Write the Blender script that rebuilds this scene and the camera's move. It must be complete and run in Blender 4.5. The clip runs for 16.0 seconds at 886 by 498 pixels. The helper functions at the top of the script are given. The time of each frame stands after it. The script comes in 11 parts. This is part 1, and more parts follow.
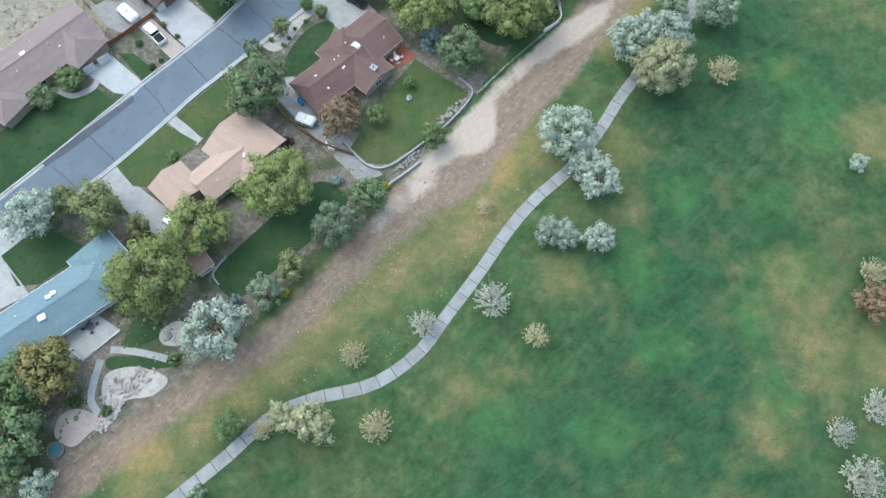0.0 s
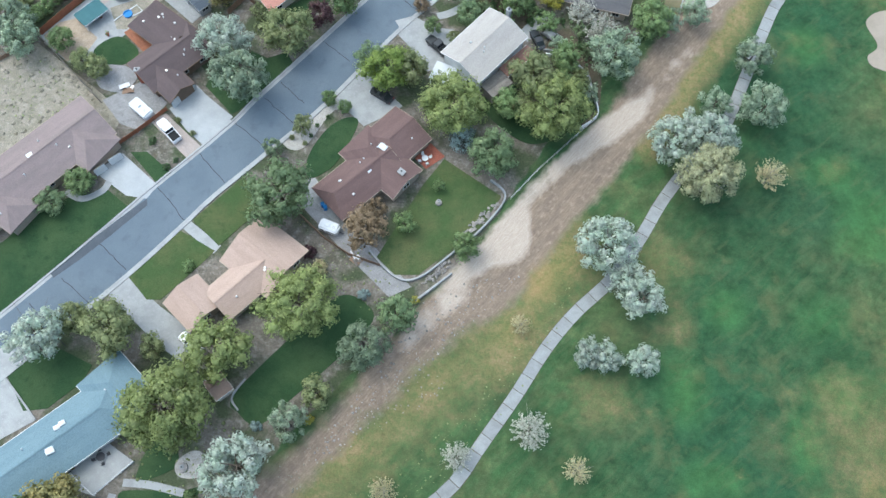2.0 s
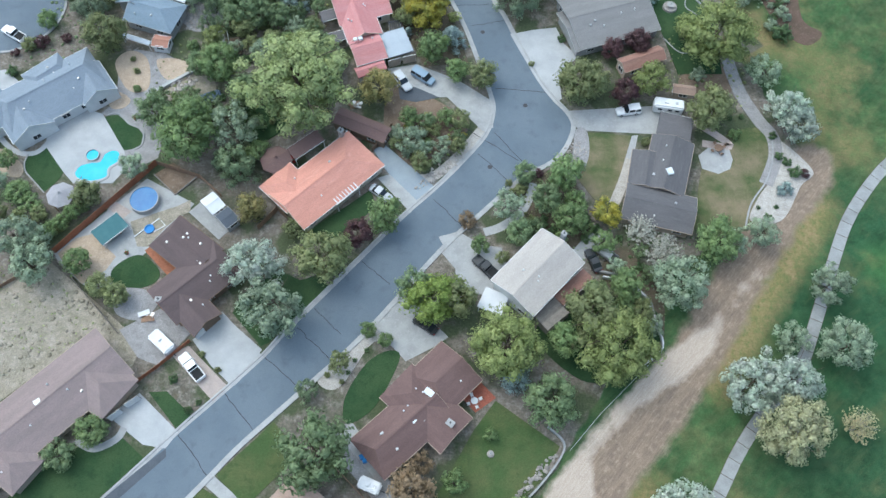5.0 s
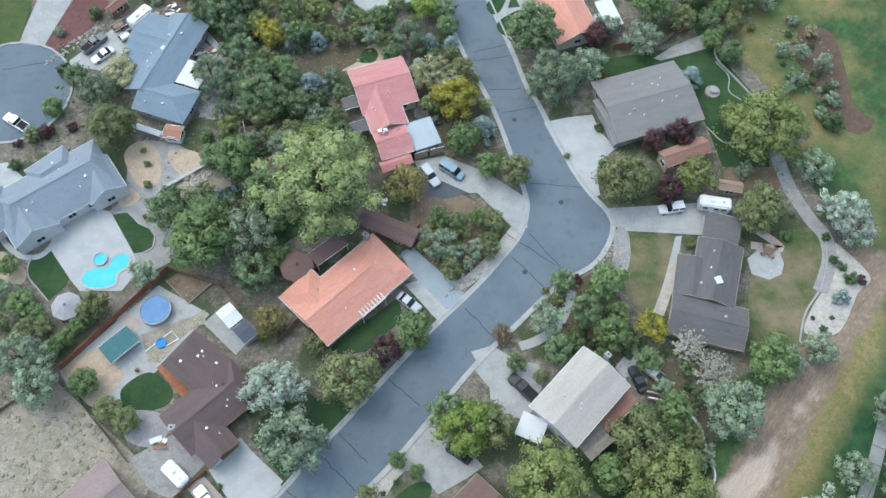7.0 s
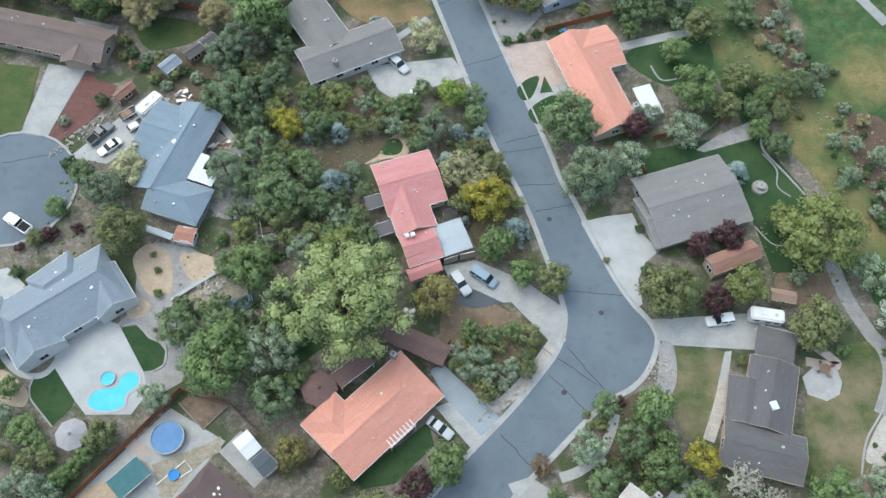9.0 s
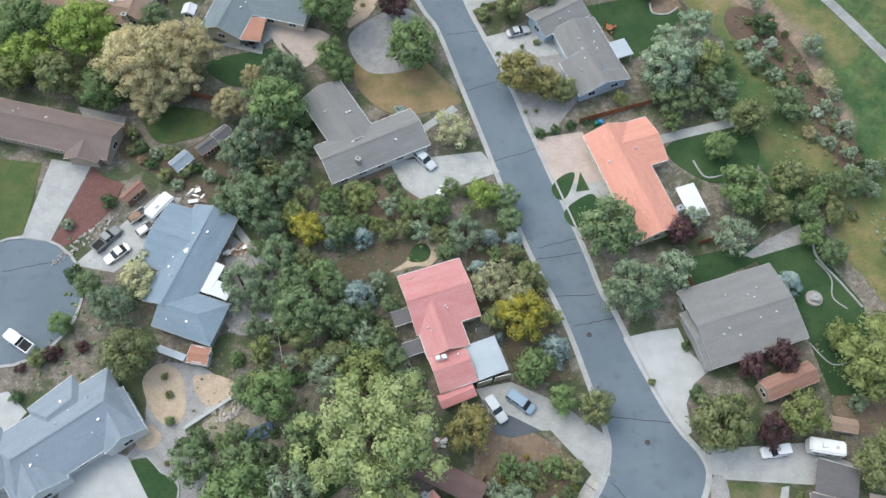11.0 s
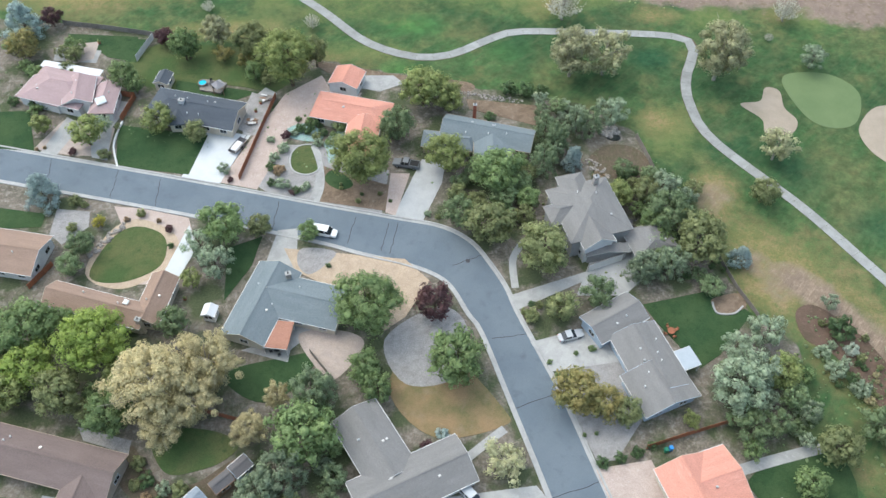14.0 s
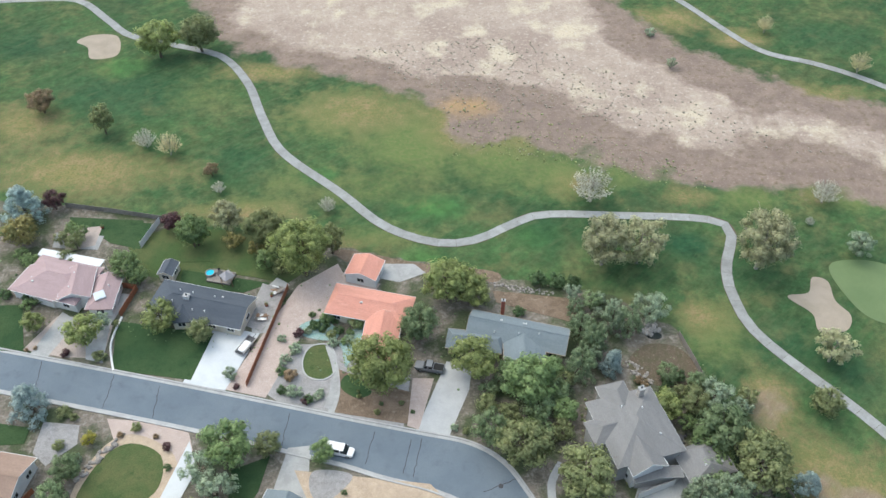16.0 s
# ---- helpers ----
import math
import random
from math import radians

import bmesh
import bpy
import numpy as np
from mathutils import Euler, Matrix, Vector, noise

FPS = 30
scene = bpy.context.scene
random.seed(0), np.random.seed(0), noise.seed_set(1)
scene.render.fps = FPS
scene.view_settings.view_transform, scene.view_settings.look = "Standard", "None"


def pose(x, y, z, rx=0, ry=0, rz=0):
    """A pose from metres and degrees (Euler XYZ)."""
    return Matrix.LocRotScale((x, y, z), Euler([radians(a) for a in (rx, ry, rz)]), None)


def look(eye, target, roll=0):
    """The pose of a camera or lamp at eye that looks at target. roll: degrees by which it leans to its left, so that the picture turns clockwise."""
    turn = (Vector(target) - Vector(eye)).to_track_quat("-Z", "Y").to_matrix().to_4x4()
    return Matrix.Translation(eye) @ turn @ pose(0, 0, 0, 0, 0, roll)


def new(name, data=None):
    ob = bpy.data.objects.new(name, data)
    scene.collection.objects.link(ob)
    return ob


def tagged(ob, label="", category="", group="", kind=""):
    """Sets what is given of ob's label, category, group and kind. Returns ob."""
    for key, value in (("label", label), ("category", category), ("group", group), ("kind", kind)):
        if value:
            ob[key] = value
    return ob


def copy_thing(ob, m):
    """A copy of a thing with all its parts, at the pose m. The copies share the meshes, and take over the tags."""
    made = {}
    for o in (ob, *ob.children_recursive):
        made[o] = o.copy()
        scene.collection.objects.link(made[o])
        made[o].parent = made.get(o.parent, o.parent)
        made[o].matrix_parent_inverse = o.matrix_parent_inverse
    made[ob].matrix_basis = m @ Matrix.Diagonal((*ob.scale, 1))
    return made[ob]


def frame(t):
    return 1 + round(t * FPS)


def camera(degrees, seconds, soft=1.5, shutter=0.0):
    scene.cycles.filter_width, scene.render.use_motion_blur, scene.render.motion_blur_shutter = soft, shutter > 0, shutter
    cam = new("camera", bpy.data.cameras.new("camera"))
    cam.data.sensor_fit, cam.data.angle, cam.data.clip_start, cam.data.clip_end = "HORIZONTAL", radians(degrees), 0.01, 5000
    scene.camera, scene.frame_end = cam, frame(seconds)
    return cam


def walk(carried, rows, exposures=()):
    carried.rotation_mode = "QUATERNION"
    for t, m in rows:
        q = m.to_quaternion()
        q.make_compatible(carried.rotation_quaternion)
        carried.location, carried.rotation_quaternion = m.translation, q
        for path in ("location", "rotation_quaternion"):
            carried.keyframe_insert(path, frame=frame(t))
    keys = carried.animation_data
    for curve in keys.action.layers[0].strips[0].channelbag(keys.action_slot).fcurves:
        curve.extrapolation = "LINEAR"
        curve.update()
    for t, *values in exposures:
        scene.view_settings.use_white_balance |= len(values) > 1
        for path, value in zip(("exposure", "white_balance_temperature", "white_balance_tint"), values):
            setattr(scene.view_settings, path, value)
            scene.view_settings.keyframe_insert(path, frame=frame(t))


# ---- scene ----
# ---------------------------------------------------------------- camera
cam = camera(56.3, 16.0, soft=1.5)
METRES, EYE, TILT, LEAN, TURN = 180.0, 136.43, -69.76, -0.348, 0.0
ROWS = [
    (0.0, 0.0, 0.0, 0.0, 0.0, 0.0, -0.0),
    (0.5, -0.0074, 0.0118, 0.0275, 0.01, 0.03, -0.06),
    (1.0, -0.0157, 0.0235, 0.0552, -0.02, 0.04, -0.13),
    (1.5, -0.0239, 0.0353, 0.0821, -0.06, 0.11, -0.17),
    (2.0, -0.0314, 0.0473, 0.1097, -0.05, 0.13, -0.21),
    (2.5, -0.0395, 0.0593, 0.137, -0.08, 0.25, -0.22),
    (3.0, -0.0475, 0.071, 0.1644, -0.12, 1.63, -0.24),
    (3.5, -0.055, 0.0829, 0.193, -0.1, 3.69, -0.27),
    (4.0, -0.0637, 0.0947, 0.221, -0.16, 4.77, -0.31),
    (6.5, -0.1025, 0.1526, 0.3605, -0.09, 4.79, -0.47),
    (7.0, -0.1104, 0.1642, 0.3878, -0.08, 4.83, -0.45),
    (7.5, -0.1181, 0.1759, 0.4152, -0.07, 4.86, -0.47),
    (8.0, -0.1262, 0.1876, 0.442, -0.1, 4.94, -0.47),
    (8.5, -0.1335, 0.1992, 0.4699, -0.06, 4.93, -0.48),
    (11.0, -0.1721, 0.2576, 0.6087, -0.11, 5.12, -0.47),
    (11.5, -0.1796, 0.2692, 0.637, -0.1, 6.2, -0.48),
    (12.0, -0.1869, 0.281, 0.6654, -0.07, 7.94, -0.51),
    (12.5, -0.1949, 0.2925, 0.6938, -0.1, 10.02, -0.55),
    (13.0, -0.2017, 0.3039, 0.7229, -0.04, 12.07, -0.58),
    (13.5, -0.2094, 0.3152, 0.7513, -0.05, 14.17, -0.61),
    (14.0, -0.217, 0.3266, 0.7799, -0.04, 16.24, -0.62),
    (14.5, -0.2247, 0.3378, 0.8084, -0.05, 18.31, -0.63),
    (15.0, -0.2321, 0.3491, 0.8368, -0.04, 20.38, -0.67),
    (15.5, -0.2393, 0.36, 0.8656, -0.03, 22.4, -0.65),
    (16.0, -0.2467, 0.3706, 0.8952, -0.04, 24.4, -0.65),
]
walk(cam, [(t, pose(0, 0, EYE, TILT, LEAN, TURN) @ pose(METRES * x, METRES * y, METRES * z, 90 + pitch, roll, yaw)) for t, x, y, z, yaw, pitch, roll in ROWS], [(0, 0.86, 5700, -2), (2.5, 0.87, 5650, -2), (4.2, 0.78, 5620, -2), (8, 0.7, 5900, -2), (11, 0.73, 6200, 1), (12.5, 0.76, 6200, 1), (13.8, 0.87, 6200, 1), (15, 0.88, 6200, 1), (16, 0.78, 6250, 1)])

# ---------------------------------------------------------------- light: overcast evening
world = bpy.data.worlds.new("overcast_sky")
scene.world = world
world.use_nodes = True
wn = world.node_tree
sky = wn.nodes.new("ShaderNodeTexSky")
sky.sky_type = "NISHITA"
sky.sun_disc = False
sky.sun_elevation = radians(60)
sky.sun_rotation = radians(-55)
sky.air_density, sky.dust_density, sky.ozone_density = 1.0, 4.0, 1.0
wn.links.new(sky.outputs[0], wn.nodes["Background"].inputs[0])
wn.nodes["Background"].inputs[1].default_value = SKY = 0.15
sun = new("sun", bpy.data.lights.new("sun", "SUN"))
sun.data.energy, sun.data.angle, sun.data.color = 0.95, radians(110), (1.0, 0.98, 0.95)
sun.matrix_world = look((-22, 16, 106), (0, 0, 0))


# ---------------------------------------------------------------- materials
def mat(name, colour, rough=0.8, second=None, scale=1.0, amount=0.5, third=None, fine=0.25, bump=0.25, metal=0.0, island=0.0, vary=0.0, spec=0.3, stretch=None):
    """A surface with blotches of a second and a third colour (scale: features per metre), fine grain, relief and differences from piece to piece."""
    m = bpy.data.materials.new(name)
    m.use_nodes = True
    nt = m.node_tree
    n, l = nt.nodes, nt.links
    b = n["Principled BSDF"]
    b.inputs["Roughness"].default_value, b.inputs["Metallic"].default_value = rough, metal
    b.inputs["Specular IOR Level"].default_value = spec
    co = n.new("ShaderNodeTexCoord")
    at = co.outputs["Object"]
    if stretch:
        mp = n.new("ShaderNodeMapping")
        mp.inputs["Scale"].default_value, mp.inputs["Rotation"].default_value = stretch[:3], (0, 0, radians(stretch[3]))
        l.new(at, mp.inputs[0])
        at = mp.outputs[0]

    def noise_at(s, detail=4):
        t = n.new("ShaderNodeTexNoise")
        t.inputs["Scale"].default_value, t.inputs["Detail"].default_value, t.inputs["Roughness"].default_value = s, detail, 0.6
        l.new(at, t.inputs["Vector"])
        return t.outputs["Fac"]

    def ramp(fac, lo, hi):
        r = n.new("ShaderNodeMapRange")
        r.inputs[1].default_value, r.inputs[2].default_value = lo, hi
        l.new(fac, r.inputs[0])
        return r.outputs[0]

    def mix(fac, a, c, mode="MIX"):
        x = n.new("ShaderNodeMix")
        x.data_type, x.blend_type = "RGBA", mode
        for socket, v in ((x.inputs[0], fac), (x.inputs[6], a), (x.inputs[7], c)):
            if isinstance(v, (int, float)):
                socket.default_value = v
            elif isinstance(v, tuple):
                socket.default_value = (*v, 1)
            else:
                l.new(v, socket)
        return x.outputs[2]

    col = colour
    if second:
        col = mix(ramp(noise_at(scale), 0.62 - 0.24 * amount - 0.1, 0.62 - 0.24 * amount + 0.14), col, second)
    if third:
        col = mix(ramp(noise_at(scale * 3.7), 0.55, 0.75), col, third)
    grain = noise_at(9.0, 6)
    g = n.new("ShaderNodeMapRange")
    g.inputs[3].default_value, g.inputs[4].default_value = 1 - fine, 1 + fine
    l.new(ramp(grain, 0.3, 0.7), g.inputs[0])
    col = mix(1.0, col, g.outputs[0], "MULTIPLY")
    for amount2, source in ((island, "ShaderNodeNewGeometry"), (vary, "ShaderNodeObjectInfo")):
        if amount2:
            s = n.new(source)
            r = n.new("ShaderNodeMapRange")
            r.inputs[3].default_value, r.inputs[4].default_value = 1 - amount2, 1 + amount2
            l.new(s.outputs["Random Per Island" if source == "ShaderNodeNewGeometry" else "Random"], r.inputs[0])
            col = mix(1.0, col, r.outputs[0], "MULTIPLY")
    l.new(col, b.inputs["Base Color"]) if not isinstance(col, tuple) else None
    if bump:
        bp = n.new("ShaderNodeBump")
        bp.inputs["Strength"].default_value, bp.inputs["Distance"].default_value = bump, 0.05
        l.new(grain, bp.inputs["Height"])
        l.new(bp.outputs[0], b.inputs["Normal"])
    return m


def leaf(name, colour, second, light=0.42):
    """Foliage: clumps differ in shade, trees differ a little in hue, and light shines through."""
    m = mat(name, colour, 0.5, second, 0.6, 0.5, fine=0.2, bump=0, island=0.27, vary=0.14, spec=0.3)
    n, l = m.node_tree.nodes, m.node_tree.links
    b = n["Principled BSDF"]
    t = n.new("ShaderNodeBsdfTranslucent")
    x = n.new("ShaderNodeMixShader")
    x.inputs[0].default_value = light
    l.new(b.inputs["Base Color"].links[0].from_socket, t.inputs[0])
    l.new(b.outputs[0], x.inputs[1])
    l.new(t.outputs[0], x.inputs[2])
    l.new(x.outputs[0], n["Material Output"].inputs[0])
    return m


def ground_material():
    """Watered turf, dry grass, bare earth, pale sand and yard soil, blended by the sheet's own attributes."""
    m = bpy.data.materials.new("ground")
    m.use_nodes = True
    n, l = m.node_tree.nodes, m.node_tree.links
    b = n["Principled BSDF"]
    b.inputs["Roughness"].default_value, b.inputs["Specular IOR Level"].default_value = 0.9, 0.12
    co = n.new("ShaderNodeTexCoord")

    def noise_at(s, detail=5, stretch=None):
        t = n.new("ShaderNodeTexNoise")
        t.inputs["Scale"].default_value, t.inputs["Detail"].default_value, t.inputs["Roughness"].default_value = s, detail, 0.62
        if stretch:
            mp = n.new("ShaderNodeMapping")
            mp.vector_type = "TEXTURE"
            mp.inputs["Rotation"].default_value, mp.inputs["Scale"].default_value = (0, 0, radians(stretch[0])), (1, 1 / stretch[1], 1)
            l.new(co.outputs["Object"], mp.inputs[0])
            l.new(mp.outputs[0], t.inputs["Vector"])
        else:
            l.new(co.outputs["Object"], t.inputs["Vector"])
        return t.outputs["Fac"]

    def ramp(fac, lo, hi, a=0.0, c=1.0):
        r = n.new("ShaderNodeMapRange")
        for i, v in enumerate((lo, hi, a, c)):
            r.inputs[i + 1].default_value = v
        l.new(fac, r.inputs[0])
        return r.outputs[0]

    def mix(fac, a, c, mode="MIX"):
        x = n.new("ShaderNodeMix")
        x.data_type, x.blend_type = "RGBA", mode
        for socket, v in ((x.inputs[0], fac), (x.inputs[6], a), (x.inputs[7], c)):
            if isinstance(v, (int, float)):
                socket.default_value = v
            elif isinstance(v, tuple):
                socket.default_value = (*v, 1)
            else:
                l.new(v, socket)
        return x.outputs[2]

    def mask(name, rough_noise, sharp=0.16, sway=0.5):
        a = n.new("ShaderNodeAttribute")
        a.attribute_name = name
        s = n.new("ShaderNodeMath")
        s.operation = "MULTIPLY_ADD"
        l.new(rough_noise, s.inputs[0])
        s.inputs[1].default_value = sway
        l.new(a.outputs["Fac"], s.inputs[2])
        return ramp(s.outputs[0], 0.5 + sway / 2 - sharp, 0.5 + sway / 2 + sharp)

    big, mid, small, tiny = noise_at(0.045, 4), noise_at(0.22), noise_at(0.9), noise_at(5.0)
    swept = noise_at(0.12, 5, (47, 5.0))
    mown = noise_at(0.5, 5, (50, 8.0))
    grass = mix(ramp(big, 0.38, 0.62), TURF[0], TURF[1])
    grass = mix(ramp(mid, 0.46, 0.7), grass, TURF[2])
    grass = mix(ramp(swept, 0.46, 0.68, 0, 0.7), grass, TURF[3])
    grass = mix(ramp(mown, 0.5, 0.72, 0, 0.5), grass, TURF[2])
    grass = mix(ramp(noise_at(0.055, 6), 0.48, 0.66, 0, 0.6), grass, TURF[6])
    grass = mix(1.0, grass, ramp(small, 0.25, 0.75, 0.76, 1.24), "MULTIPLY")
    lush = mix(ramp(small, 0.35, 0.7), TURF[4], TURF[5])
    col = mix(mask("lush", mid, 0.3, 0.3), grass, lush)
    col = mix(mask("fresh", mid, 0.4, 0.3), col, TURF[7])
    col = mix(ramp(noise_at(0.03, 5), 0.5, 0.68, 0, 0.75), col, TURF[8])
    col = mix(1.0, col, ramp(noise_at(0.33, 7), 0.3, 0.7, 0.7, 1.28), "MULTIPLY")
    col = mix(ramp(noise_at(0.11, 6), 0.56, 0.7, 0, 0.55), col, TURF[6])
    col = mix(ramp(noise_at(0.16, 6, (38, 4.0)), 0.54, 0.7, 0, 0.5), col, TURF[3])
    dry = mix(ramp(mid, 0.4, 0.65), DRY[0], DRY[1])
    dry = mix(ramp(small, 0.45, 0.7), dry, DRY[2])
    dry = mix(1.0, dry, ramp(noise_at(2.2), 0.25, 0.75, 0.75, 1.25), "MULTIPLY")
    straw = mix(ramp(small, 0.4, 0.7), STRAW[0], STRAW[1])
    col = mix(mask("straw", mid, 0.34, 0.9), col, straw)
    col = mix(mask("dry", mid, 0.36, 0.7), col, dry)
    yard = mix(ramp(mid, 0.4, 0.62), YARD[0], YARD[1])
    yard = mix(ramp(small, 0.48, 0.66), yard, YARD[2])
    yard = mix(ramp(noise_at(0.13, 5), 0.47, 0.58), yard, YARD[3])
    yard = mix(1.0, yard, ramp(noise_at(2.6), 0.25, 0.75, 0.65, 1.35), "MULTIPLY")
    col = mix(mask("yard", mid, 0.08, 0.2), col, yard)
    dirt = mix(ramp(swept, 0.35, 0.7), DIRT[0], DIRT[1])
    dirt = mix(ramp(small, 0.5, 0.75), dirt, DIRT[2])
    dirt = mix(1.0, dirt, ramp(mown, 0.25, 0.75, 0.72, 1.28), "MULTIPLY")
    col = mix(mask("dirt", noise_at(0.25, 6), 0.16, 0.8), col, dirt)
    wide = noise_at(0.07, 7)
    barren = mix(ramp(mid, 0.4, 0.62), BARREN[0], BARREN[1])
    barren = mix(ramp(noise_at(0.6), 0.52, 0.66), barren, BARREN[2])
    barren = mix(ramp(noise_at(1.4), 0.56, 0.7), barren, BARREN[3])
    col = mix(mask("barren", wide, 0.1, 1.6), col, barren)
    pale = mix(ramp(mown, 0.4, 0.65), SAND[5], SAND[6])
    pale = mix(ramp(small, 0.52, 0.7, 0, 0.7), pale, SAND[0])
    sand = mix(ramp(mid, 0.35, 0.65), SAND[0], SAND[1])
    sand = mix(ramp(noise_at(0.035, 4), 0.48, 0.6, 0, 0.7), sand, SAND[3])
    sand = mix(ramp(noise_at(0.08, 6), 0.52, 0.64, 0, 0.9), sand, SAND[4])
    sand = mix(ramp(small, 0.54, 0.7), sand, SAND[2])
    sand = mix(ramp(noise_at(1.3, 5), 0.56, 0.66, 0, 0.8), sand, BARREN[1])
    col = mix(mask("desert", wide, 0.1, 1.6), col, sand)
    col = mix(mask("sand", noise_at(0.3, 6), 0.14, 0.7), col, pale)
    col = mix(mask("ochre", mid, 0.4, 0.6), col, (0.42, 0.27, 0.1))
    col = mix(1.0, col, ramp(tiny, 0.25, 0.75, 0.78, 1.22), "MULTIPLY")
    l.new(col, b.inputs["Base Color"])
    bp = n.new("ShaderNodeBump")
    bp.inputs["Strength"].default_value, bp.inputs["Distance"].default_value = 0.5, 0.12
    l.new(tiny, bp.inputs["Height"])
    l.new(bp.outputs[0], b.inputs["Normal"])
    return m


TURF = ((0.036, 0.08, 0.031), (0.054, 0.106, 0.039), (0.078, 0.114, 0.045), (0.092, 0.116, 0.052), (0.024, 0.07, 0.034), (0.034, 0.086, 0.038), (0.125, 0.128, 0.057), (0.07, 0.152, 0.046), (0.024, 0.058, 0.027))
STRAW = ((0.105, 0.15, 0.05), (0.155, 0.165, 0.068))
DRY = ((0.19, 0.172, 0.07), (0.245, 0.184, 0.096), (0.13, 0.15, 0.056))
YARD = ((0.18, 0.155, 0.128), (0.115, 0.105, 0.08), (0.25, 0.225, 0.195), (0.07, 0.085, 0.045))
DIRT = ((0.19, 0.145, 0.11), (0.255, 0.195, 0.143), (0.32, 0.255, 0.19))
SAND = ((0.4, 0.33, 0.27), (0.33, 0.265, 0.215), (0.48, 0.43, 0.36), (0.27, 0.21, 0.175), (0.5, 0.435, 0.325), (0.41, 0.335, 0.27), (0.47, 0.4, 0.33))
BARREN = ((0.19, 0.145, 0.12), (0.24, 0.185, 0.15), (0.16, 0.125, 0.085), (0.3, 0.245, 0.2))

M = {}
M["ground"] = ground_material()
M["asphalt"] = mat("asphalt", (0.12, 0.148, 0.176), 0.9, (0.14, 0.168, 0.195), 0.12, 0.6, (0.105, 0.128, 0.152), 0.14, 0.3)
M["dark_asphalt"] = mat("dark_grey_asphalt", (0.075, 0.085, 0.098), 0.9, (0.09, 0.1, 0.115), 0.4, 0.6, None, 0.15, 0.3)
M["crack"] = mat("crack_sealant", (0.03, 0.032, 0.036), 0.6, fine=0.2)
M["concrete"] = mat("concrete", (0.365, 0.365, 0.355), 0.85, (0.3, 0.3, 0.293), 0.4, 0.5, (0.405, 0.405, 0.395), 0.1, 0.2, vary=0.07)
M["pale_concrete"] = mat("pale_concrete", (0.41, 0.415, 0.412), 0.85, (0.35, 0.355, 0.355), 0.3, 0.5, None, 0.08, 0.2)
M["blue_concrete"] = mat("blue_grey_concrete", (0.29, 0.33, 0.36), 0.85, (0.25, 0.285, 0.315), 0.3, 0.5, None, 0.08, 0.2)
M["white_concrete"] = mat("white_concrete", (0.54, 0.56, 0.57), 0.8, (0.49, 0.51, 0.52), 0.3, 0.5, None, 0.06, 0.2)
M["pavers"] = mat("paver_stone", (0.4, 0.33, 0.29), 0.85, (0.34, 0.29, 0.26), 0.8, 0.5, (0.44, 0.38, 0.34), 0.2, 0.3)
M["brick_red"] = mat("red_brick", (0.34, 0.11, 0.07), 0.85, (0.26, 0.09, 0.06), 1.5, 0.5, (0.4, 0.16, 0.11), 0.25, 0.3)
M["path"] = mat("path_concrete", (0.29, 0.295, 0.287), 0.88, (0.235, 0.236, 0.228), 0.5, 0.5, None, 0.14, 0.2, vary=0.1)
M["lawn"] = mat("lawn", (0.06, 0.095, 0.035), 0.95, (0.1, 0.112, 0.048), 0.14, 0.5, (0.048, 0.078, 0.03), 0.3, 0.4, spec=0.1)
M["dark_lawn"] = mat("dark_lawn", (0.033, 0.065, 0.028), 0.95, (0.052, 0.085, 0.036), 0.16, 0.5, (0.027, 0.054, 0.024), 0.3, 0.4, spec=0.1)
M["dry_lawn"] = mat("dry_lawn", (0.24, 0.17, 0.096), 0.95, (0.1, 0.115, 0.05), 0.12, 0.45, (0.22, 0.17, 0.11), 0.25, 0.4, spec=0.1)
M["patchy_lawn"] = mat("patchy_lawn", (0.2, 0.165, 0.105), 0.95, (0.075, 0.1, 0.04), 0.13, 0.62, (0.16, 0.15, 0.08), 0.25, 0.4, spec=0.1)
M["worn_lawn"] = mat("worn_lawn", (0.085, 0.115, 0.048), 0.95, (0.16, 0.14, 0.08), 0.2, 0.5, (0.065, 0.09, 0.038), 0.35, 0.4, spec=0.1)
M["green_turf"] = mat("putting_green_turf", (0.122, 0.17, 0.08), 0.9, (0.142, 0.19, 0.09), 0.12, 0.6, None, 0.1, 0.1, spec=0.1)
M["gravel"] = mat("grey_gravel", (0.3, 0.29, 0.285), 0.95, (0.24, 0.23, 0.225), 0.7, 0.5, (0.36, 0.345, 0.335), 0.35, 0.6)
M["tan_gravel"] = mat("tan_gravel", (0.43, 0.34, 0.25), 0.95, (0.37, 0.29, 0.215), 0.5, 0.5, (0.48, 0.4, 0.32), 0.3, 0.6)
M["pink_gravel"] = mat("pinkish_gravel", (0.43, 0.35, 0.31), 0.95, (0.39, 0.315, 0.275), 0.4, 0.5, (0.48, 0.41, 0.37), 0.25, 0.5)
M["white_gravel"] = mat("white_stone", (0.43, 0.4, 0.36), 0.95, (0.34, 0.315, 0.28), 0.8, 0.5, (0.52, 0.49, 0.45), 0.35, 0.6)
M["mulch"] = mat("bark_mulch", (0.11, 0.085, 0.06), 0.95, (0.085, 0.078, 0.045), 0.6, 0.5, (0.19, 0.15, 0.12), 0.4, 0.6)
M["red_rock"] = mat("red_lava_rock", (0.15, 0.075, 0.065), 0.95, (0.12, 0.06, 0.055), 0.8, 0.5, (0.2, 0.11, 0.095), 0.4, 0.6)
M["bare_soil"] = mat("bare_soil", (0.19, 0.14, 0.1), 0.95, (0.13, 0.095, 0.065), 0.35, 0.5, (0.27, 0.22, 0.17), 0.35, 0.5)
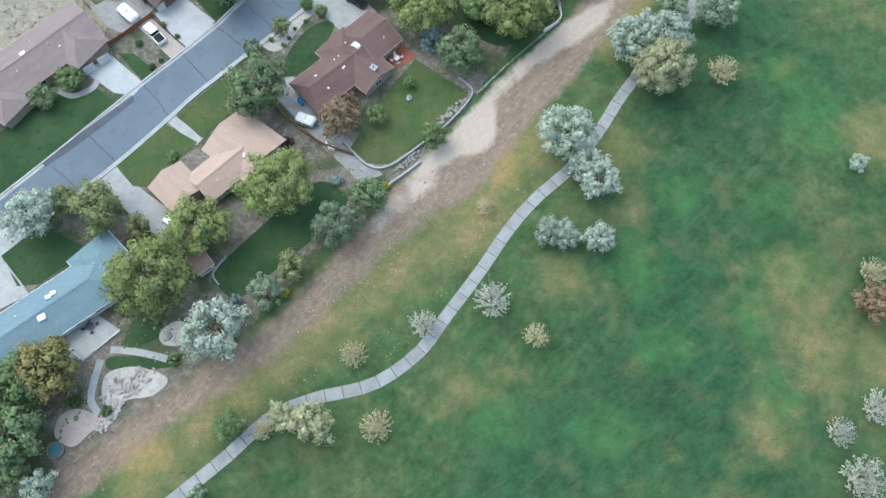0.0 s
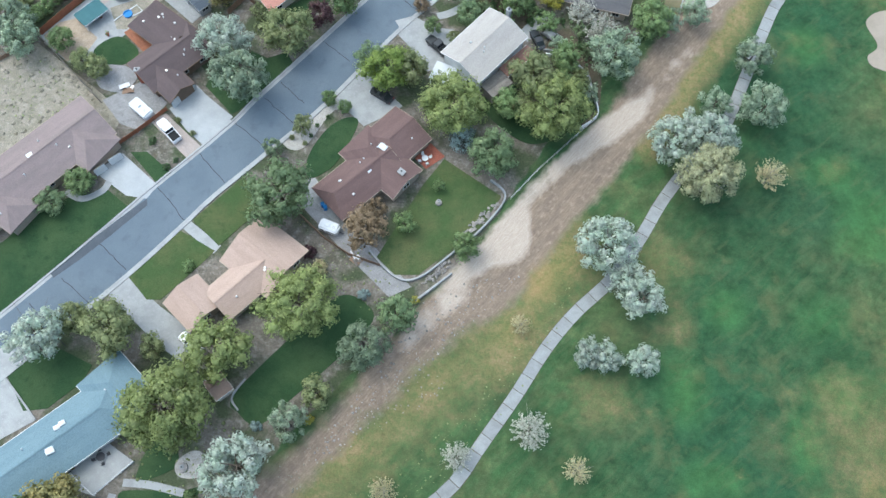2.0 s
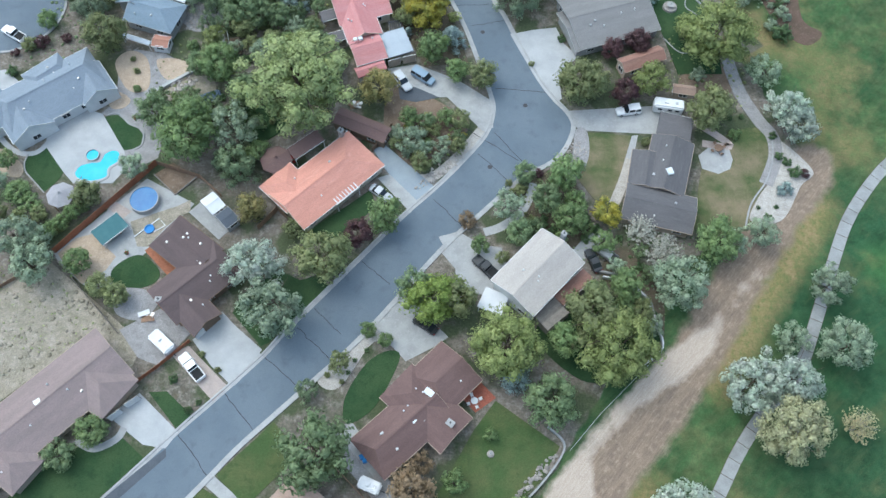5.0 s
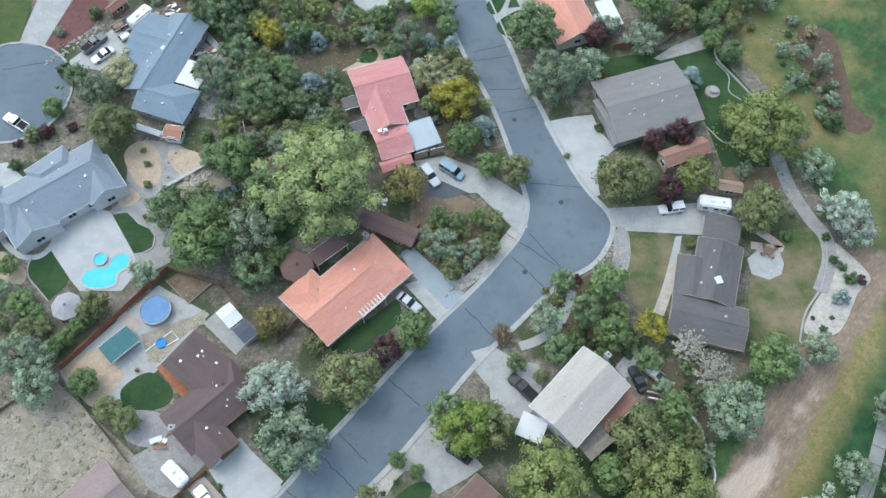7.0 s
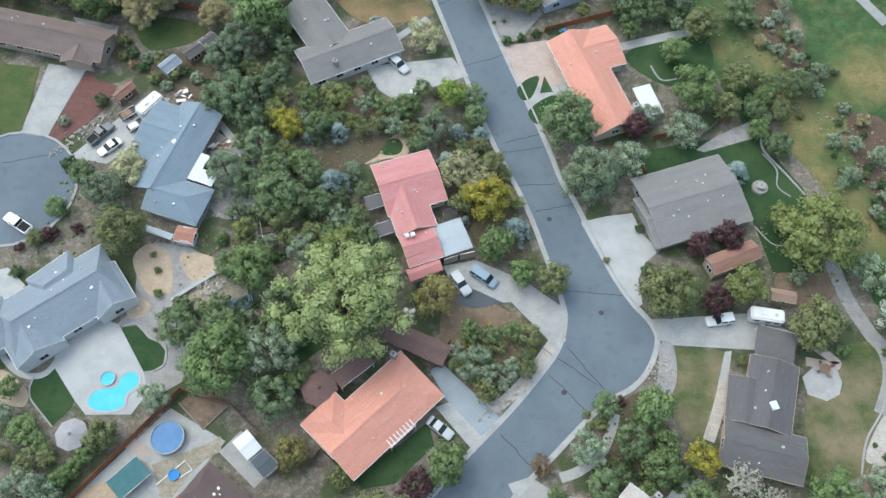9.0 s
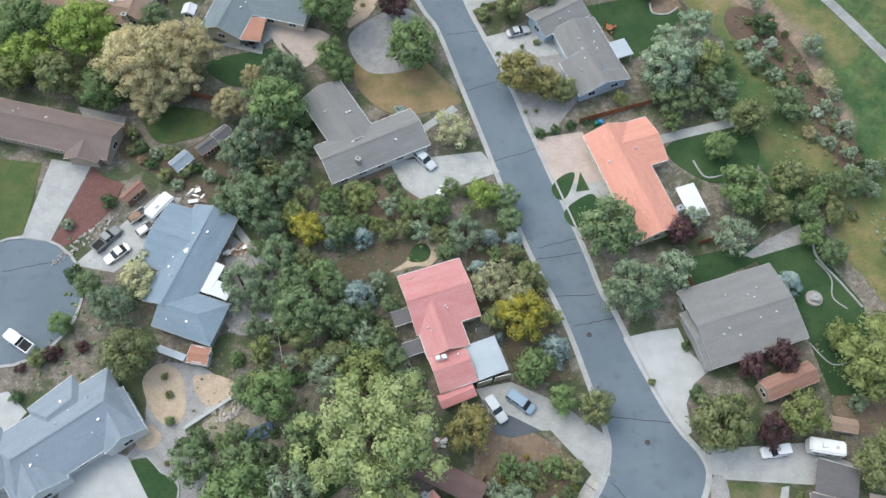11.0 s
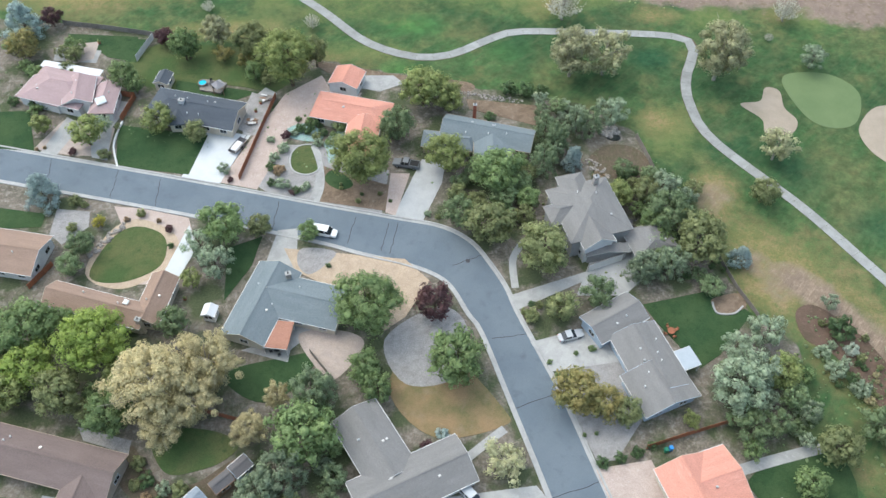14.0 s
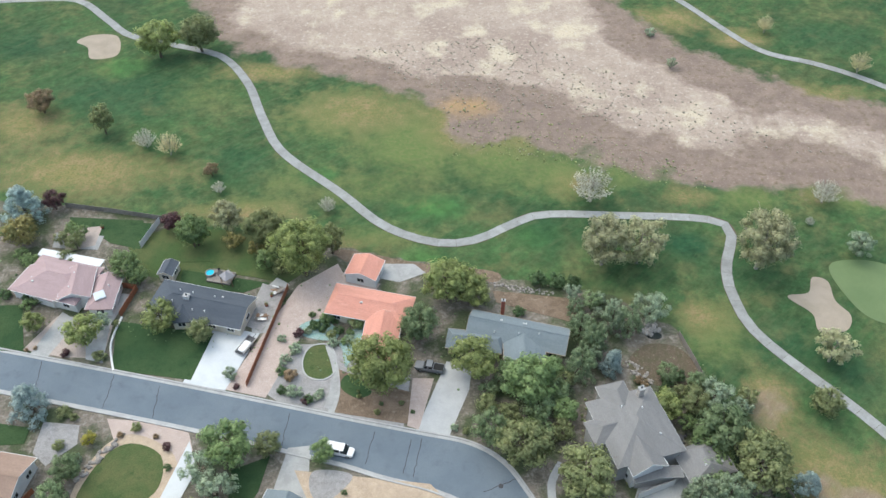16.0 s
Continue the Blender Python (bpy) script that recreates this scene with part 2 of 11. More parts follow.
M["dark_earth"] = mat("dark_reddish_earth", (0.12, 0.08, 0.06), 0.95, (0.09, 0.065, 0.045), 0.35, 0.5, (0.165, 0.12, 0.09), 0.35, 0.5)
M["weedy_soil"] = mat("weedy_tan_soil", (0.32, 0.28, 0.225), 0.95, (0.22, 0.2, 0.145), 0.5, 0.6, (0.4, 0.36, 0.3), 0.45, 0.6)
M["bunker_sand"] = mat("bunker_sand", (0.34, 0.285, 0.225), 0.95, (0.29, 0.245, 0.19), 0.25, 0.5, None, 0.1, 0.3)
M["teal_stone"] = mat("teal_glass_mulch", (0.23, 0.36, 0.33), 0.8, (0.3, 0.36, 0.33), 0.9, 0.5, (0.15, 0.2, 0.16), 0.4, 0.5)


def roof_mat(name, colour, second, third=None, fine=0.2):
    return mat(name, colour, 0.85, second, 0.35, 0.5, third or second, fine, 0.35, island=0.05, stretch=(0.35, 1.6, 1.6, 0))


M["roof_mauve"] = roof_mat("mauve_shingles", (0.25, 0.195, 0.185), (0.215, 0.17, 0.16))
M["roof_brown"] = roof_mat("dark_brown_shingles", (0.12, 0.088, 0.085), (0.1, 0.075, 0.073))
M["roof_umber"] = roof_mat("umber_shingles", (0.155, 0.1, 0.09), (0.13, 0.083, 0.076))
M["roof_salmon"] = roof_mat("salmon_tiles", (0.545, 0.262, 0.2), (0.49, 0.235, 0.178), (0.585, 0.31, 0.245))
M["roof_peach"] = roof_mat("peach_shingles", (0.43, 0.315, 0.255), (0.385, 0.28, 0.225))
M["roof_beige"] = roof_mat("beige_grey_shingles", (0.4, 0.365, 0.33), (0.35, 0.32, 0.29))
M["roof_grey"] = roof_mat("grey_shingles", (0.2, 0.195, 0.19), (0.172, 0.168, 0.164))
M["roof_weathered"] = roof_mat("weathered_shingles", (0.118, 0.112, 0.115), (0.098, 0.094, 0.097), (0.14, 0.133, 0.133))
M["roof_blue"] = roof_mat("blue_grey_shingles", (0.2, 0.25, 0.3), (0.17, 0.22, 0.265))
M["roof_teal"] = roof_mat("blue_green_shingles", (0.17, 0.24, 0.27), (0.145, 0.21, 0.24))
M["roof_slate"] = roof_mat("slate_blue_shingles", (0.17, 0.2, 0.215), (0.145, 0.175, 0.19))
M["roof_light_blue"] = roof_mat("light_blue_grey_shingles", (0.22, 0.255, 0.295), (0.19, 0.222, 0.26))
M["roof_dusk"] = roof_mat("dusty_brown_shingles", (0.175, 0.135, 0.125), (0.15, 0.115, 0.105))
M["roof_red"] = roof_mat("faded_red_metal_sheet", (0.43, 0.185, 0.18), (0.46, 0.23, 0.225))
M["roof_dark"] = roof_mat("charcoal_shingles", (0.075, 0.087, 0.105), (0.062, 0.073, 0.09))
M["roof_pink"] = roof_mat("mauve_pink_tiles", (0.36, 0.265, 0.265), (0.32, 0.235, 0.235))
M["roof_tan"] = roof_mat("tan_brown_tiles", (0.285, 0.2, 0.155), (0.245, 0.172, 0.132))
M["roof_orange"] = roof_mat("orange_sheet", (0.34, 0.175, 0.125), (0.29, 0.15, 0.105))
M["roof_rust"] = roof_mat("rusty_brown_sheet", (0.24, 0.13, 0.1), (0.3, 0.18, 0.14))
M["white"] = mat("white_paint", (0.68, 0.68, 0.67), 0.6, (0.6, 0.6, 0.6), 0.6, 0.4, fine=0.05, bump=0.1)
M["white_sheet"] = mat("white_roof_sheet", (0.62, 0.63, 0.64), 0.6, (0.56, 0.57, 0.58), 0.4, 0.4, fine=0.04, bump=0.1)
M["grey_sheet"] = mat("pale_grey_roof_sheet", (0.36, 0.4, 0.44), 0.5, (0.32, 0.36, 0.4), 0.4, 0.4, fine=0.06, bump=0.1)
M["stucco_cream"] = mat("cream_stucco", (0.6, 0.54, 0.44), 0.9, (0.55, 0.49, 0.4), 0.5, 0.5, fine=0.1)
M["stucco_tan"] = mat("tan_siding", (0.4, 0.33, 0.26), 0.9, (0.36, 0.29, 0.23), 0.5, 0.5, fine=0.1)
M["stucco_grey"] = mat("grey_siding", (0.36, 0.36, 0.35), 0.9, (0.32, 0.32, 0.31), 0.5, 0.5, fine=0.1)
M["stucco_blue"] = mat("pale_blue_siding", (0.45, 0.53, 0.62), 0.85, (0.4, 0.48, 0.57), 0.5, 0.5, fine=0.08)
M["stucco_brown"] = mat("brown_siding", (0.2, 0.14, 0.1), 0.9, (0.17, 0.12, 0.085), 0.5, 0.5, fine=0.12)
M["wood"] = mat("weathered_wood", (0.26, 0.17, 0.11), 0.85, (0.2, 0.13, 0.09), 1.2, 0.5, fine=0.25, vary=0.15)
M["red_wood"] = mat("red_stained_wood", (0.3, 0.12, 0.065), 0.8, (0.24, 0.1, 0.055), 1.2, 0.5, fine=0.25, vary=0.15)
M["grey_wood"] = mat("grey_aged_wood", (0.25, 0.225, 0.2), 0.9, (0.2, 0.18, 0.16), 1.2, 0.5, fine=0.25, vary=0.15)
M["bark"] = mat("bark", (0.13, 0.1, 0.075), 0.95, (0.09, 0.07, 0.055), 2.0, 0.5, fine=0.4, bump=0.6)
M["pale_bark"] = mat("pale_bark", (0.4, 0.36, 0.3), 0.95, (0.3, 0.27, 0.23), 2.0, 0.5, fine=0.3, bump=0.5)
M["glass"] = mat("dark_window_glass", (0.025, 0.03, 0.035), 0.08, fine=0.02, bump=0, spec=0.6)
M["metal"] = mat("galvanised_metal", (0.5, 0.5, 0.5), 0.4, (0.42, 0.42, 0.42), 1.0, 0.5, fine=0.08, metal=0.7)
M["dark_metal"] = mat("dark_metal", (0.05, 0.05, 0.055), 0.5, fine=0.1)
M["rubber"] = mat("tyre_rubber", (0.02, 0.02, 0.02), 0.85, fine=0.15)
M["red_lamp"] = mat("red_lens", (0.4, 0.02, 0.015), 0.3, fine=0.05, bump=0)
M["plastic_blue"] = mat("blue_plastic", (0.03, 0.2, 0.5), 0.5, fine=0.05, bump=0)
M["plastic_green"] = mat("green_plastic", (0.02, 0.16, 0.1), 0.5, fine=0.05, bump=0)
M["plastic_red"] = mat("red_plastic", (0.5, 0.03, 0.03), 0.5, fine=0.05, bump=0)
M["canvas_teal"] = mat("teal_canvas", (0.06, 0.14, 0.15), 0.9, (0.075, 0.16, 0.17), 0.8, 0.5, fine=0.08)
M["canvas_blue"] = mat("faded_blue_canvas", (0.14, 0.19, 0.26), 0.9, (0.11, 0.15, 0.21), 0.6, 0.5, fine=0.1)
M["canvas_grey"] = mat("grey_canvas", (0.33, 0.32, 0.33), 0.9, (0.29, 0.28, 0.29), 0.8, 0.5, fine=0.08)
M["stone"] = mat("boulder_stone", (0.33, 0.3, 0.27), 0.9, (0.25, 0.23, 0.21), 0.9, 0.5, (0.42, 0.39, 0.36), 0.3, 0.5, vary=0.2, island=0.25)
M["pool_lining"] = mat("turquoise_pool_water", (0.015, 0.4, 0.55), 0.2, (0.03, 0.46, 0.6), 0.5, 0.5, fine=0.05, bump=0.08, spec=0.25)
M["tub_water"] = mat("blue_pool_water", (0.04, 0.15, 0.34), 0.2, (0.055, 0.18, 0.38), 0.7, 0.5, fine=0.05, bump=0.08, spec=0.25)
M["dark_water"] = mat("dark_pond_water", (0.02, 0.025, 0.025), 0.1, (0.03, 0.035, 0.03), 0.7, 0.5, fine=0.05, bump=0.05, spec=0.3)
M["solar"] = mat("solar_panel_glass", (0.03, 0.05, 0.12), 0.15, fine=0.05, bump=0, spec=0.6)
M["solar_light"] = mat("skylight_acrylic", (0.62, 0.68, 0.72), 0.25, (0.55, 0.62, 0.68), 0.8, 0.5, fine=0.05, bump=0, spec=0.5)
for hue, c in (("white", (0.75, 0.75, 0.75)), ("silver", (0.45, 0.47, 0.49)), ("black", (0.02, 0.022, 0.025)), ("blue", (0.22, 0.3, 0.38)), ("grey", (0.14, 0.15, 0.16)), ("brown", (0.2, 0.12, 0.08)), ("red", (0.4, 0.03, 0.03))):
    M["paint_" + hue] = mat(hue + "_car_paint", c, 0.3, fine=0.03, bump=0, spec=0.5)

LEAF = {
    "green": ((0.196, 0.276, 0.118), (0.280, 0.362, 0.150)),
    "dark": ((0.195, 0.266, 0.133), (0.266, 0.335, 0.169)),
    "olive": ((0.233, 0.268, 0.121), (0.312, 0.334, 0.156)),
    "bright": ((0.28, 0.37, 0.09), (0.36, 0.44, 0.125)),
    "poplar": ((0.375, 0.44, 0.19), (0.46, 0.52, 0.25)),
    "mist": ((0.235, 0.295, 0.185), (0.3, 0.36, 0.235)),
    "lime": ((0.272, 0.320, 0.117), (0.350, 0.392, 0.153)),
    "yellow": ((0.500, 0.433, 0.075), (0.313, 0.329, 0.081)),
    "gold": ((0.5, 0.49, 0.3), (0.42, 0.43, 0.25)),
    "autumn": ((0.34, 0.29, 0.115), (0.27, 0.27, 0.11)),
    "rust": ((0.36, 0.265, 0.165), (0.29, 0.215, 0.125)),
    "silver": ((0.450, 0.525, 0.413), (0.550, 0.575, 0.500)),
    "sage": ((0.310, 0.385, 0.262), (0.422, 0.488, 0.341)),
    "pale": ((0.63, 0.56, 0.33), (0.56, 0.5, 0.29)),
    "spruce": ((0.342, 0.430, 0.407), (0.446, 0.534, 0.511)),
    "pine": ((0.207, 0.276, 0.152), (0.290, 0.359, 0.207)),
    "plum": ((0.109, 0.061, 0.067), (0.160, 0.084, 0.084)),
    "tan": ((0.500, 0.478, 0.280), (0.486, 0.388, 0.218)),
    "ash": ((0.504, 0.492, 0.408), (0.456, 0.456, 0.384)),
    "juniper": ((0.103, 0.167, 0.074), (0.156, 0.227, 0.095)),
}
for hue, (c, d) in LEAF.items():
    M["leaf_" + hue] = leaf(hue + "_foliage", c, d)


# ---------------------------------------------------------------- building blocks
def link(name, bm, material, parent=None, label="", place=None):
    me = bpy.data.meshes.new(name)
    bm.to_mesh(me)
    bm.free()
    me.materials.append(M[material])
    return linked(name, me, parent, label, place)


def linked(name, me, parent=None, label="", place=None):
    ob = new(name, me)
    ob.parent = parent
    if place:
        ob.matrix_basis = place
    return tagged(ob, label) if label else ob


def part(name, bm, material, parent, label="", place=None):
    return link(name, bm, material, parent, label, place)


def thing(name, x, y, z, turn, label, category, group=""):
    ob = new(name)
    ob.empty_display_size = 0.2
    ob.matrix_basis = pose(x, y, z, 0, 0, turn)
    return tagged(ob, label, category, group)


def box(bm, x, y, z, lx, ly, lz, turn=0.0, bevel=0.0, taper=1.0):
    """A box centred on x, y that stands on z; taper shrinks its top."""
    made = bmesh.ops.create_cube(bm, size=1.0)["verts"]
    for v in made:
        k = taper if v.co.z > 0 else 1.0
        v.co = Vector((v.co.x * lx * k, v.co.y * ly * k, (v.co.z + 0.5) * lz))
    if bevel:
        edges = list({e for v in made for e in v.link_edges})
        made = list({v for f in bmesh.ops.bevel(bm, geom=edges, offset=bevel, segments=2, affect="EDGES")["faces"] for v in f.verts} | {v for v in made if v.is_valid})
    bmesh.ops.transform(bm, matrix=pose(x, y, z, 0, 0, turn), verts=made)
    return bm


def boxed(*a, **k):
    return box(bmesh.new(), *a, **k)


def tube(bm, a, b, r0, r1, sides=8):
    """A tapered round bar from a to b."""
    a, b = Vector(a), Vector(b)
    q = (b - a).to_track_quat("Z", "Y").to_matrix()
    rings = []
    for p, r in ((a, r0), (b, r1)):
        rings.append([bm.verts.new(p + q @ Vector((r * math.cos(i * math.tau / sides), r * math.sin(i * math.tau / sides), 0))) for i in range(sides)])
    for i in range(sides):
        bm.faces.new((rings[0][i], rings[0][i - 1], rings[1][i - 1], rings[1][i])[::-1])
    bm.faces.new(rings[0][::-1])
    bm.faces.new(rings[1])
    return bm


def prism(bm, pts, z0, z1):
    """A plate of the outline pts from z0 up to z1."""
    if sum(a[0] * b[1] - b[0] * a[1] for a, b in zip(pts, pts[1:] + pts[:1])) < 0:
        pts = pts[::-1]
    low, top = [bm.verts.new((x, y, z0)) for x, y in pts], [bm.verts.new((x, y, z1)) for x, y in pts]
    bm.faces.new(top)
    bm.faces.new(low[::-1])
    for i in range(len(pts)):
        bm.faces.new((low[i - 1], low[i], top[i], top[i - 1]))
    return bm


def glide(pts, steps=8, closed=False):
    """A smooth line through pts."""
    n = len(pts)
    out = []
    for i in range(n if closed else n - 1):
        p = [Vector((*(pts[(i + k) % n] if closed else pts[min(max(i + k, 0), n - 1)]), 0)) for k in (-1, 0, 1, 2)]
        for s in range(steps):
            u = s / steps
            q = 0.5 * (2 * p[1] + (p[2] - p[0]) * u + (2 * p[0] - 5 * p[1] + 4 * p[2] - p[3]) * u * u + (3 * p[1] - p[0] - 3 * p[2] + p[3]) * u ** 3)
            out.append((q.x, q.y))
    return out if closed else out + [tuple(pts[-1])]


def spaced(line, step):
    """Points at even steps along a line."""
    out, rest = [tuple(line[0])], step
    for a, b in zip(line, line[1:]):
        a, b = Vector(a), Vector(b)
        d = (b - a).length
        while d >= rest:
            a = a + (b - a) * (rest / d)
            out.append((a.x, a.y))
            d, rest = (b - a).length, step
        rest -= d
    return out


def sides_of(line, half, closed=False):
    """The line moved to its left and to its right."""
    left, right = [], []
    n = len(line)
    for i in range(n):
        a, b = (line[i - 1], line[(i + 1) % n]) if closed else (line[max(i - 1, 0)], line[min(i + 1, n - 1)])
        d = Vector((b[0] - a[0], b[1] - a[1])).normalized()
        left.append((line[i][0] - d.y * half, line[i][1] + d.x * half))
        right.append((line[i][0] + d.y * half, line[i][1] - d.x * half))
    return left, right


def ribbon(bm, line, width, z0, z1, closed=False):
    """A band of a width along a line, from z0 up to z1."""
    left, right = sides_of(line, width / 2, closed)
    rows = [[bm.verts.new((*p, z)) for p, z in ((l, z0), (l, z1), (r, z1), (r, z0))] for l, r in zip(left, right)]
    pairs = list(zip(rows, rows[1:])) + ([(rows[-1], rows[0])] if closed else [])
    for a, b in pairs:
        for i in range(4):
            bm.faces.new((a[i], a[i - 1], b[i - 1], b[i]))
    if not closed:
        bm.faces.new(rows[0])
        bm.faces.new(rows[-1][::-1])
    return bm


def patch(name, material, pts, label, top=0.06, smooth=False, steps=6):
    """A flat piece of the ground's cover: a lawn, a drive, a bed of gravel."""
    pts = glide(pts, steps, True) if smooth else list(pts)
    return tagged(link(name, prism(bmesh.new(), pts, -0.05, top), material), label, name.split("_")[-1], kind="structure")


def band(name, material, pts, width, label, top=0.07, smooth=True, z0=-0.05, kind="structure"):
    line = glide(pts, 8) if smooth else list(pts)
    return tagged(link(name, ribbon(bmesh.new(), line, width, z0, top), material), label, name.split("_")[-1], kind=kind)


# ---------------------------------------------------------------- houses
STOREY = 2.7
WINDOW = {}


def window(house, x, y, z, turn, w=1.5, h=1.15):
    key = (w, h)
    if key not in WINDOW:
        bm = bmesh.new()
        for bx, bz, lx, lz in ((0, 0, w + 0.16, 0.08), (0, h - 0.08, w + 0.16, 0.08), (-w / 2, 0, 0.1, h), (w / 2, 0, 0.1, h), (0, 0, 0.06, h)):
            box(bm, bx, 0, bz, lx, 0.1, lz)
        a, b = bpy.data.meshes.new("window_frame"), bpy.data.meshes.new("pane")
        bm.to_mesh(a)
        boxed(0, 0, 0.03, w, 0.05, h - 0.06).to_mesh(b)
        a.materials.append(M["white"])
        b.materials.append(M["glass"])
        WINDOW[key] = a, b
    f = linked("window", WINDOW[key][0], house, "", pose(x, y, z, 0, 0, turn))
    linked("pane", WINDOW[key][1], f, "dark glass pane")


def house(x, y, label, roof, wall, name="house"):
    ob = thing(name, x, y, 0, 0, label, "house" if name == "house" else "shed")
    ob["roof_mat"], ob["wall_mat"] = roof, wall
    return ob


def roof_solid(a, b, ka, kb, eave, rise, t):
    """A pitched slab of thickness t; the ridge runs from -ka to kb, and an end is a gable where the ridge reaches the eave line."""
    bm = bmesh.new()
    layers = []
    for d in (0.0, -t):
        layers.append([bm.verts.new(c) for c in ((-a, -b, eave + d), (a, -b, eave + d), (a, b, eave + d), (-a, b, eave + d), (-ka, 0, eave + rise + d), (kb, 0, eave + rise + d))])
    rim = [(0, 1), (2, 3)]
    shapes = [(0, 1, 5, 4), (2, 3, 4, 5)]
    for hip, (i, j), r in ((kb < a, (1, 2), 5), (ka < a, (3, 0), 4)):
        if hip:
            shapes.append((i, j, r))
            rim.append((i, j))
        else:
            rim += [(i, r), (r, j)]
    for layer in layers:
        for q in shapes:
            bm.faces.new([layer[i] for i in q])
    for i, j in rim:
        bm.faces.new((layers[0][i], layers[0][j], layers[1][j], layers[1][i]))
    bmesh.ops.recalc_face_normals(bm, faces=bm.faces)
    return bm


def wing(h, x, y, length, width, turn, eave=STOREY, rise=1.7, form="gg", over=0.5, windows=True, vents=2, roof="", wall="", cap=True):
    """One block of a house: walls, a pitched roof whose ridge runs along its length, ridge cap, gutters, roof vents, windows.
    form: what each end is, g a gable, h a hip, f a steep half hip."""
    roof, wall = roof or h["roof_mat"], wall or h["wall_mat"]
    at = pose(x - h.location.x, y - h.location.y, 0, 0, 0, turn)
    a, b = length / 2, width / 2
    wa, wb = a - over, b - over
    slope = rise / b
    t = 0.2
    ka, kb = (a if e == "g" else max(a - b * (1.0 if e == "h" else 0.45), 0.15) for e in form)
    part("roof", roof_solid(a, b, ka, kb, eave, rise, t), roof, h, "", at)
    bm = bmesh.new()
    top = eave - t - 0.03 + over * slope * 0.6
    base = [bm.verts.new((sx * wa, sy * wb, 0)) for sx, sy in ((-1, -1), (1, -1), (1, 1), (-1, 1))]
    up = [bm.verts.new((v.co.x, v.co.y, top)) for v in base]
    r0, r1 = (bm.verts.new((s * (wa if k >= a else max(k - 0.3, 0.1)), 0, eave + rise - t - 0.04)) for s, k in ((-1, ka), (1, kb)))
    bm.faces.new(base)
    for i in range(4):
        bm.faces.new((base[i - 1], base[i], up[i], up[i - 1]))
    for q in ((up[0], up[1], r1, r0), (up[2], up[3], r0, r1), (up[1], up[2], r1), (up[3], up[0], r0)):
        bm.faces.new(q)
    bmesh.ops.recalc_face_normals(bm, faces=bm.faces)
    part("wall", bm, wall, h, "", at)
    if cap:
        part("ridge_cap", boxed((kb - ka) / 2, 0, eave + rise - 0.05, ka + kb, 0.3, 0.08, bevel=0.03), roof, h, "", at)
        for s in (-1, 1):
            part("gutter", boxed(0, s * (b + 0.05), eave - 0.15, 2 * a, 0.09, 0.12), "white" if wall in ("white", "stucco_cream", "stucco_blue") else wall, h, "", at)
        for sx, k in ((-1, ka), (1, kb)):
            for sy in (-1, 1):
                if k < a:
                    continue
                bm = bmesh.new()
                q = [[bm.verts.new((sx * (a + u), sy * v, z + w)) for u, w in ((0.0, -0.24), (0.05, -0.24), (0.05, -0.01), (0.0, -0.01))] for v, z in ((b + 0.02, eave), (0.0, eave + rise))]
                for i in range(4):
                    bm.faces.new((q[0][i - 1], q[0][i], q[1][i], q[1][i - 1]))
                bm.faces.new(q[0])
                bm.faces.new(q[1])
                bmesh.ops.recalc_face_normals(bm, faces=bm.faces)
                part("bargeboard", bm, "white" if wall == "white" else wall, h, "", at)
    rnd = random.Random(round(x * 7 + y * 13))
    for i in range(vents):
        u, v = rnd.uniform(-0.6, 0.6) * a, rnd.choice((-1, 1)) * rnd.uniform(0.2, 0.6) * b
        z = eave + rise * (1 - abs(v) / b)
        if rnd.random() < 0.6:
            bm = tube(bmesh.new(), (u, v, z - 0.1), (u, v, z + 0.4), 0.09, 0.09)
            part("vent_pipe", tube(bm, (u, v, z + 0.4), (u, v, z + 0.5), 0.16, 0.1), "white", h, "white roof vent pipe", at)
        else:
            part("roof_vent", boxed(u, v, z - 0.05, 0.5, 0.45, 0.28, bevel=0.05, taper=0.8), "metal", h, "small metal roof vent", at)
    if windows:
        for s in (-1, 1):
            n = max(1, int(2 * wa / 3.6))
            for i in range(n):
                u = (i + 0.5) * 2 * wa / n - wa
                for z in [0.95] + ([3.6] if eave > 4.5 else []):
                    p = at @ Vector((u, s * (wb + 0.02), z))
                    window(h, p.x, p.y, z, turn)
        for s in (-1, 1):
            n = max(1, int(2 * wb / 4.2))
            for i in range(n):
                p = at @ Vector((s * (wa + 0.02), (i + 0.5) * 2 * wb / n - wb, 0))
                window(h, p.x, p.y, 0.95, turn + 90)


def chimney(h, x, y, top, turn=0, size=0.9, material="brick_red"):
    at = pose(x - h.location.x, y - h.location.y, 0, 0, 0, turn)
    c = part("chimney", boxed(0, 0, 0.0, size, size * 0.8, top), material, h, "", at)
    part("chimney_cap", boxed(0, 0, top + 0.003, size + 0.2, size * 0.8 + 0.2, 0.12, bevel=0.02), "concrete", c)
    part("flue", tube(bmesh.new(), (0, 0, top + 0.1), (0, 0, top + 0.45), 0.15, 0.15), "dark_metal", c)


def skylight(h, x, y, z, turn, w=1.0, l=1.0, material="solar_light", pitch=0.0):
    at = pose(x - h.location.x, y - h.location.y, z, pitch, 0, turn)
    f = part("skylight", boxed(0, 0, -0.15, l + 0.16, w + 0.16, 0.32, bevel=0.02), "white", h, "", at)
    part("skylight_pane", boxed(0, 0, 0.173, l, w, 0.06, bevel=0.02), material, f)


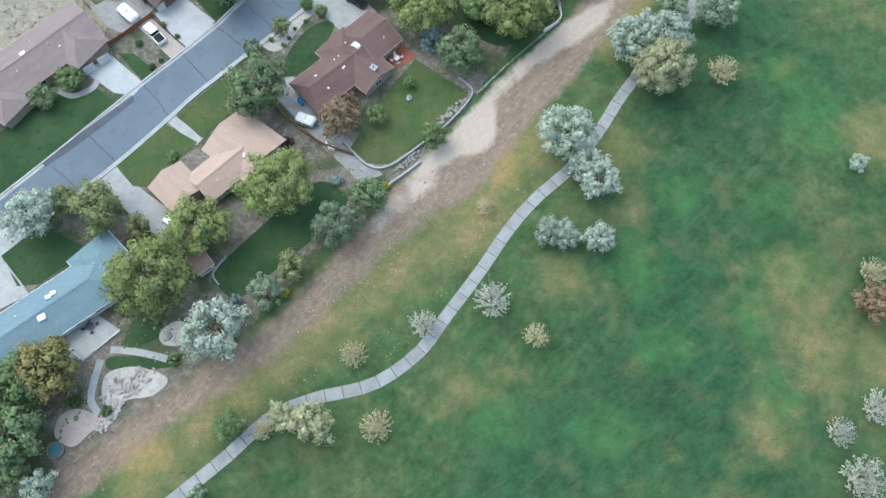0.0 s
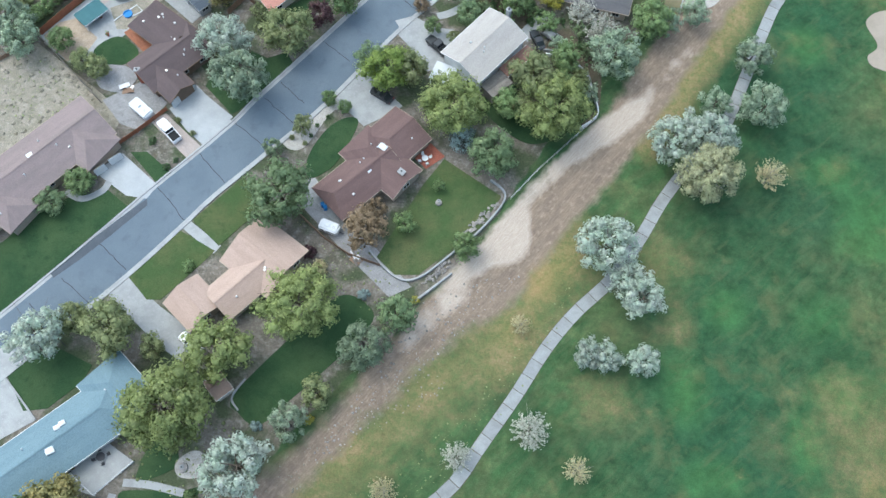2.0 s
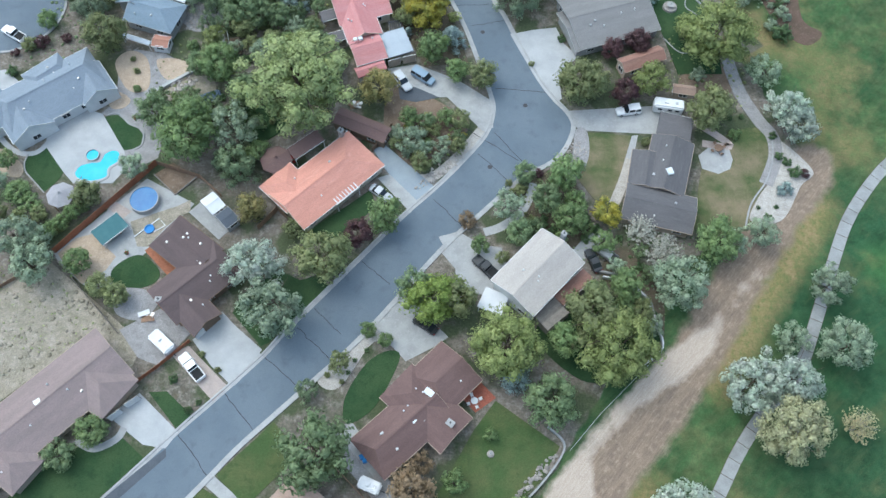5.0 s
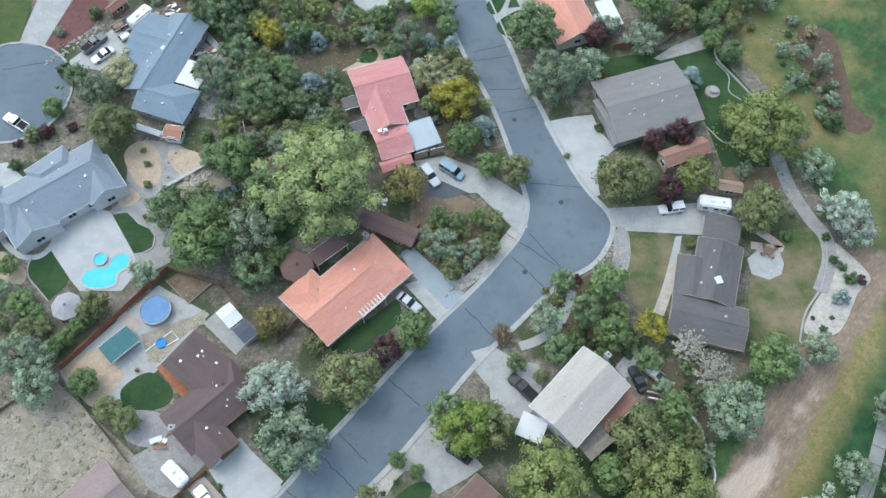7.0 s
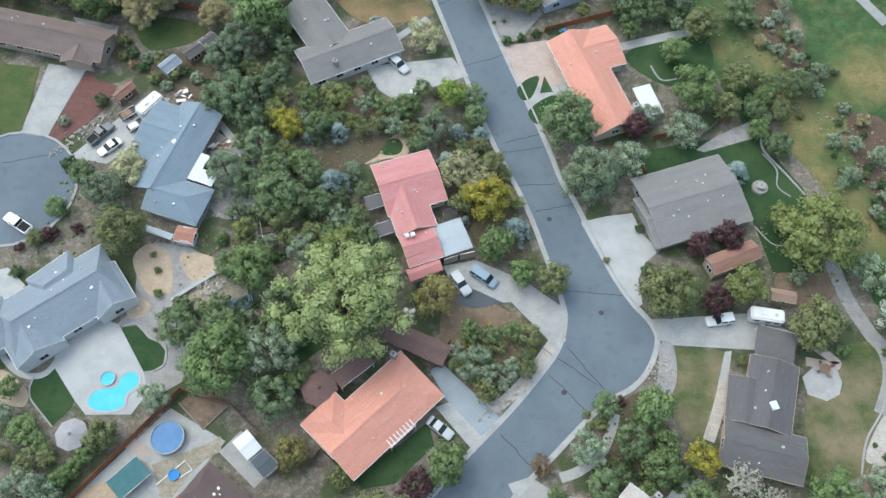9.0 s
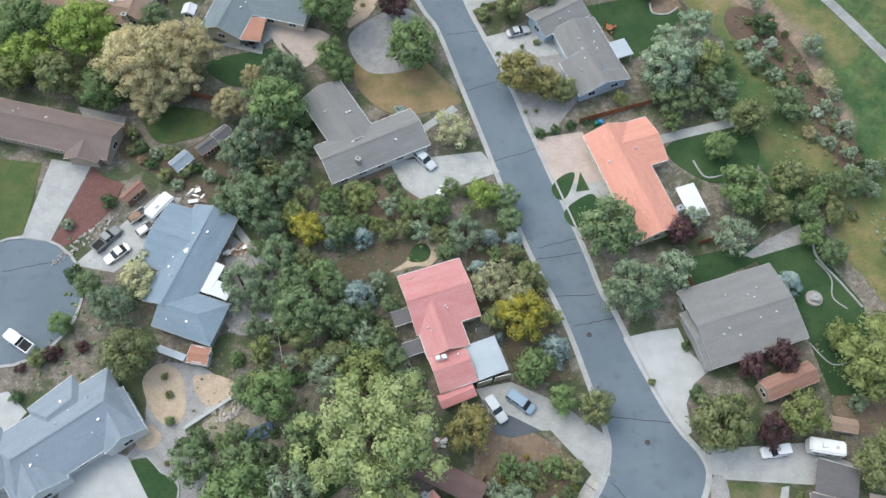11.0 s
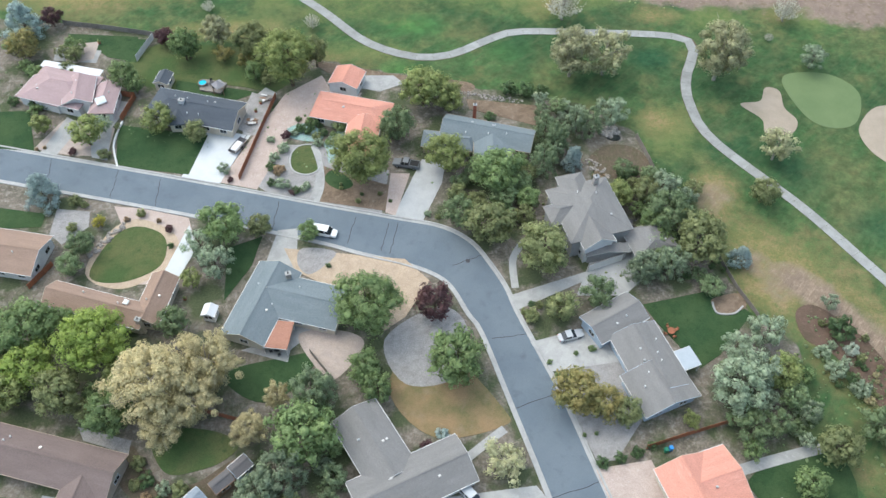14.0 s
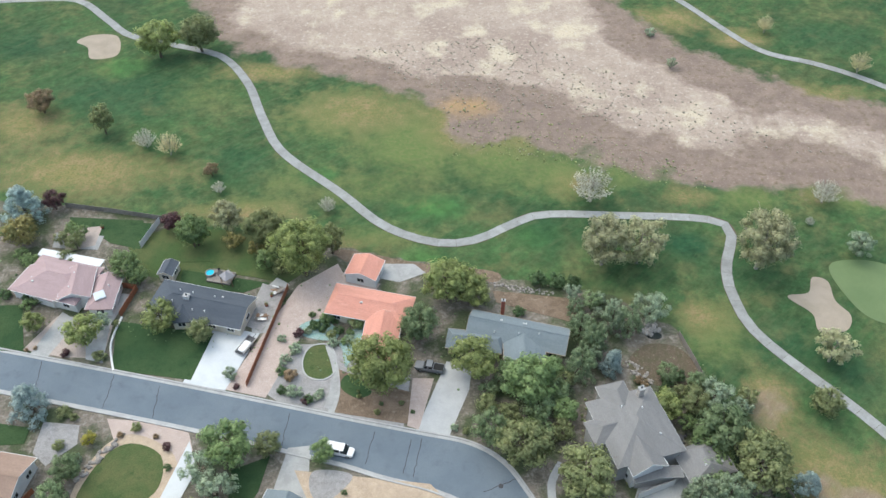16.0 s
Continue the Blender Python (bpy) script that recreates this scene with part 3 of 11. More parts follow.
def garage_door(h, x, y, turn, width=4.9, height=2.15, material="white"):
    at = pose(x - h.location.x, y - h.location.y, 0, 0, 0, turn)
    d = part("garage_door", boxed(0, 0, 0, width, 0.12, height), "grey_wood" if material == "white" else "white", h, "", at)
    for i in range(4):
        part("door_panel", boxed(0, 0, 0.03 + i * (height - 0.03) / 4, width - 0.06, 0.17, (height - 0.03) / 4 - 0.03), material, d)


def cover(name, x, y, length, width, turn, z, material, label, posts=True, thick=0.16, slats=0, category="patio cover"):
    """A flat roof on posts."""
    c = thing(name, x, y, 0, turn, label, category)
    if slats:
        for i in range(slats):
            part("slat", boxed((i + 0.5) * length / slats - length / 2, 0, z, 0.16, width, 0.14), material, c)
        for s in (-1, 1):
            part("beam", boxed(0, s * (width / 2 - 0.2), z - 0.2, length, 0.15, 0.196), material, c)
    else:
        part("roof_sheet", boxed(0, 0, z - thick, length, width, thick, bevel=0.03), material, c)
        for s in (-1, 1):
            part("fascia", boxed(0, s * (width / 2 + 0.03), z - thick - 0.06, length, 0.05, thick + 0.04), "white", c)
    if posts:
        for sx in (-1, 1):
            for sy in (-1, 1):
                part("post", boxed(sx * (length / 2 - 0.2), sy * (width / 2 - 0.2), 0, 0.12, 0.12, z - (0.2 if slats else thick)), "white" if material != "wood" else "wood", c)
    return c


# ---------------------------------------------------------------- fences, walls, rocks
def fence(label, pts, h=1.8, material="wood", name="fence"):
    f = thing(name, *pts[0], 0, 0, label, "fence")
    post = bpy.data.meshes.new("post")
    box(bmesh.new(), 0, 0, 0, 0.12, 0.12, h + 0.1).to_mesh(post)
    post.materials.append(M[material])
    for a, b in zip(pts, pts[1:]):
        d = math.dist(a, b)
        n = max(1, round(d / 2.4))
        turn = math.degrees(math.atan2(b[1] - a[1], b[0] - a[0]))
        bm = bmesh.new()
        k = max(3, round(d / n / 0.3))
        edge = [(i * d / n / k, 0.02 * (i % 2)) for i in range(k + 1)]
        prism(bm, edge + [(u, v - 0.035) for u, v in edge[::-1]], 0.05, h)
        panel = bpy.data.meshes.new("panel")
        bm.to_mesh(panel)
        panel.materials.append(M[material])
        for i in range(n):
            p = Vector(a).lerp(Vector(b), i / n) - Vector(pts[0])
            linked("post", post, f, "", pose(p.x, p.y, 0, 0, 0, turn))
            linked("panel", panel, f, "", pose(p.x, p.y, 0, 0, 0, turn))
        for z in (0.35, h - 0.35):
            o = Vector(a) - Vector(pts[0])
            part("rail", boxed(d / 2, 0.05, z, d, 0.05, 0.09), material, f, "", pose(o.x, o.y, 0, 0, 0, turn))
    return f


def rail_fence(label, pts, h=1.1, material="metal"):
    """Thin posts with two rails."""
    f = thing("rail_fence", *pts[0], 0, 0, label, "fence")
    for a, b in zip(pts, pts[1:]):
        d = math.dist(a, b)
        n = max(1, round(d / 2.6))
        turn = math.degrees(math.atan2(b[1] - a[1], b[0] - a[0]))
        o = Vector(a) - Vector(pts[0])
        for z in (h * 0.5, h - 0.06):
            part("rail", boxed(d / 2, 0, z, d, 0.06, 0.08), material, f, "", pose(o.x, o.y, 0, 0, 0, turn))
        for i in range(n + 1):
            p = Vector(a).lerp(Vector(b), i / n) - Vector(pts[0])
            part("post", boxed(0, 0, 0, 0.1, 0.1, h), material, f, "", pose(p.x, p.y, 0, 0, 0, turn))
    return f


def low_wall(label, pts, h=0.5, width=0.3, material="concrete", smooth=True):
    line = glide(pts, 6) if smooth and len(pts) > 2 else pts
    return tagged(link("garden_wall", ribbon(bmesh.new(), line, width, -0.1, h), material), label, "wall", kind="structure")


def blob_into(bm, x, y, z, rx, ry, rz, rnd, rough=0.22, level=1):
    made = bmesh.ops.create_icosphere(bm, subdivisions=level, radius=1.0)["verts"]
    turn = Matrix.Rotation(rnd.uniform(0, 6.3), 3, "Z")
    for v in made:
        v.co = turn @ Vector((v.co.x * rx, v.co.y * ry, v.co.z * rz)) * (1 + rnd.uniform(-rough, rough)) + Vector((x, y, z))


def boulder(x, y, r, label="rough grey boulder lying in a rock garden"):
    rnd = random.Random(round(x * 31 + y * 17))
    bm = bmesh.new()
    blob_into(bm, 0, 0, r * 0.3, r, r * 0.75, r * 0.6, rnd, 0.16, 2)
    ob = link("boulder", bm, "stone")
    ob.matrix_basis = pose(x, y, 0)
    tagged(ob, label, "boulder", "boulders")


def rocks(x, y, rx, ry, turn, n, size, label, material="stone"):
    """Loose stones too many to count."""
    rnd = random.Random(round(x * 11 + y * 5 + n))
    bm = bmesh.new()
    c, s = math.cos(radians(turn)), math.sin(radians(turn))
    for i in range(n):
        a, q = rnd.uniform(0, 6.283), math.sqrt(rnd.random())
        u, v = rx * q * math.cos(a), ry * q * math.sin(a)
        r = size * rnd.uniform(0.5, 1.3)
        blob_into(bm, u * c - v * s, u * s + v * c, r * 0.25, r, r * rnd.uniform(0.6, 1), r * 0.6, rnd)
    ob = link("stones", bm, material)
    ob.matrix_basis = pose(x, y, 0.05)
    tagged(ob, label, "stones", kind="stuff")


# ---------------------------------------------------------------- trees and shrubs
PUFF = []  # the outward direction at each vertex of the crown being built


def mesh_of(name, verts, faces, material):
    """A crown; its leaves share the rounded shading of the clump that they belong to."""
    me = bpy.data.meshes.new(name)
    me.from_pydata(verts, [], faces)
    me.materials.append(M[material])
    me.update()
    me.polygons.foreach_set("use_smooth", [True] * len(me.polygons))
    me.normals_split_custom_set_from_vertices(PUFF)
    PUFF.clear()
    return me


def leaf_card(verts, faces, p, out, size, rnd, puff=None):
    """One small folded spray of leaves at p, facing out."""
    out = (out + Vector((rnd.gauss(0, 0.38), rnd.gauss(0, 0.38), rnd.gauss(0, 0.38) + 0.3))).normalized()
    u = out.orthogonal().normalized()
    u.rotate(Matrix.Rotation(rnd.uniform(0, 6.283), 3, out))
    w = out.cross(u)
    s = size * rnd.uniform(0.6, 1.35)
    k = len(verts)
    soft = (out * 0.45 + (puff or out) + Vector((0, 0, 0.15))).normalized()
    PUFF.extend([soft] * 4)
    verts += [tuple(p - u * s), tuple(p - w * s * 0.5 + out * s * 0.25), tuple(p + u * s - out * s * 0.15), tuple(p + w * s * 0.5 + out * s * 0.2)]
    faces += [(k, k + 1, k + 2), (k, k + 2, k + 3)]


ICO = bmesh.new()
bmesh.ops.create_icosphere(ICO, subdivisions=1, radius=1.0)
ICO_V, ICO_F = [v.co.copy() for v in ICO.verts], [[v.index for v in f.verts] for f in ICO.faces]
ICO.free()


def core(verts, faces, p, r, rnd, flat=0.85):
    k = len(verts)
    for v in ICO_V:
        verts.append(tuple(p + Vector((v.x, v.y, v.z * flat)) * r * rnd.uniform(0.8, 1.12)))
        PUFF.append(v.normalized())
    faces += [tuple(k + i for i in f) for f in ICO_F]


def limbs(rnd, height, spread, base, n, thick, material_sides=6):
    """A tapered, slightly bent trunk with limbs that reach into the crown."""
    bm = bmesh.new()
    p, r = Vector((0, 0, 0)), thick
    joints = []
    for i in range(4):
        q = p + Vector((rnd.gauss(0, 0.12), rnd.gauss(0, 0.12), height * 0.8 / 4))
        tube(bm, p, q, r, r * 0.78, 8)
        p, r = q, r * 0.78
        joints.append((q.copy(), r))
    for i in range(n):
        o, r0 = joints[rnd.randrange(1, 4) if base < 0.5 else 3]
        a = i * math.tau / n + rnd.uniform(-0.3, 0.3)
        e = Vector((math.cos(a) * spread * rnd.uniform(0.5, 0.85), math.sin(a) * spread * rnd.uniform(0.5, 0.85), height * rnd.uniform(0.55, 0.9)))
        m = o.lerp(e, 0.5) + Vector((0, 0, 0.3))
        tube(bm, o, m, r0 * 0.6, r0 * 0.4, material_sides)
        tube(bm, m, e, r0 * 0.4, r0 * 0.12, material_sides)
        f = e + Vector((rnd.gauss(0, 0.8), rnd.gauss(0, 0.8), rnd.uniform(0.2, 0.9)))
        tube(bm, m.lerp(e, 0.5), f, r0 * 0.25, r0 * 0.08, 5)
    return bm


def crown_round(rnd, R, H, low, clumps, per, size, squeeze=1.0, loose=0.0, taper=0.0):
    """Clumps of sprays over an uneven dome."""
    verts, faces = [], []
    mid, half = (H + low) / 2, (H - low) / 2
    lobes = [(rnd.uniform(0, 6.283), rnd.uniform(0.82, 1.12)) for _ in range(5)]
    for i in range(clumps):
        z = 1 - 2 * (i + 0.5) / clumps
        a = i * 2.39996 + rnd.uniform(-0.5, 0.5)
        lobe = sum(k * (0.05 + max(0, math.cos(a - b)) ** 2) for b, k in lobes) / sum(0.05 + max(0, math.cos(a - b)) ** 2 for b, k in lobes)
        q = rnd.uniform(0.45, 0.9) * lobe + loose * rnd.uniform(-0.25, 0.22)
        ring = math.sqrt(max(0.04, 1 - z * z * 0.85)) if not taper else 1.08 - taper * (z + 1) / 2
        c = Vector((math.cos(a) * ring * q * R, math.sin(a) * ring * q * R * squeeze, mid + z * half * (0.72 + 0.2 * taper)))
        r = R * (1 - 0.45 * taper * (z + 1) / 2) * rnd.uniform(0.22, 0.38) * (1 - 0.3 * loose) * (34 / max(clumps, 34)) ** 0.3
        core(verts, faces, c, r * 0.52, rnd)
        whole = Vector((c.x / R, c.y / R, (c.z - mid) / half)).normalized()
        for j in range(per):
            d = Vector((rnd.gauss(0, 1), rnd.gauss(0, 1), rnd.gauss(0, 1) + 0.35)).normalized()
            leaf_card(verts, faces, c + Vector((d.x, d.y, d.z * 0.8)) * r * rnd.uniform(0.68, 1.12), d, size, rnd, d + whole * 0.5)
    return verts, faces


def crown_wisps(rnd, R, H, low, n, size):
    """Thin upright twigs with sparse sprays, as of a dry or dying tree."""
    verts, faces = [], []
    for i in range(n):
        a, q = rnd.uniform(0, 6.283), math.sqrt(rnd.random())
        tip = Vector((math.cos(a) * R * q, math.sin(a) * R * q, low + (H - low) * (1 - 0.55 * q * q) * rnd.uniform(0.75, 1)))
        root = Vector((tip.x * 0.25, tip.y * 0.25, low * 0.7))
        for s in range(9):
            p = root.lerp(tip, 0.35 + 0.65 * s / 8) + Vector((rnd.gauss(0, 0.12), rnd.gauss(0, 0.12), rnd.gauss(0, 0.12)))
            leaf_card(verts, faces, p, Vector((p.x, p.y, R)).normalized(), size, rnd)
    return verts, faces


# kind: object name, category, foliage, form, bark, label
TREE = {
    "green": ("deciduous_tree", "tree", "green", "round", "bark", "broad leafy green tree with a dense rounded crown"),
    "dark": ("deciduous_tree", "tree", "dark", "round", "bark", "dark green leafy tree with a dense uneven crown"),
    "olive": ("deciduous_tree", "tree", "olive", "round", "bark", "dull olive-green tree with a fine rounded crown"),
    "bright": ("deciduous_tree", "tree", "bright", "round", "bark", "bright yellow-green tree with fresh leaves"),
    "lime": ("deciduous_tree", "tree", "lime", "round", "bark", "yellowish green leafy tree with a rounded crown"),
    "yellow": ("deciduous_tree", "tree", "yellow", "round", "bark", "tree turning yellow in early autumn"),
    "gold": ("deciduous_tree", "tree", "gold", "loose", "pale_bark", "sparse tree with pale gold leaves and light limbs"),
    "autumn": ("deciduous_tree", "tree", "autumn", "round", "bark", "leafy tree turning brown-yellow in autumn"),
    "rust": ("deciduous_tree", "tree", "rust", "round", "bark", "rust-brown tree with drying leaves"),
    "silver": ("olive_tree", "tree", "silver", "loose", "bark", "silvery grey-leaved tree with loose clumps"),
    "sage": ("olive_tree", "tree", "sage", "loose", "bark", "grey-green tree with soft feathery foliage"),
    "pale": ("willow_tree", "tree", "pale", "big", "pale_bark", "large pale straw-green tree with feathery foliage"),
    "cottonwood": ("cottonwood_tree", "tree", "poplar", "big", "bark", "very large spreading green cottonwood tree"),
    "spruce": ("blue_spruce", "tree", "spruce", "cone", "bark", "blue spruce with tiers of silvery-blue boughs"),
    "pine": ("pine_tree", "tree", "pine", "pine", "bark", "green pine with broad tiers of boughs"),
    "sagepine": ("pine_tree", "tree", "mist", "pine", "bark", "grey-green conifer with soft tiered boughs"),
    "plum": ("plum_tree", "tree", "plum", "round", "bark", "small dark purple-leaved plum tree"),
    "tan": ("dry_tree", "tree", "tan", "wisps", "pale_bark", "small dry tan tree with bare twigs"),
    "ash": ("bare_tree", "tree", "ash", "wisps", "pale_bark", "pale grey nearly bare tree"),
    "column": ("arborvitae", "tree", "green", "column", "bark", "narrow clipped green arborvitae"),
    "shrub": ("shrub", "shrub", "green", "shrub", "bark", "rounded green garden shrub"),
    "darkshrub": ("shrub", "shrub", "juniper", "shrub", "bark", "dark green spreading juniper shrub"),
    "oliveshrub": ("shrub", "shrub", "olive", "shrub", "bark", "loose olive-green garden shrub in soil"),
    "plumshrub": ("shrub", "shrub", "plum", "shrub", "bark", "low dark purple-leaved garden shrub"),
    "sageshrub": ("shrub", "shrub", "sage", "shrub", "bark", "loose grey-green sagebrush shrub"),
    "silvershrub": ("shrub", "shrub", "silver", "shrub", "bark", "pale silvery shrub in dry ground"),
    "yellowshrub": ("shrub", "shrub", "yellow", "shrub", "bark", "small yellow-green flowering garden shrub"),
    "bluespruceshrub": ("dwarf_spruce", "shrub", "spruce", "shrub", "bark", "low blue spruce shrub"),
    "tanshrub": ("dry_shrub", "shrub", "tan", "shrub", "pale_bark", "dry tan shrub with thin twigs"),
    "rustshrub": ("shrub", "shrub", "rust", "shrub", "bark", "small reddish-brown leafy garden shrub"),
}
MADE = {}


def tree_made(kind, variant, size):
    """The first tree of a kind: a crown of radius 4 m, 8 m high (shrubs: 1 m and 1.5 m)."""
    name, category, hue, form, bark, label = TREE[kind]
    rnd = random.Random(len(kind) * 100 + variant * 7 + size * 31 + sum(map(ord, kind)))
    t = tagged(new(name), label, category, "shrubs" if form == "shrub" else "trees")
    R, H = (1.0, 1.5) if form == "shrub" else (4.0, 8.0)
    if form == "round":
        v, f = crown_round(rnd, R, H, 1.6, (22, 32, 52, 90)[size], (34, 48, 62, 80)[size], (0.36, 0.28, 0.215, 0.145)[size], rnd.uniform(0.82, 1), 0.25)
        wood = limbs(rnd, H * 0.85, R, 0.3, 6, 0.26)
    elif form == "loose":
        v, f = crown_round(rnd, R, H, 1.4, (26, 36, 56, 90)[size], (30, 42, 54, 76)[size], (0.34, 0.26, 0.195, 0.14)[size], rnd.uniform(0.75, 1), 0.9)
        wood = limbs(rnd, H * 0.9, R, 0.3, 8, 0.24)
    elif form == "big":
        v, f = crown_round(rnd, R, H, 1.6, 110, 130, 0.11, 0.9, 1.0)
        wood = limbs(rnd, H * 0.85, R, 0.3, 8, 0.3)
    elif form == "cone":
        v, f = crown_round(rnd, R, H, 0.3, (40, 60, 84, 84)[size], (38, 46, 56, 56)[size], (0.26, 0.2, 0.155, 0.155)[size], 1.0, 0.2, 0.85)
        wood = tube(bmesh.new(), (0, 0, 0), (0, 0, H * 0.92), 0.28, 0.04)
    elif form == "pine":
        v, f = crown_round(rnd, R, H, 0.7, (36, 54, 76, 84)[size], (38, 46, 58, 60)[size], (0.28, 0.22, 0.175, 0.17)[size], 1.0, 0.6, 0.4)
        wood = tube(bmesh.new(), (0, 0, 0), (0, 0, H * 0.92), 0.28, 0.05)
    elif form == "wisps":
        v, f = crown_wisps(rnd, R, H, 1.6, 110, 0.24)
        wood = limbs(rnd, H * 0.9, R, 0.2, 11, 0.22)
    elif form == "column":
        v, f = crown_round(rnd, R, H, 0.2, 30, 50, 0.3)
        wood = tube(bmesh.new(), (0, 0, 0), (0, 0, H * 0.8), 0.2, 0.05)
    else:
        v, f = crown_round(rnd, R, H, 0.0, 14, 36, 0.125, rnd.uniform(0.85, 1))
        wood = tube(bmesh.new(), (0, 0, 0), (0, 0, H * 0.7), 0.08, 0.03)
    part("trunk" if form != "shrub" else "stem", wood, bark, t)
    linked("crown", mesh_of("crown", v, f, "leaf_" + hue), t)
    return t


def tree(kind, x, y, r, h, label=""):
    form = TREE[kind][3]
    R, H = (1.0, 1.5) if form == "shrub" else (4.0, 8.0)
    variant = int(abs(x * 3 + y * 7)) % (3 if form in ("round", "loose") else 2)
    m = Matrix.Translation((x, y, 0)) @ Matrix.Rotation(x * 12.9 + y * 4.1, 4, "Z") @ Matrix.Diagonal((r / R, r / R, h / H, 1))
    size = 0 if r < 2.5 else 1 if r < 4.4 else 2 if r < 6.6 else 3
    if form not in ("round", "loose", "cone", "pine"):
        size = 0
    first = MADE.get((kind, variant, size))
    if first is None:
        ob = MADE[kind, variant, size] = tree_made(kind, variant, size)
        ob.matrix_basis = m
    else:
        s = first.scale
        ob = copy_thing(first, m @ Matrix.Diagonal((1 / s.x, 1 / s.y, 1 / s.z, 1)))
    if label:
        tagged(ob, label)
    return ob


# ---------------------------------------------------------------- vehicles
def loft(sections):
    """A skin through rings of points."""
    bm = bmesh.new()
    rows = [[bm.verts.new(p) for p in s] for s in sections]
    for a, b in zip(rows, rows[1:]):
        for i in range(len(a)):
            bm.faces.new((a[i - 1], a[i], b[i], b[i - 1]))
    bm.faces.new(rows[0][::-1])
    bm.faces.new(rows[-1])
    bmesh.ops.recalc_face_normals(bm, faces=bm.faces)
    return bm


def ring(x, half, z0, z1, bulge=0.9):
    """A cross-section of a car's body."""
    return [(x, -half * 0.94, z0), (x, half * 0.94, z0), (x, half, z0 + (z1 - z0) * 0.5), (x, half * bulge, z1), (x, -half * bulge, z1), (x, -half, z0 + (z1 - z0) * 0.5)]


CARS = {"sedan": (4.7, 1.8, 1.45, 0.85), "suv": (4.8, 1.9, 1.75, 1.0), "pickup": (5.7, 2.0, 1.85, 1.08), "van": (5.0, 1.95, 1.9, 1.05)}


def car(form, x, y, turn, paint, label):
    L, W, H, belt = CARS[form]
    c = thing("pickup_truck" if form == "pickup" else form + "_car" if form != "van" else "van", x, y, 0.03, turn, label, "truck" if form == "pickup" else "car" if form != "van" else "van")
    p = "paint_" + paint
    a, w = L / 2, W / 2
    nose = belt * 0.86
    part("body", loft([ring(-a, w * 0.86, 0.4, belt * 0.85), ring(-a + 0.25, w * 0.97, 0.28, belt), ring(a * 0.2, w, 0.26, belt), ring(a * 0.45, w, 0.26, belt * 0.97), ring(a - 0.35, w * 0.95, 0.28, nose), ring(a, w * 0.8, 0.4, nose * 0.85)]), p, c)
    lo, hi = {"sedan": (-a * 0.72, a * 0.38), "suv": (-a * 0.95, a * 0.36), "pickup": (-a * 0.22, a * 0.42), "van": (-a * 0.96, a * 0.6)}[form]
    back, front = {"sedan": (0.75, 0.8), "suv": (0.2, 0.75), "pickup": (0.15, 0.6), "van": (0.12, 0.7)}[form]
    t = w * 0.78
    cab = [[(lo, -w * 0.86, belt - 0.02), (lo, w * 0.86, belt - 0.02), (lo + back, t, H - 0.06), (lo + back, -t, H - 0.06)], [(hi, -w * 0.86, belt - 0.02), (hi, w * 0.86, belt - 0.02), (hi - front, t, H - 0.06), (hi - front, -t, H - 0.06)]]
    part("cabin_glass", loft(cab), "glass", c, "dark tinted windows")
    part("roof_panel", boxed((lo + back + hi - front) / 2, 0, H - 0.075, hi - front - lo - back + 0.1, 2 * t + 0.06, 0.075, bevel=0.03), p, c)
    for s in (-1, 1):
        for u in {"sedan": (0.0,), "suv": (-0.45, 0.1), "pickup": (0.08,), "van": (-0.5, 0.1)}[form]:
            part("pillar", boxed(u * a, s * (w * 0.83), belt - 0.03, 0.14, 0.1, H - belt - 0.05), p, c)
        part("headlight", boxed(a - 0.14, s * w * 0.62, nose * 0.68, 0.2, 0.36, 0.16, bevel=0.03), "solar_light", c)
        part("tail_light", boxed(-a + 0.1, s * w * 0.72, belt * 0.62, 0.16, 0.22, 0.26, bevel=0.03), "red_lamp", c)
        part("door_mirror", boxed(hi - front * 0.55, s * (w + 0.08), belt - 0.02, 0.14, 0.16, 0.16, bevel=0.03), p, c)
        for u in (-0.6, 0.62):
            y0 = s * (w - 0.2)
            y1 = s * (w - 0.0)
            ty = part("tyre", tube(bmesh.new(), (u * a, y0, 0.33), (u * a, y1, 0.33), 0.33, 0.33, 14), "rubber", c)
            part("rim", tube(bmesh.new(), (u * a, y1, 0.33), (u * a, y1 + s * 0.015, 0.33), 0.2, 0.18, 10), "metal", ty)
    if form == "pickup":
        part("bed_liner", boxed((-a + lo) / 2, 0, belt + 0.002, lo + a - 0.3, W * 0.78, 0.03), "rubber", c, "black bed liner")
        for s in (-1, 1):
            part("bed_rail", boxed((-a + lo) / 2, s * w * 0.86, belt - 0.02, lo + a - 0.1, 0.14, 0.14, bevel=0.03), p, c)
        part("tailgate", boxed(-a + 0.12, 0, belt - 0.05, 0.1, W * 0.8, 0.17, bevel=0.02), p, c)
    return c


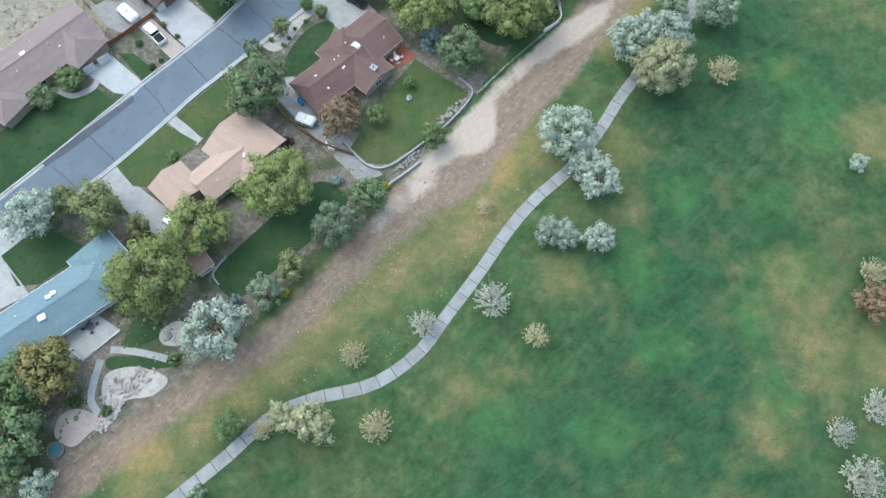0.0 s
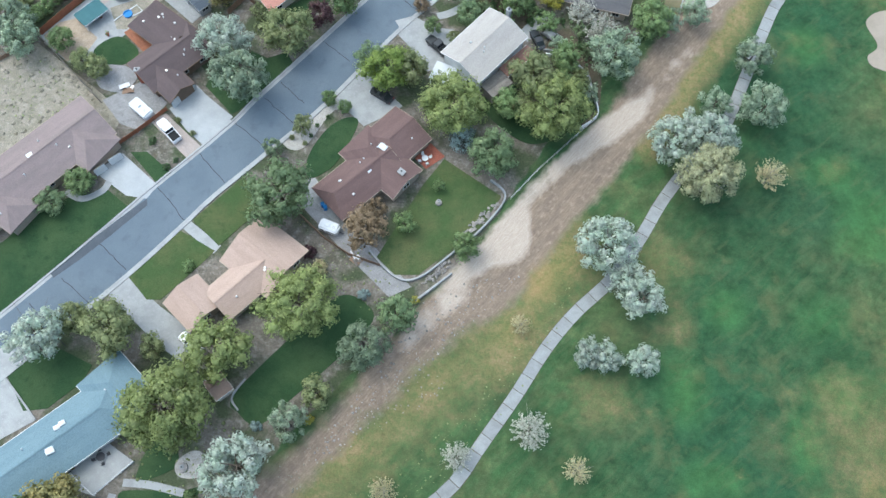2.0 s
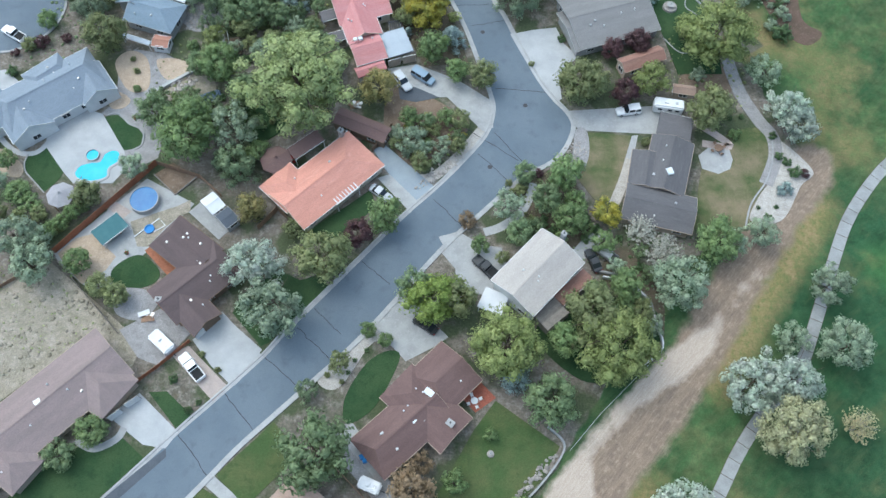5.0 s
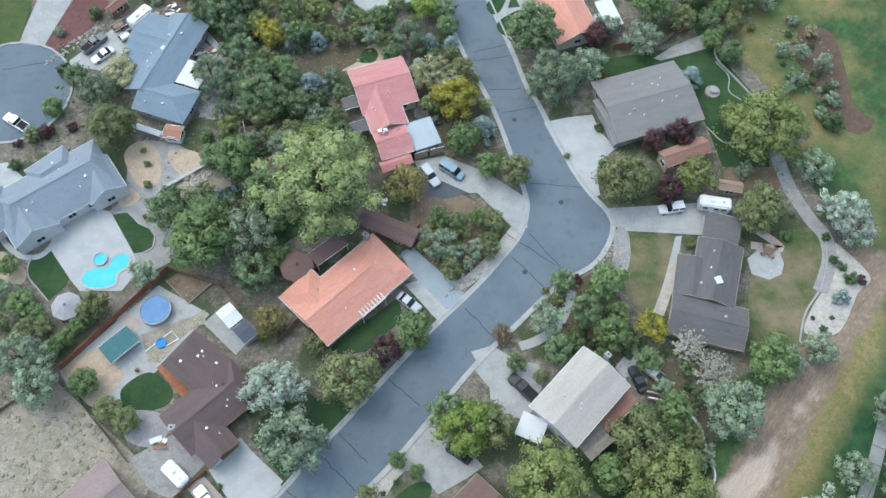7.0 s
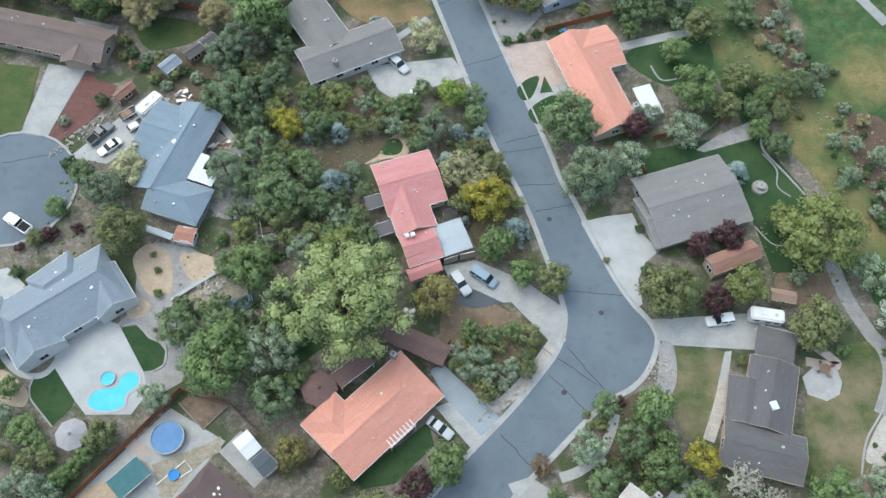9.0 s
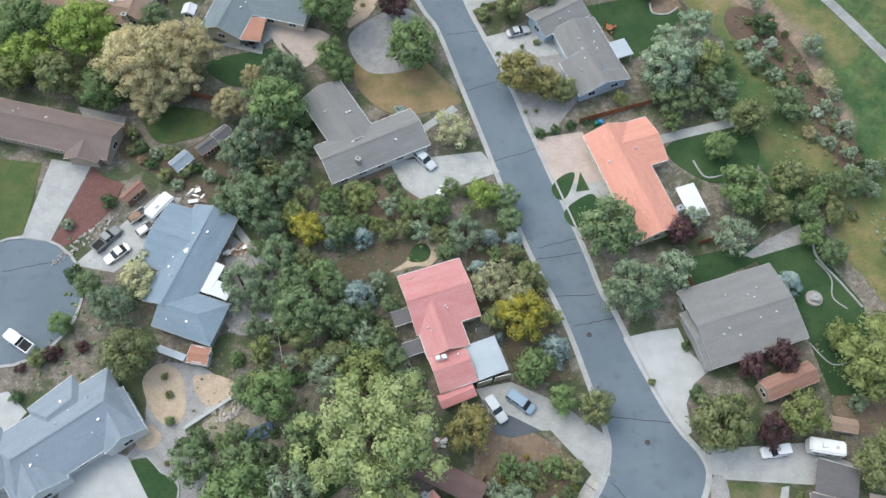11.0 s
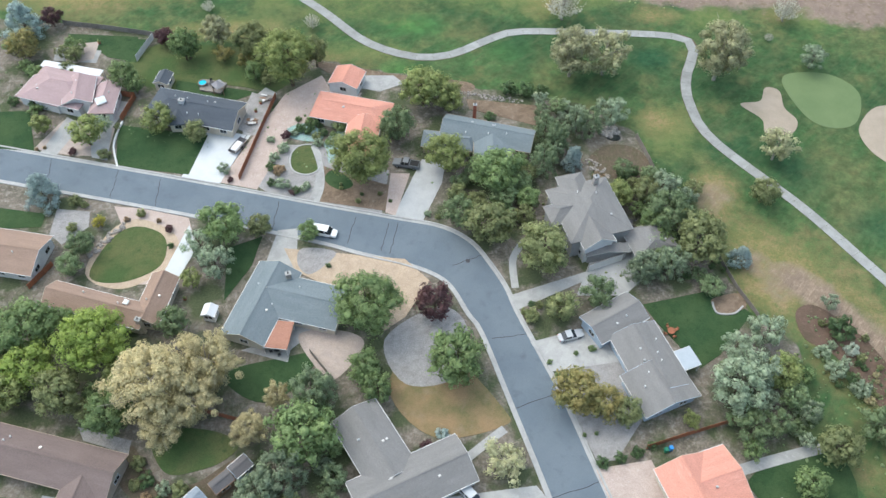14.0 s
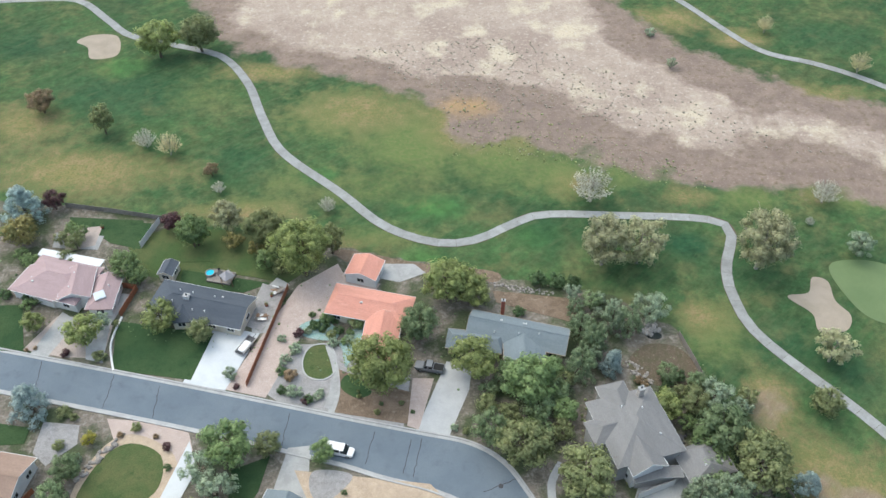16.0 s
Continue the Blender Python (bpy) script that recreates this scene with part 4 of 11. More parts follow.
def camper(x, y, turn, length, width, height, label, name="camper_trailer", paint="white"):
    """A box-bodied camper or cargo trailer with rounded corners."""
    c = thing(name, x, y, 0, turn, label, "trailer" if "trailer" in name else "motorhome")
    part("body", boxed(0, 0, 0.5, length, width, height - 0.5, bevel=0.25), paint, c)
    for s in (-1, 1):
        for u in (-0.28, 0.05, 0.3):
            part("side_window", boxed(u * length, s * (width / 2 + 0.004), height * 0.58, 0.8, 0.03, 0.5), "glass", c)
        for u in (-0.12, 0.06):
            ty = part("tyre", tube(bmesh.new(), (u * length, s * (width / 2 - 0.25), 0.35), (u * length, s * (width / 2 - 0.02), 0.35), 0.35, 0.35, 12), "rubber", c)
            part("rim", tube(bmesh.new(), (u * length, s * (width / 2 - 0.02), 0.35), (u * length, s * width / 2, 0.35), 0.2, 0.18, 10), "metal", ty)
    part("roof_unit", boxed(-0.1 * length, 0, height - 0.02, 0.9, 0.7, 0.3, bevel=0.08), "white", c)
    part("roof_hatch", boxed(0.25 * length, 0, height - 0.02, 0.5, 0.5, 0.14, bevel=0.03), "metal", c)
    part("hitch", boxed(length / 2 + 0.4, 0, 0.42, 0.9, 0.14, 0.12), "dark_metal", c)
    return c


def utility_trailer(x, y, turn, length, width, label, load="wood"):
    c = thing("utility_trailer", x, y, 0, turn, label, "trailer")
    part("deck", boxed(0, 0, 0.55, length, width, 0.1), "dark_metal", c)
    for s in (-1, 1):
        part("side_rail", boxed(0, s * (width / 2 - 0.03), 0.65, length, 0.06, 0.35), "metal", c)
        ty = part("tyre", tube(bmesh.new(), (0, s * (width / 2 + 0.05), 0.32), (0, s * (width / 2 + 0.25), 0.32), 0.32, 0.32, 12), "rubber", c)
        part("rim", tube(bmesh.new(), (0, s * (width / 2 + 0.25), 0.32), (0, s * (width / 2 + 0.27), 0.32), 0.18, 0.16, 10), "metal", ty)
    part("tongue", boxed(length / 2 + 0.5, 0, 0.5, 1.0, 0.1, 0.1), "dark_metal", c)
    part("load", boxed(-0.1 * length, 0, 0.652, length * 0.6, width * 0.75, 0.4, bevel=0.08), load, c)
    return c


# ---------------------------------------------------------------- garden things
def bin_box(x, y, turn, material, label="plastic wheeled bin with a lid"):
    b = thing("wheelie_bin", x, y, 0, turn, label, "bin")
    part("bin_body", boxed(0, 0, 0.05, 0.6, 0.65, 0.95, bevel=0.04), material, b)
    part("bin_lid", boxed(0, 0, 1.003, 0.64, 0.7, 0.08, bevel=0.03), material, b)
    for s in (-1, 1):
        part("bin_wheel", tube(bmesh.new(), (-0.3, s * 0.25, 0.1), (-0.3, s * 0.32, 0.1), 0.1, 0.1), "rubber", b)


def chair(x, y, turn, material="dark_metal", label="plain outdoor patio chair with backrest"):
    c = thing("patio_chair", x, y, 0.07, turn, label, "chair", "patio chairs")
    part("seat", boxed(0, 0, 0.4, 0.5, 0.5, 0.06, bevel=0.02), material, c)
    part("backrest", boxed(-0.25, 0, 0.463, 0.06, 0.5, 0.5, bevel=0.02), material, c)
    for sx in (-1, 1):
        for sy in (-1, 1):
            part("leg", boxed(sx * 0.21, sy * 0.21, 0, 0.05, 0.05, 0.398), material, c)


def table(x, y, r=0.7, material="dark_metal", label="round outdoor patio table"):
    t = thing("patio_table", x, y, 0.07, 0, label, "table")
    part("tabletop", tube(bmesh.new(), (0, 0, 0.7), (0, 0, 0.74), r, r, 20), material, t)
    for i in range(4):
        part("leg", boxed(r * 0.6 * math.cos(i * 1.5708), r * 0.6 * math.sin(i * 1.5708), 0, 0.06, 0.06, 0.698), material, t)
    for i in range(4):
        a = i * 1.5708 + 0.4
        chair(x + (r + 0.45) * math.cos(a), y + (r + 0.45) * math.sin(a), math.degrees(a) + 180, material)


def gazebo(x, y, r, z, material, label, sides=8, rise=1.0):
    g = thing("gazebo", x, y, 0, 0, label, "gazebo")
    bm = bmesh.new()
    tube(bm, (0, 0, z), (0, 0, z + 0.12), r, r, sides)
    tube(bm, (0, 0, z + 0.123), (0, 0, z + rise), r * 0.99, r * 0.12, sides)
    part("roof", bm, material, g)
    part("finial", tube(bmesh.new(), (0, 0, z + rise), (0, 0, z + rise + 0.4), r * 0.14, 0.05, sides), material, g)
    for i in range(sides):
        a = (i + 0.5) * math.tau / sides
        part("post", boxed(r * 0.88 * math.cos(a), r * 0.88 * math.sin(a), 0, 0.12, 0.12, z), "wood", g)


def crate_pile(x, y, turn, n, label, material="wood"):
    """A loose heap of boards and boxes."""
    p = thing("junk_pile", x, y, 0, turn, label, "pile")
    rnd = random.Random(round(x * 3 + y))
    for i in range(n):
        part("board", boxed(rnd.uniform(-1, 1), rnd.uniform(-0.8, 0.8), 0.1 + 0.09 * i, rnd.uniform(0.5, 2.0), rnd.uniform(0.2, 0.9), 0.085, turn=rnd.uniform(-40, 40)), rnd.choice((material, "metal", "grey_wood", "white")), p)
    part("base_board", boxed(0, 0, 0, 2.0, 1.6, 0.1), material, p)


# ---------------------------------------------------------------- the ground: one sheet to the horizon
def axis(lo, hi, step):
    inner = np.arange(lo, hi + step / 2, step)
    far = np.array([4, 12, 30, 70, 150, 350, 800, 1800, 3000.0])
    return np.concatenate((lo - far[::-1], inner, hi + far))


GX, GY = np.meshgrid(axis(-200, 130, 1.25), axis(-25, 440, 1.25))
COVER = {k: np.zeros(GX.shape) for k in ("dry", "lush", "dirt", "sand", "yard", "barren", "desert", "ochre", "fresh", "straw")}


def blob(kind, x, y, rx, ry, turn=0, amount=1.0, soft=0.5):
    """An oval of a ground cover that fades at its rim."""
    c, s = math.cos(radians(turn)), math.sin(radians(turn))
    u, v = ((GX - x) * c + (GY - y) * s) / rx, (-(GX - x) * s + (GY - y) * c) / ry
    COVER[kind] = np.maximum(COVER[kind], amount * np.clip((1 + soft - np.hypot(u, v)) / (2 * soft), 0, 1))


def track(kind, pts, width, amount=1.0, soft=2.5, clear=False):
    """A band of a ground cover along a line, or one from which it is cleared."""
    line = np.array(glide(pts, 4))
    best = np.full(GX.shape, 1e9)
    for a, b in zip(line, line[1:]):
        d = b - a
        u = np.clip(((GX - a[0]) * d[0] + (GY - a[1]) * d[1]) / max(d @ d, 1e-6), 0, 1)
        best = np.minimum(best, np.hypot(GX - a[0] - u * d[0], GY - a[1] - u * d[1]))
    band_mask = amount * np.clip((width / 2 + soft - best) / (2 * soft), 0, 1)
    COVER[kind] = COVER[kind] * (1 - band_mask) if clear else np.maximum(COVER[kind], band_mask)


def field(kind, pts, amount=1.0):
    """A whole area of a ground cover."""
    inside = np.zeros(GX.shape, bool)
    for (x0, y0), (x1, y1) in zip(pts, pts[1:] + pts[:1]):
        hit = ((y0 > GY) != (y1 > GY)) & (GX < (x1 - x0) * (GY - y0) / ((y1 - y0) or 1e-9) + x0)
        inside ^= hit
    COVER[kind] = np.maximum(COVER[kind], amount * inside)


def ground():
    rows, cols = GX.shape
    for k, v in COVER.items():
        for _ in range({"yard": 1, "sand": 3, "barren": 70, "desert": 90}.get(k, 5)):
            p = np.pad(v, 1, mode="edge")
            v = (p[:-2, 1:-1] + p[2:, 1:-1] + p[1:-1, :-2] + p[1:-1, 2:] + 2 * v) / 6
        COVER[k] = v
    bump = 0.02 * np.sin(GX * 0.31) * np.cos(GY * 0.23)
    me = bpy.data.meshes.new("ground")
    me.vertices.add(rows * cols)
    me.vertices.foreach_set("co", np.stack((GX, GY, bump - 0.02), -1).ravel())
    i = (np.arange(rows - 1)[:, None] * cols + np.arange(cols - 1)).ravel()
    quads = np.stack((i, i + 1, i + cols + 1, i + cols), -1)
    me.loops.add(quads.size)
    me.loops.foreach_set("vertex_index", quads.ravel())
    me.polygons.add(len(quads))
    me.polygons.foreach_set("loop_start", np.arange(0, quads.size, 4))
    me.update(calc_edges=True)
    for k, v in COVER.items():
        me.attributes.new(k, "FLOAT", "POINT").data.foreach_set("value", v.ravel().astype(np.float32))
    me.materials.append(M["ground"])
    tagged(new("ground", me), "watered golf turf, dry grass, bare dirt and yard soil", "ground", kind="structure")


def road(left, right, label):
    """A street between two kerb lines."""
    a, b = glide(left, 8), glide(right, 8)
    tagged(link("road", prism(bmesh.new(), a + b[::-1], -0.1, 0.03), "asphalt"), label, "road", kind="structure")
    for line, s in ((a, 1), (b, -1)):
        l, r = sides_of(line, 0.45)
        outer = l if s > 0 else r
        k = new("kerb")
        tagged(k, "pale concrete kerb and gutter along the street", "kerb", kind="structure")
        part("gutter_pan", ribbon(bmesh.new(), line, 0.6, -0.1, 0.04), "concrete", k)
        part("kerb_stone", ribbon(bmesh.new(), outer, 0.34, -0.1, 0.17), "concrete", k)


def seam(x0, y0, x1, y1, wobble=0.16, width=0.11):
    """A sealed crack across the street."""
    rnd = random.Random(round(x0 * 9 + y1))
    n = 9
    line = [(x0 + (x1 - x0) * i / n + rnd.uniform(-1, 1) * wobble * (0 < i < n), y0 + (y1 - y0) * i / n + rnd.uniform(-1, 1) * wobble * (0 < i < n)) for i in range(n + 1)]
    tagged(link("crack_seal", ribbon(bmesh.new(), line, width, 0.0, 0.036), "crack"), "dark tar-sealed crack across the street", "crack", kind="structure")


def slab_path(name, pts, width, label, step=3.0, gap=0.12):
    """A concrete path of separate slabs."""
    base = new(name)
    tagged(base, label, "path", kind="structure")
    line = glide(pts, 10)
    part("path_bed", ribbon(bmesh.new(), line, width + 0.1, -0.1, 0.02), "mulch", base)
    marks = spaced(line, step)
    l, r = sides_of(marks, width / 2)
    for i in range(len(marks) - 1):
        k = gap / step
        bm = bmesh.new()
        q = [Vector(l[i]).lerp(Vector(l[i + 1]), k), Vector(r[i]).lerp(Vector(r[i + 1]), k), Vector(r[i + 1]), Vector(l[i + 1])]
        prism(bm, [(p.x, p.y) for p in q], -0.05, 0.06)
        part("slab", bm, "path", base)
    return base


def pool(x, y, pts, label):
    """A sunk pool: coping round still water."""
    p = thing("swimming_pool", x, y, 0, 0, label, "pool")
    line = glide([(a - x, b - y) for a, b in pts], 6, True)
    part("water", prism(bmesh.new(), line, 0.0, 0.13), "pool_lining", p, "still turquoise water")
    part("coping", ribbon(bmesh.new(), line, 0.45, 0.0, 0.17, True), "pale_concrete", p)
    return p


def round_pool(x, y, r, h, water, label, wall="white", name="above_ground_pool"):
    p = thing(name, x, y, 0, 0, label, "pool")
    rim = [(r * math.cos(i * math.tau / 32), r * math.sin(i * math.tau / 32)) for i in range(32)]
    part("pool_wall", ribbon(bmesh.new(), rim, 0.12, 0, h, True), wall, p)
    part("rim", ribbon(bmesh.new(), rim, 0.16, h + 0.003, h + 0.06, True), wall, p)
    part("water", prism(bmesh.new(), [(a * 0.98, b * 0.98) for a, b in rim], 0.05, h - 0.12), water, p, "still blue water")
    return p


def deck(x, y, length, width, turn, z, material, label, name="deck"):
    """A raised floor of boards on a plinth."""
    d = thing(name, x, y, 0, turn, label, "deck")
    part("plinth", boxed(0, 0, 0, length - 0.1, width - 0.1, z - 0.06), material, d)
    n = max(4, int(width / 0.5))
    for i in range(n):
        part("deck_board", boxed(0, (i + 0.5) * width / n - width / 2, z - 0.057, length, width / n - 0.02, 0.057), material, d)
    return d


def pebbles(pts, n, low, high, label, material="stone", seed=1):
    """Scattered small stones or tufts over an area, too many to count."""
    rnd = random.Random(seed)
    xs, ys = [p[0] for p in pts], [p[1] for p in pts]
    bm_v, bm_f = [], []
    made = 0
    while made < n:
        x, y = rnd.uniform(min(xs), max(xs)), rnd.uniform(min(ys), max(ys))
        inside = False
        for (x0, y0), (x1, y1) in zip(pts, pts[1:] + pts[:1]):
            if (y0 > y) != (y1 > y) and x < (x1 - x0) * (y - y0) / (y1 - y0) + x0:
                inside = not inside
        if not inside:
            continue
        made += 1
        core(bm_v, bm_f, Vector((x, y, 0.05)), low + (high - low) * rnd.random() ** 3, rnd, 0.5)
    tagged(new("scattered_" + ("stones" if material == "stone" else "tufts"), mesh_of("scatter", bm_v, bm_f, material)), label, "stones" if material == "stone" else "tufts", kind="stuff")


def flower_pot(x, y, r=0.35, label="round terracotta pot with a plant"):
    p = thing("flower_pot", x, y, 0.06, 0, label, "pot")
    part("pot", tube(bmesh.new(), (0, 0, 0), (0, 0, r * 1.4), r * 0.7, r, 12), "brick_red", p)
    v, f = crown_round(random.Random(round(x)), r * 1.3, r * 3, r * 1.3, 6, 20, 0.1)
    linked("plant", mesh_of("plant", v, f, "leaf_green"), p)


def fountain(x, y, r, label):
    p = thing("garden_fountain", x, y, 0.05, 0, label, "fountain")
    part("basin", tube(bmesh.new(), (0, 0, 0), (0, 0, 0.4), r, r * 0.94, 20), "stone", p)
    part("bowl", tube(bmesh.new(), (0, 0, 0.403), (0, 0, 1.0), 0.15, r * 0.5, 16), "concrete", p)
    part("finial", tube(bmesh.new(), (0, 0, 1.003), (0, 0, 1.5), 0.12, 0.04, 10), "concrete", p)

# ------------------------------------------------------------ ground cover
field('yard', [(-61.6, 6.8), (-40.4, 28.8), (-32.1, 36.5), (-22.7, 46.7), (-13.6, 54.7), (-8.8, 62.4), (-3.2, 66.9), (6.8, 81.1), (25.6, 110.3), (42, 124.1), (52.1, 128.4), (56.1, 132.7), (49.6, 150.9), (46.7, 157.7), (42.9, 158.2), (51.4, 162.4), (39.3, 181.4), (38.9, 194.7), (34.7, 178.9), (27.4, 201.6), (20.4, 209.5), (26.3, 227.7), (18.9, 233.2), (13.9, 247.9), (5.8, 266.5), (3.3, 279.9), (-9.2, 289.3), (-33.7, 294.2), (-70.7, 303.1), (-88.6, 304.6), (-108.7, 310.9), (-131.4, 314.2), (-164.6, 316.1), (-900, 330), (-900, -300), (-60, -60)])
track('dirt', [(-61, 8.5), (-44, 22.7), (-30.8, 32.1), (-20.9, 41.1), (-12.5, 50.4), (-4.6, 57.9), (5.5, 63.5)], 6.5, 0.85, 2.5)
track('dirt', [(2.5, 63.5), (13.6, 77.5), (20.3, 85.4), (32.1, 100.9), (43.8, 118.8), (53.1, 130.1), (56.2, 135.4)], 8.5, 1.0, 1.2)
blob('dirt', 41.4, 116.4, 3.7, 8.2, 0, 0.7, 0.5)
track('dry', [(-47.9, 10.2), (-32.3, 26.4), (-16.9, 38.1), (-3.5, 49.3), (8.6, 60.2), (18.1, 70.4)], 9, 0.75, 5)
track('dry', [(49.8, 118.4), (55.5, 131), (57.8, 144.4), (68, 158)], 6, 0.7, 4)
blob('dry', 62.3, 38.2, 7.7, 11.3, 0, 0.53, 0.7)
blob('dry', 64.4, 30.3, 5.7, 6.1, 0, 0.64, 0.7)
blob('dry', 53.1, 20, 5.5, 6.9, 0, 0.47, 0.7)
blob('dry', 72.9, 32.3, 6.7, 12.2, 0, 0.42, 0.7)
blob('dry', 81.5, 71.8, 5.2, 6.7, 0, 0.59, 0.7)
blob('dry', 36.8, 69.9, 5.7, 6.7, 0, 0.34, 0.7)
blob('dry', 21, 45.2, 5.9, 4.2, 0, 0.45, 0.7)
blob('dry', 4.2, 25.5, 9.3, 4, 20, 0.45, 0.7)
blob('dry', 4.4, 50.4, 5, 3.2, 30, 0.84, 0.7)
blob('dry', -47.4, 13.7, 5.4, 3.9, 30, 0.9, 0.7)
blob('dry', 47.8, 38.2, 3.9, 8.2, 0, 0.3, 0.7)
blob('dry', 72.5, 52.7, 6, 5.3, 0, 0.38, 0.7)
blob('dry', 46.3, 10.2, 5.4, 3.8, 0, 0.34, 0.7)
blob('dry', 62.4, 157.9, 5.5, 5.2, 0, 0.56, 0.7)
blob('dry', 64.3, 139, 4.5, 4.1, 0, 0.67, 0.7)
blob('dry', 58.4, 161.9, 4.8, 3.5, 0, 0.73, 0.7)
blob('dry', 47.4, 185.3, 6.8, 6.7, 0, 0.67, 0.7)
blob('dry', 59.8, 179, 4.5, 4.9, 0, 0.78, 0.7)
blob('dry', 41.8, 188, 3, 5, 0, 0.9, 0.7)
blob('dry', 60.4, 164.2, 3.6, 5.5, 0, 0.5, 0.7)
blob('dry', 31.9, 247.2, 7.1, 6.2, 0, 0.6, 0.7)
blob('dry', 23.9, 241, 4.6, 4.4, 0, 0.9, 0.7)
blob('dry', 40.5, 243.3, 6.2, 4.4, 0, 0.45, 0.7)
blob('dry', 47.2, 228.1, 3.7, 8.4, 0, 0.78, 0.7)
blob('dry', 53.2, 247.5, 4.7, 4.5, 0, 0.28, 0.7)
blob('dry', 41.7, 189.4, 4, 7.5, 0, 0.78, 0.7)
blob('dry', 32.2, 204.8, 3.5, 4.7, 0, 0.78, 0.7)
blob('dry', 17.2, 263.3, 4.3, 7, 0, 1.0, 0.7)
blob('dry', 9.4, 283.5, 4.7, 4.4, 0, 0.85, 0.7)
blob('dry', 21.9, 250.6, 6, 5.6, 0, 0.85, 0.7)
blob('dry', 26.6, 244.9, 5.9, 5.5, 0, 0.91, 0.7)
blob('dry', -132.7, 326.4, 17.4, 7.7, 0, 0.98, 0.7)
blob('dry', -152, 344, 9.7, 8.2, 0, 0.85, 0.7)
blob('dry', -111.8, 326.9, 11, 5.1, 0, 0.59, 0.7)
blob('dry', -90, 312.6, 12.2, 3.1, 0, 0.91, 0.7)
blob('dry', -66.2, 352.7, 16, 8.4, 0, 0.78, 0.7)
blob('dry', -94, 369.8, 12.7, 3.7, 0, 0.98, 0.7)
blob('dry', -26.3, 364.2, 15.5, 5.8, 0, 0.78, 0.7)
blob('dry', -11.4, 357.5, 12.2, 5, 0, 0.91, 0.7)
blob('dry', 6.4, 347.9, 14.8, 4.8, 0, 0.98, 0.7)
blob('dry', 23.8, 346.7, 7.8, 5.5, 0, 0.91, 0.7)
blob('dry', 42.5, 391.5, 7.9, 4.7, 0, 0.98, 0.7)
blob('dry', 24.1, 401.8, 10.4, 6.5, 0, 0.91, 0.7)
blob('dry', 56.2, 362.8, 16.5, 4.4, 0, 0.78, 0.7)
blob('dry', 59, 349.2, 7.9, 5.6, 0, 0.78, 0.7)
blob('dry', -66.5, 303.2, 11.8, 2.4, 0, 0.65, 0.7)
blob('dirt', 30.8, 241.1, 3.1, 2.6, -25, 0.72, 0.6)
blob('dirt', 39.9, 225.2, 3.7, 9.2, -25, 0.72, 0.6)
blob('dirt', 42.7, 214.8, 2.9, 4.9, -25, 0.72, 0.6)
blob('dirt', 54.7, 183.5, 4.5, 5, -25, 0.72, 0.6)
blob('straw', -51.6, 339.9, 14.0, 14.3, 0, 0.95, 0.7)
blob('straw', -71.7, 350.2, 13.1, 10.4, 0, 0.80, 0.7)
blob('straw', -31.3, 334.2, 11.9, 10.5, 0, 0.85, 0.7)
blob('straw', -16.8, 327.6, 9.8, 7.0, 0, 0.85, 0.7)
blob('straw', -60.5, 321.8, 13.2, 6.7, 0, 0.60, 0.7)
blob('straw', -0.5, 330.0, 11.2, 5.1, 0, 0.80, 0.7)
blob('straw', 27.0, 320.1, 8.4, 4.8, 0, 0.80, 0.7)
blob('straw', 51.4, 321.6, 8.5, 5.6, 0, 0.80, 0.7)
blob('straw', -81.1, 323.2, 7.2, 6.8, 0, 0.60, 0.7)
blob('straw', -57.1, 305.8, 11.4, 3.4, 0, 0.70, 0.7)
blob('straw', -89.2, 313.8, 11.7, 2.9, 0, 0.90, 0.7)
blob('straw', -108.8, 358.4, 10.7, 7.3, 0, 0.50, 0.7)
blob('straw', 11.1, 279.7, 6.3, 8.1, 0, 0.70, 0.7)
blob('dry', -12.2, 323.9, 6.7, 4.3, 0, 0.80, 0.7)
blob('dry', 12.8, 320.7, 6.0, 3.0, 0, 0.80, 0.7)
blob('dry', -23.5, 341.7, 7.7, 6.5, 0, 0.60, 0.7)
blob('dry', -44.1, 350.9, 10.5, 6.9, 0, 0.60, 0.7)
blob('dry', 41.7, 321.4, 6.1, 2.7, 0, 0.70, 0.7)
blob('lush', 65.8, 86.9, 5.9, 3.7, 0, 0.9, 0.25)
blob('lush', 38, 32.2, 5.7, 3.9, 0, 0.9, 0.25)
blob('lush', 27.1, 18.2, 6.4, 4.1, 0, 0.9, 0.25)
blob('lush', 43.7, 60.8, 4.1, 4.1, 0, 0.9, 0.25)
blob('lush', 9.7, 20, 5.5, 4.1, 0, 0.9, 0.25)
blob('lush', 60.7, 58.1, 5.1, 5.4, 0, 0.9, 0.25)
blob('lush', 35, 47.3, 3.9, 6.3, 0, 0.9, 0.25)
blob('lush', 71.6, 78.9, 6.4, 4.5, 0, 0.9, 0.25)
blob('lush', -47.4, 315.5, 8.8, 4, 0, 0.9, 0.25)
blob('lush', -73.7, 325.7, 4.6, 2.8, 0, 0.9, 0.25)
blob('lush', -23.1, 306.6, 5.1, 4.3, 0, 0.9, 0.25)
blob('lush', 9.7, 304.8, 5.9, 4.3, 0, 0.9, 0.25)
blob('lush', 65.1, 113.8, 4.2, 4.6, 0, 0.9, 0.25)
field('barren', [(-125, 408.9), (-104.5, 383.5), (-83.4, 370.9), (-59.3, 362), (-47, 354.6), (-42.4, 335.7), (-28.1, 342.9), (-14.6, 333), (9.3, 327.2), (25, 324.4), (60, 321.2), (97.7, 308.7), (116.2, 344), (73.8, 358.9), (57.4, 363.7), (30.1, 379.7), (20.6, 390), (4.3, 420), (-2.7, 460.6), (-149.2, 446.9)], 0.95)
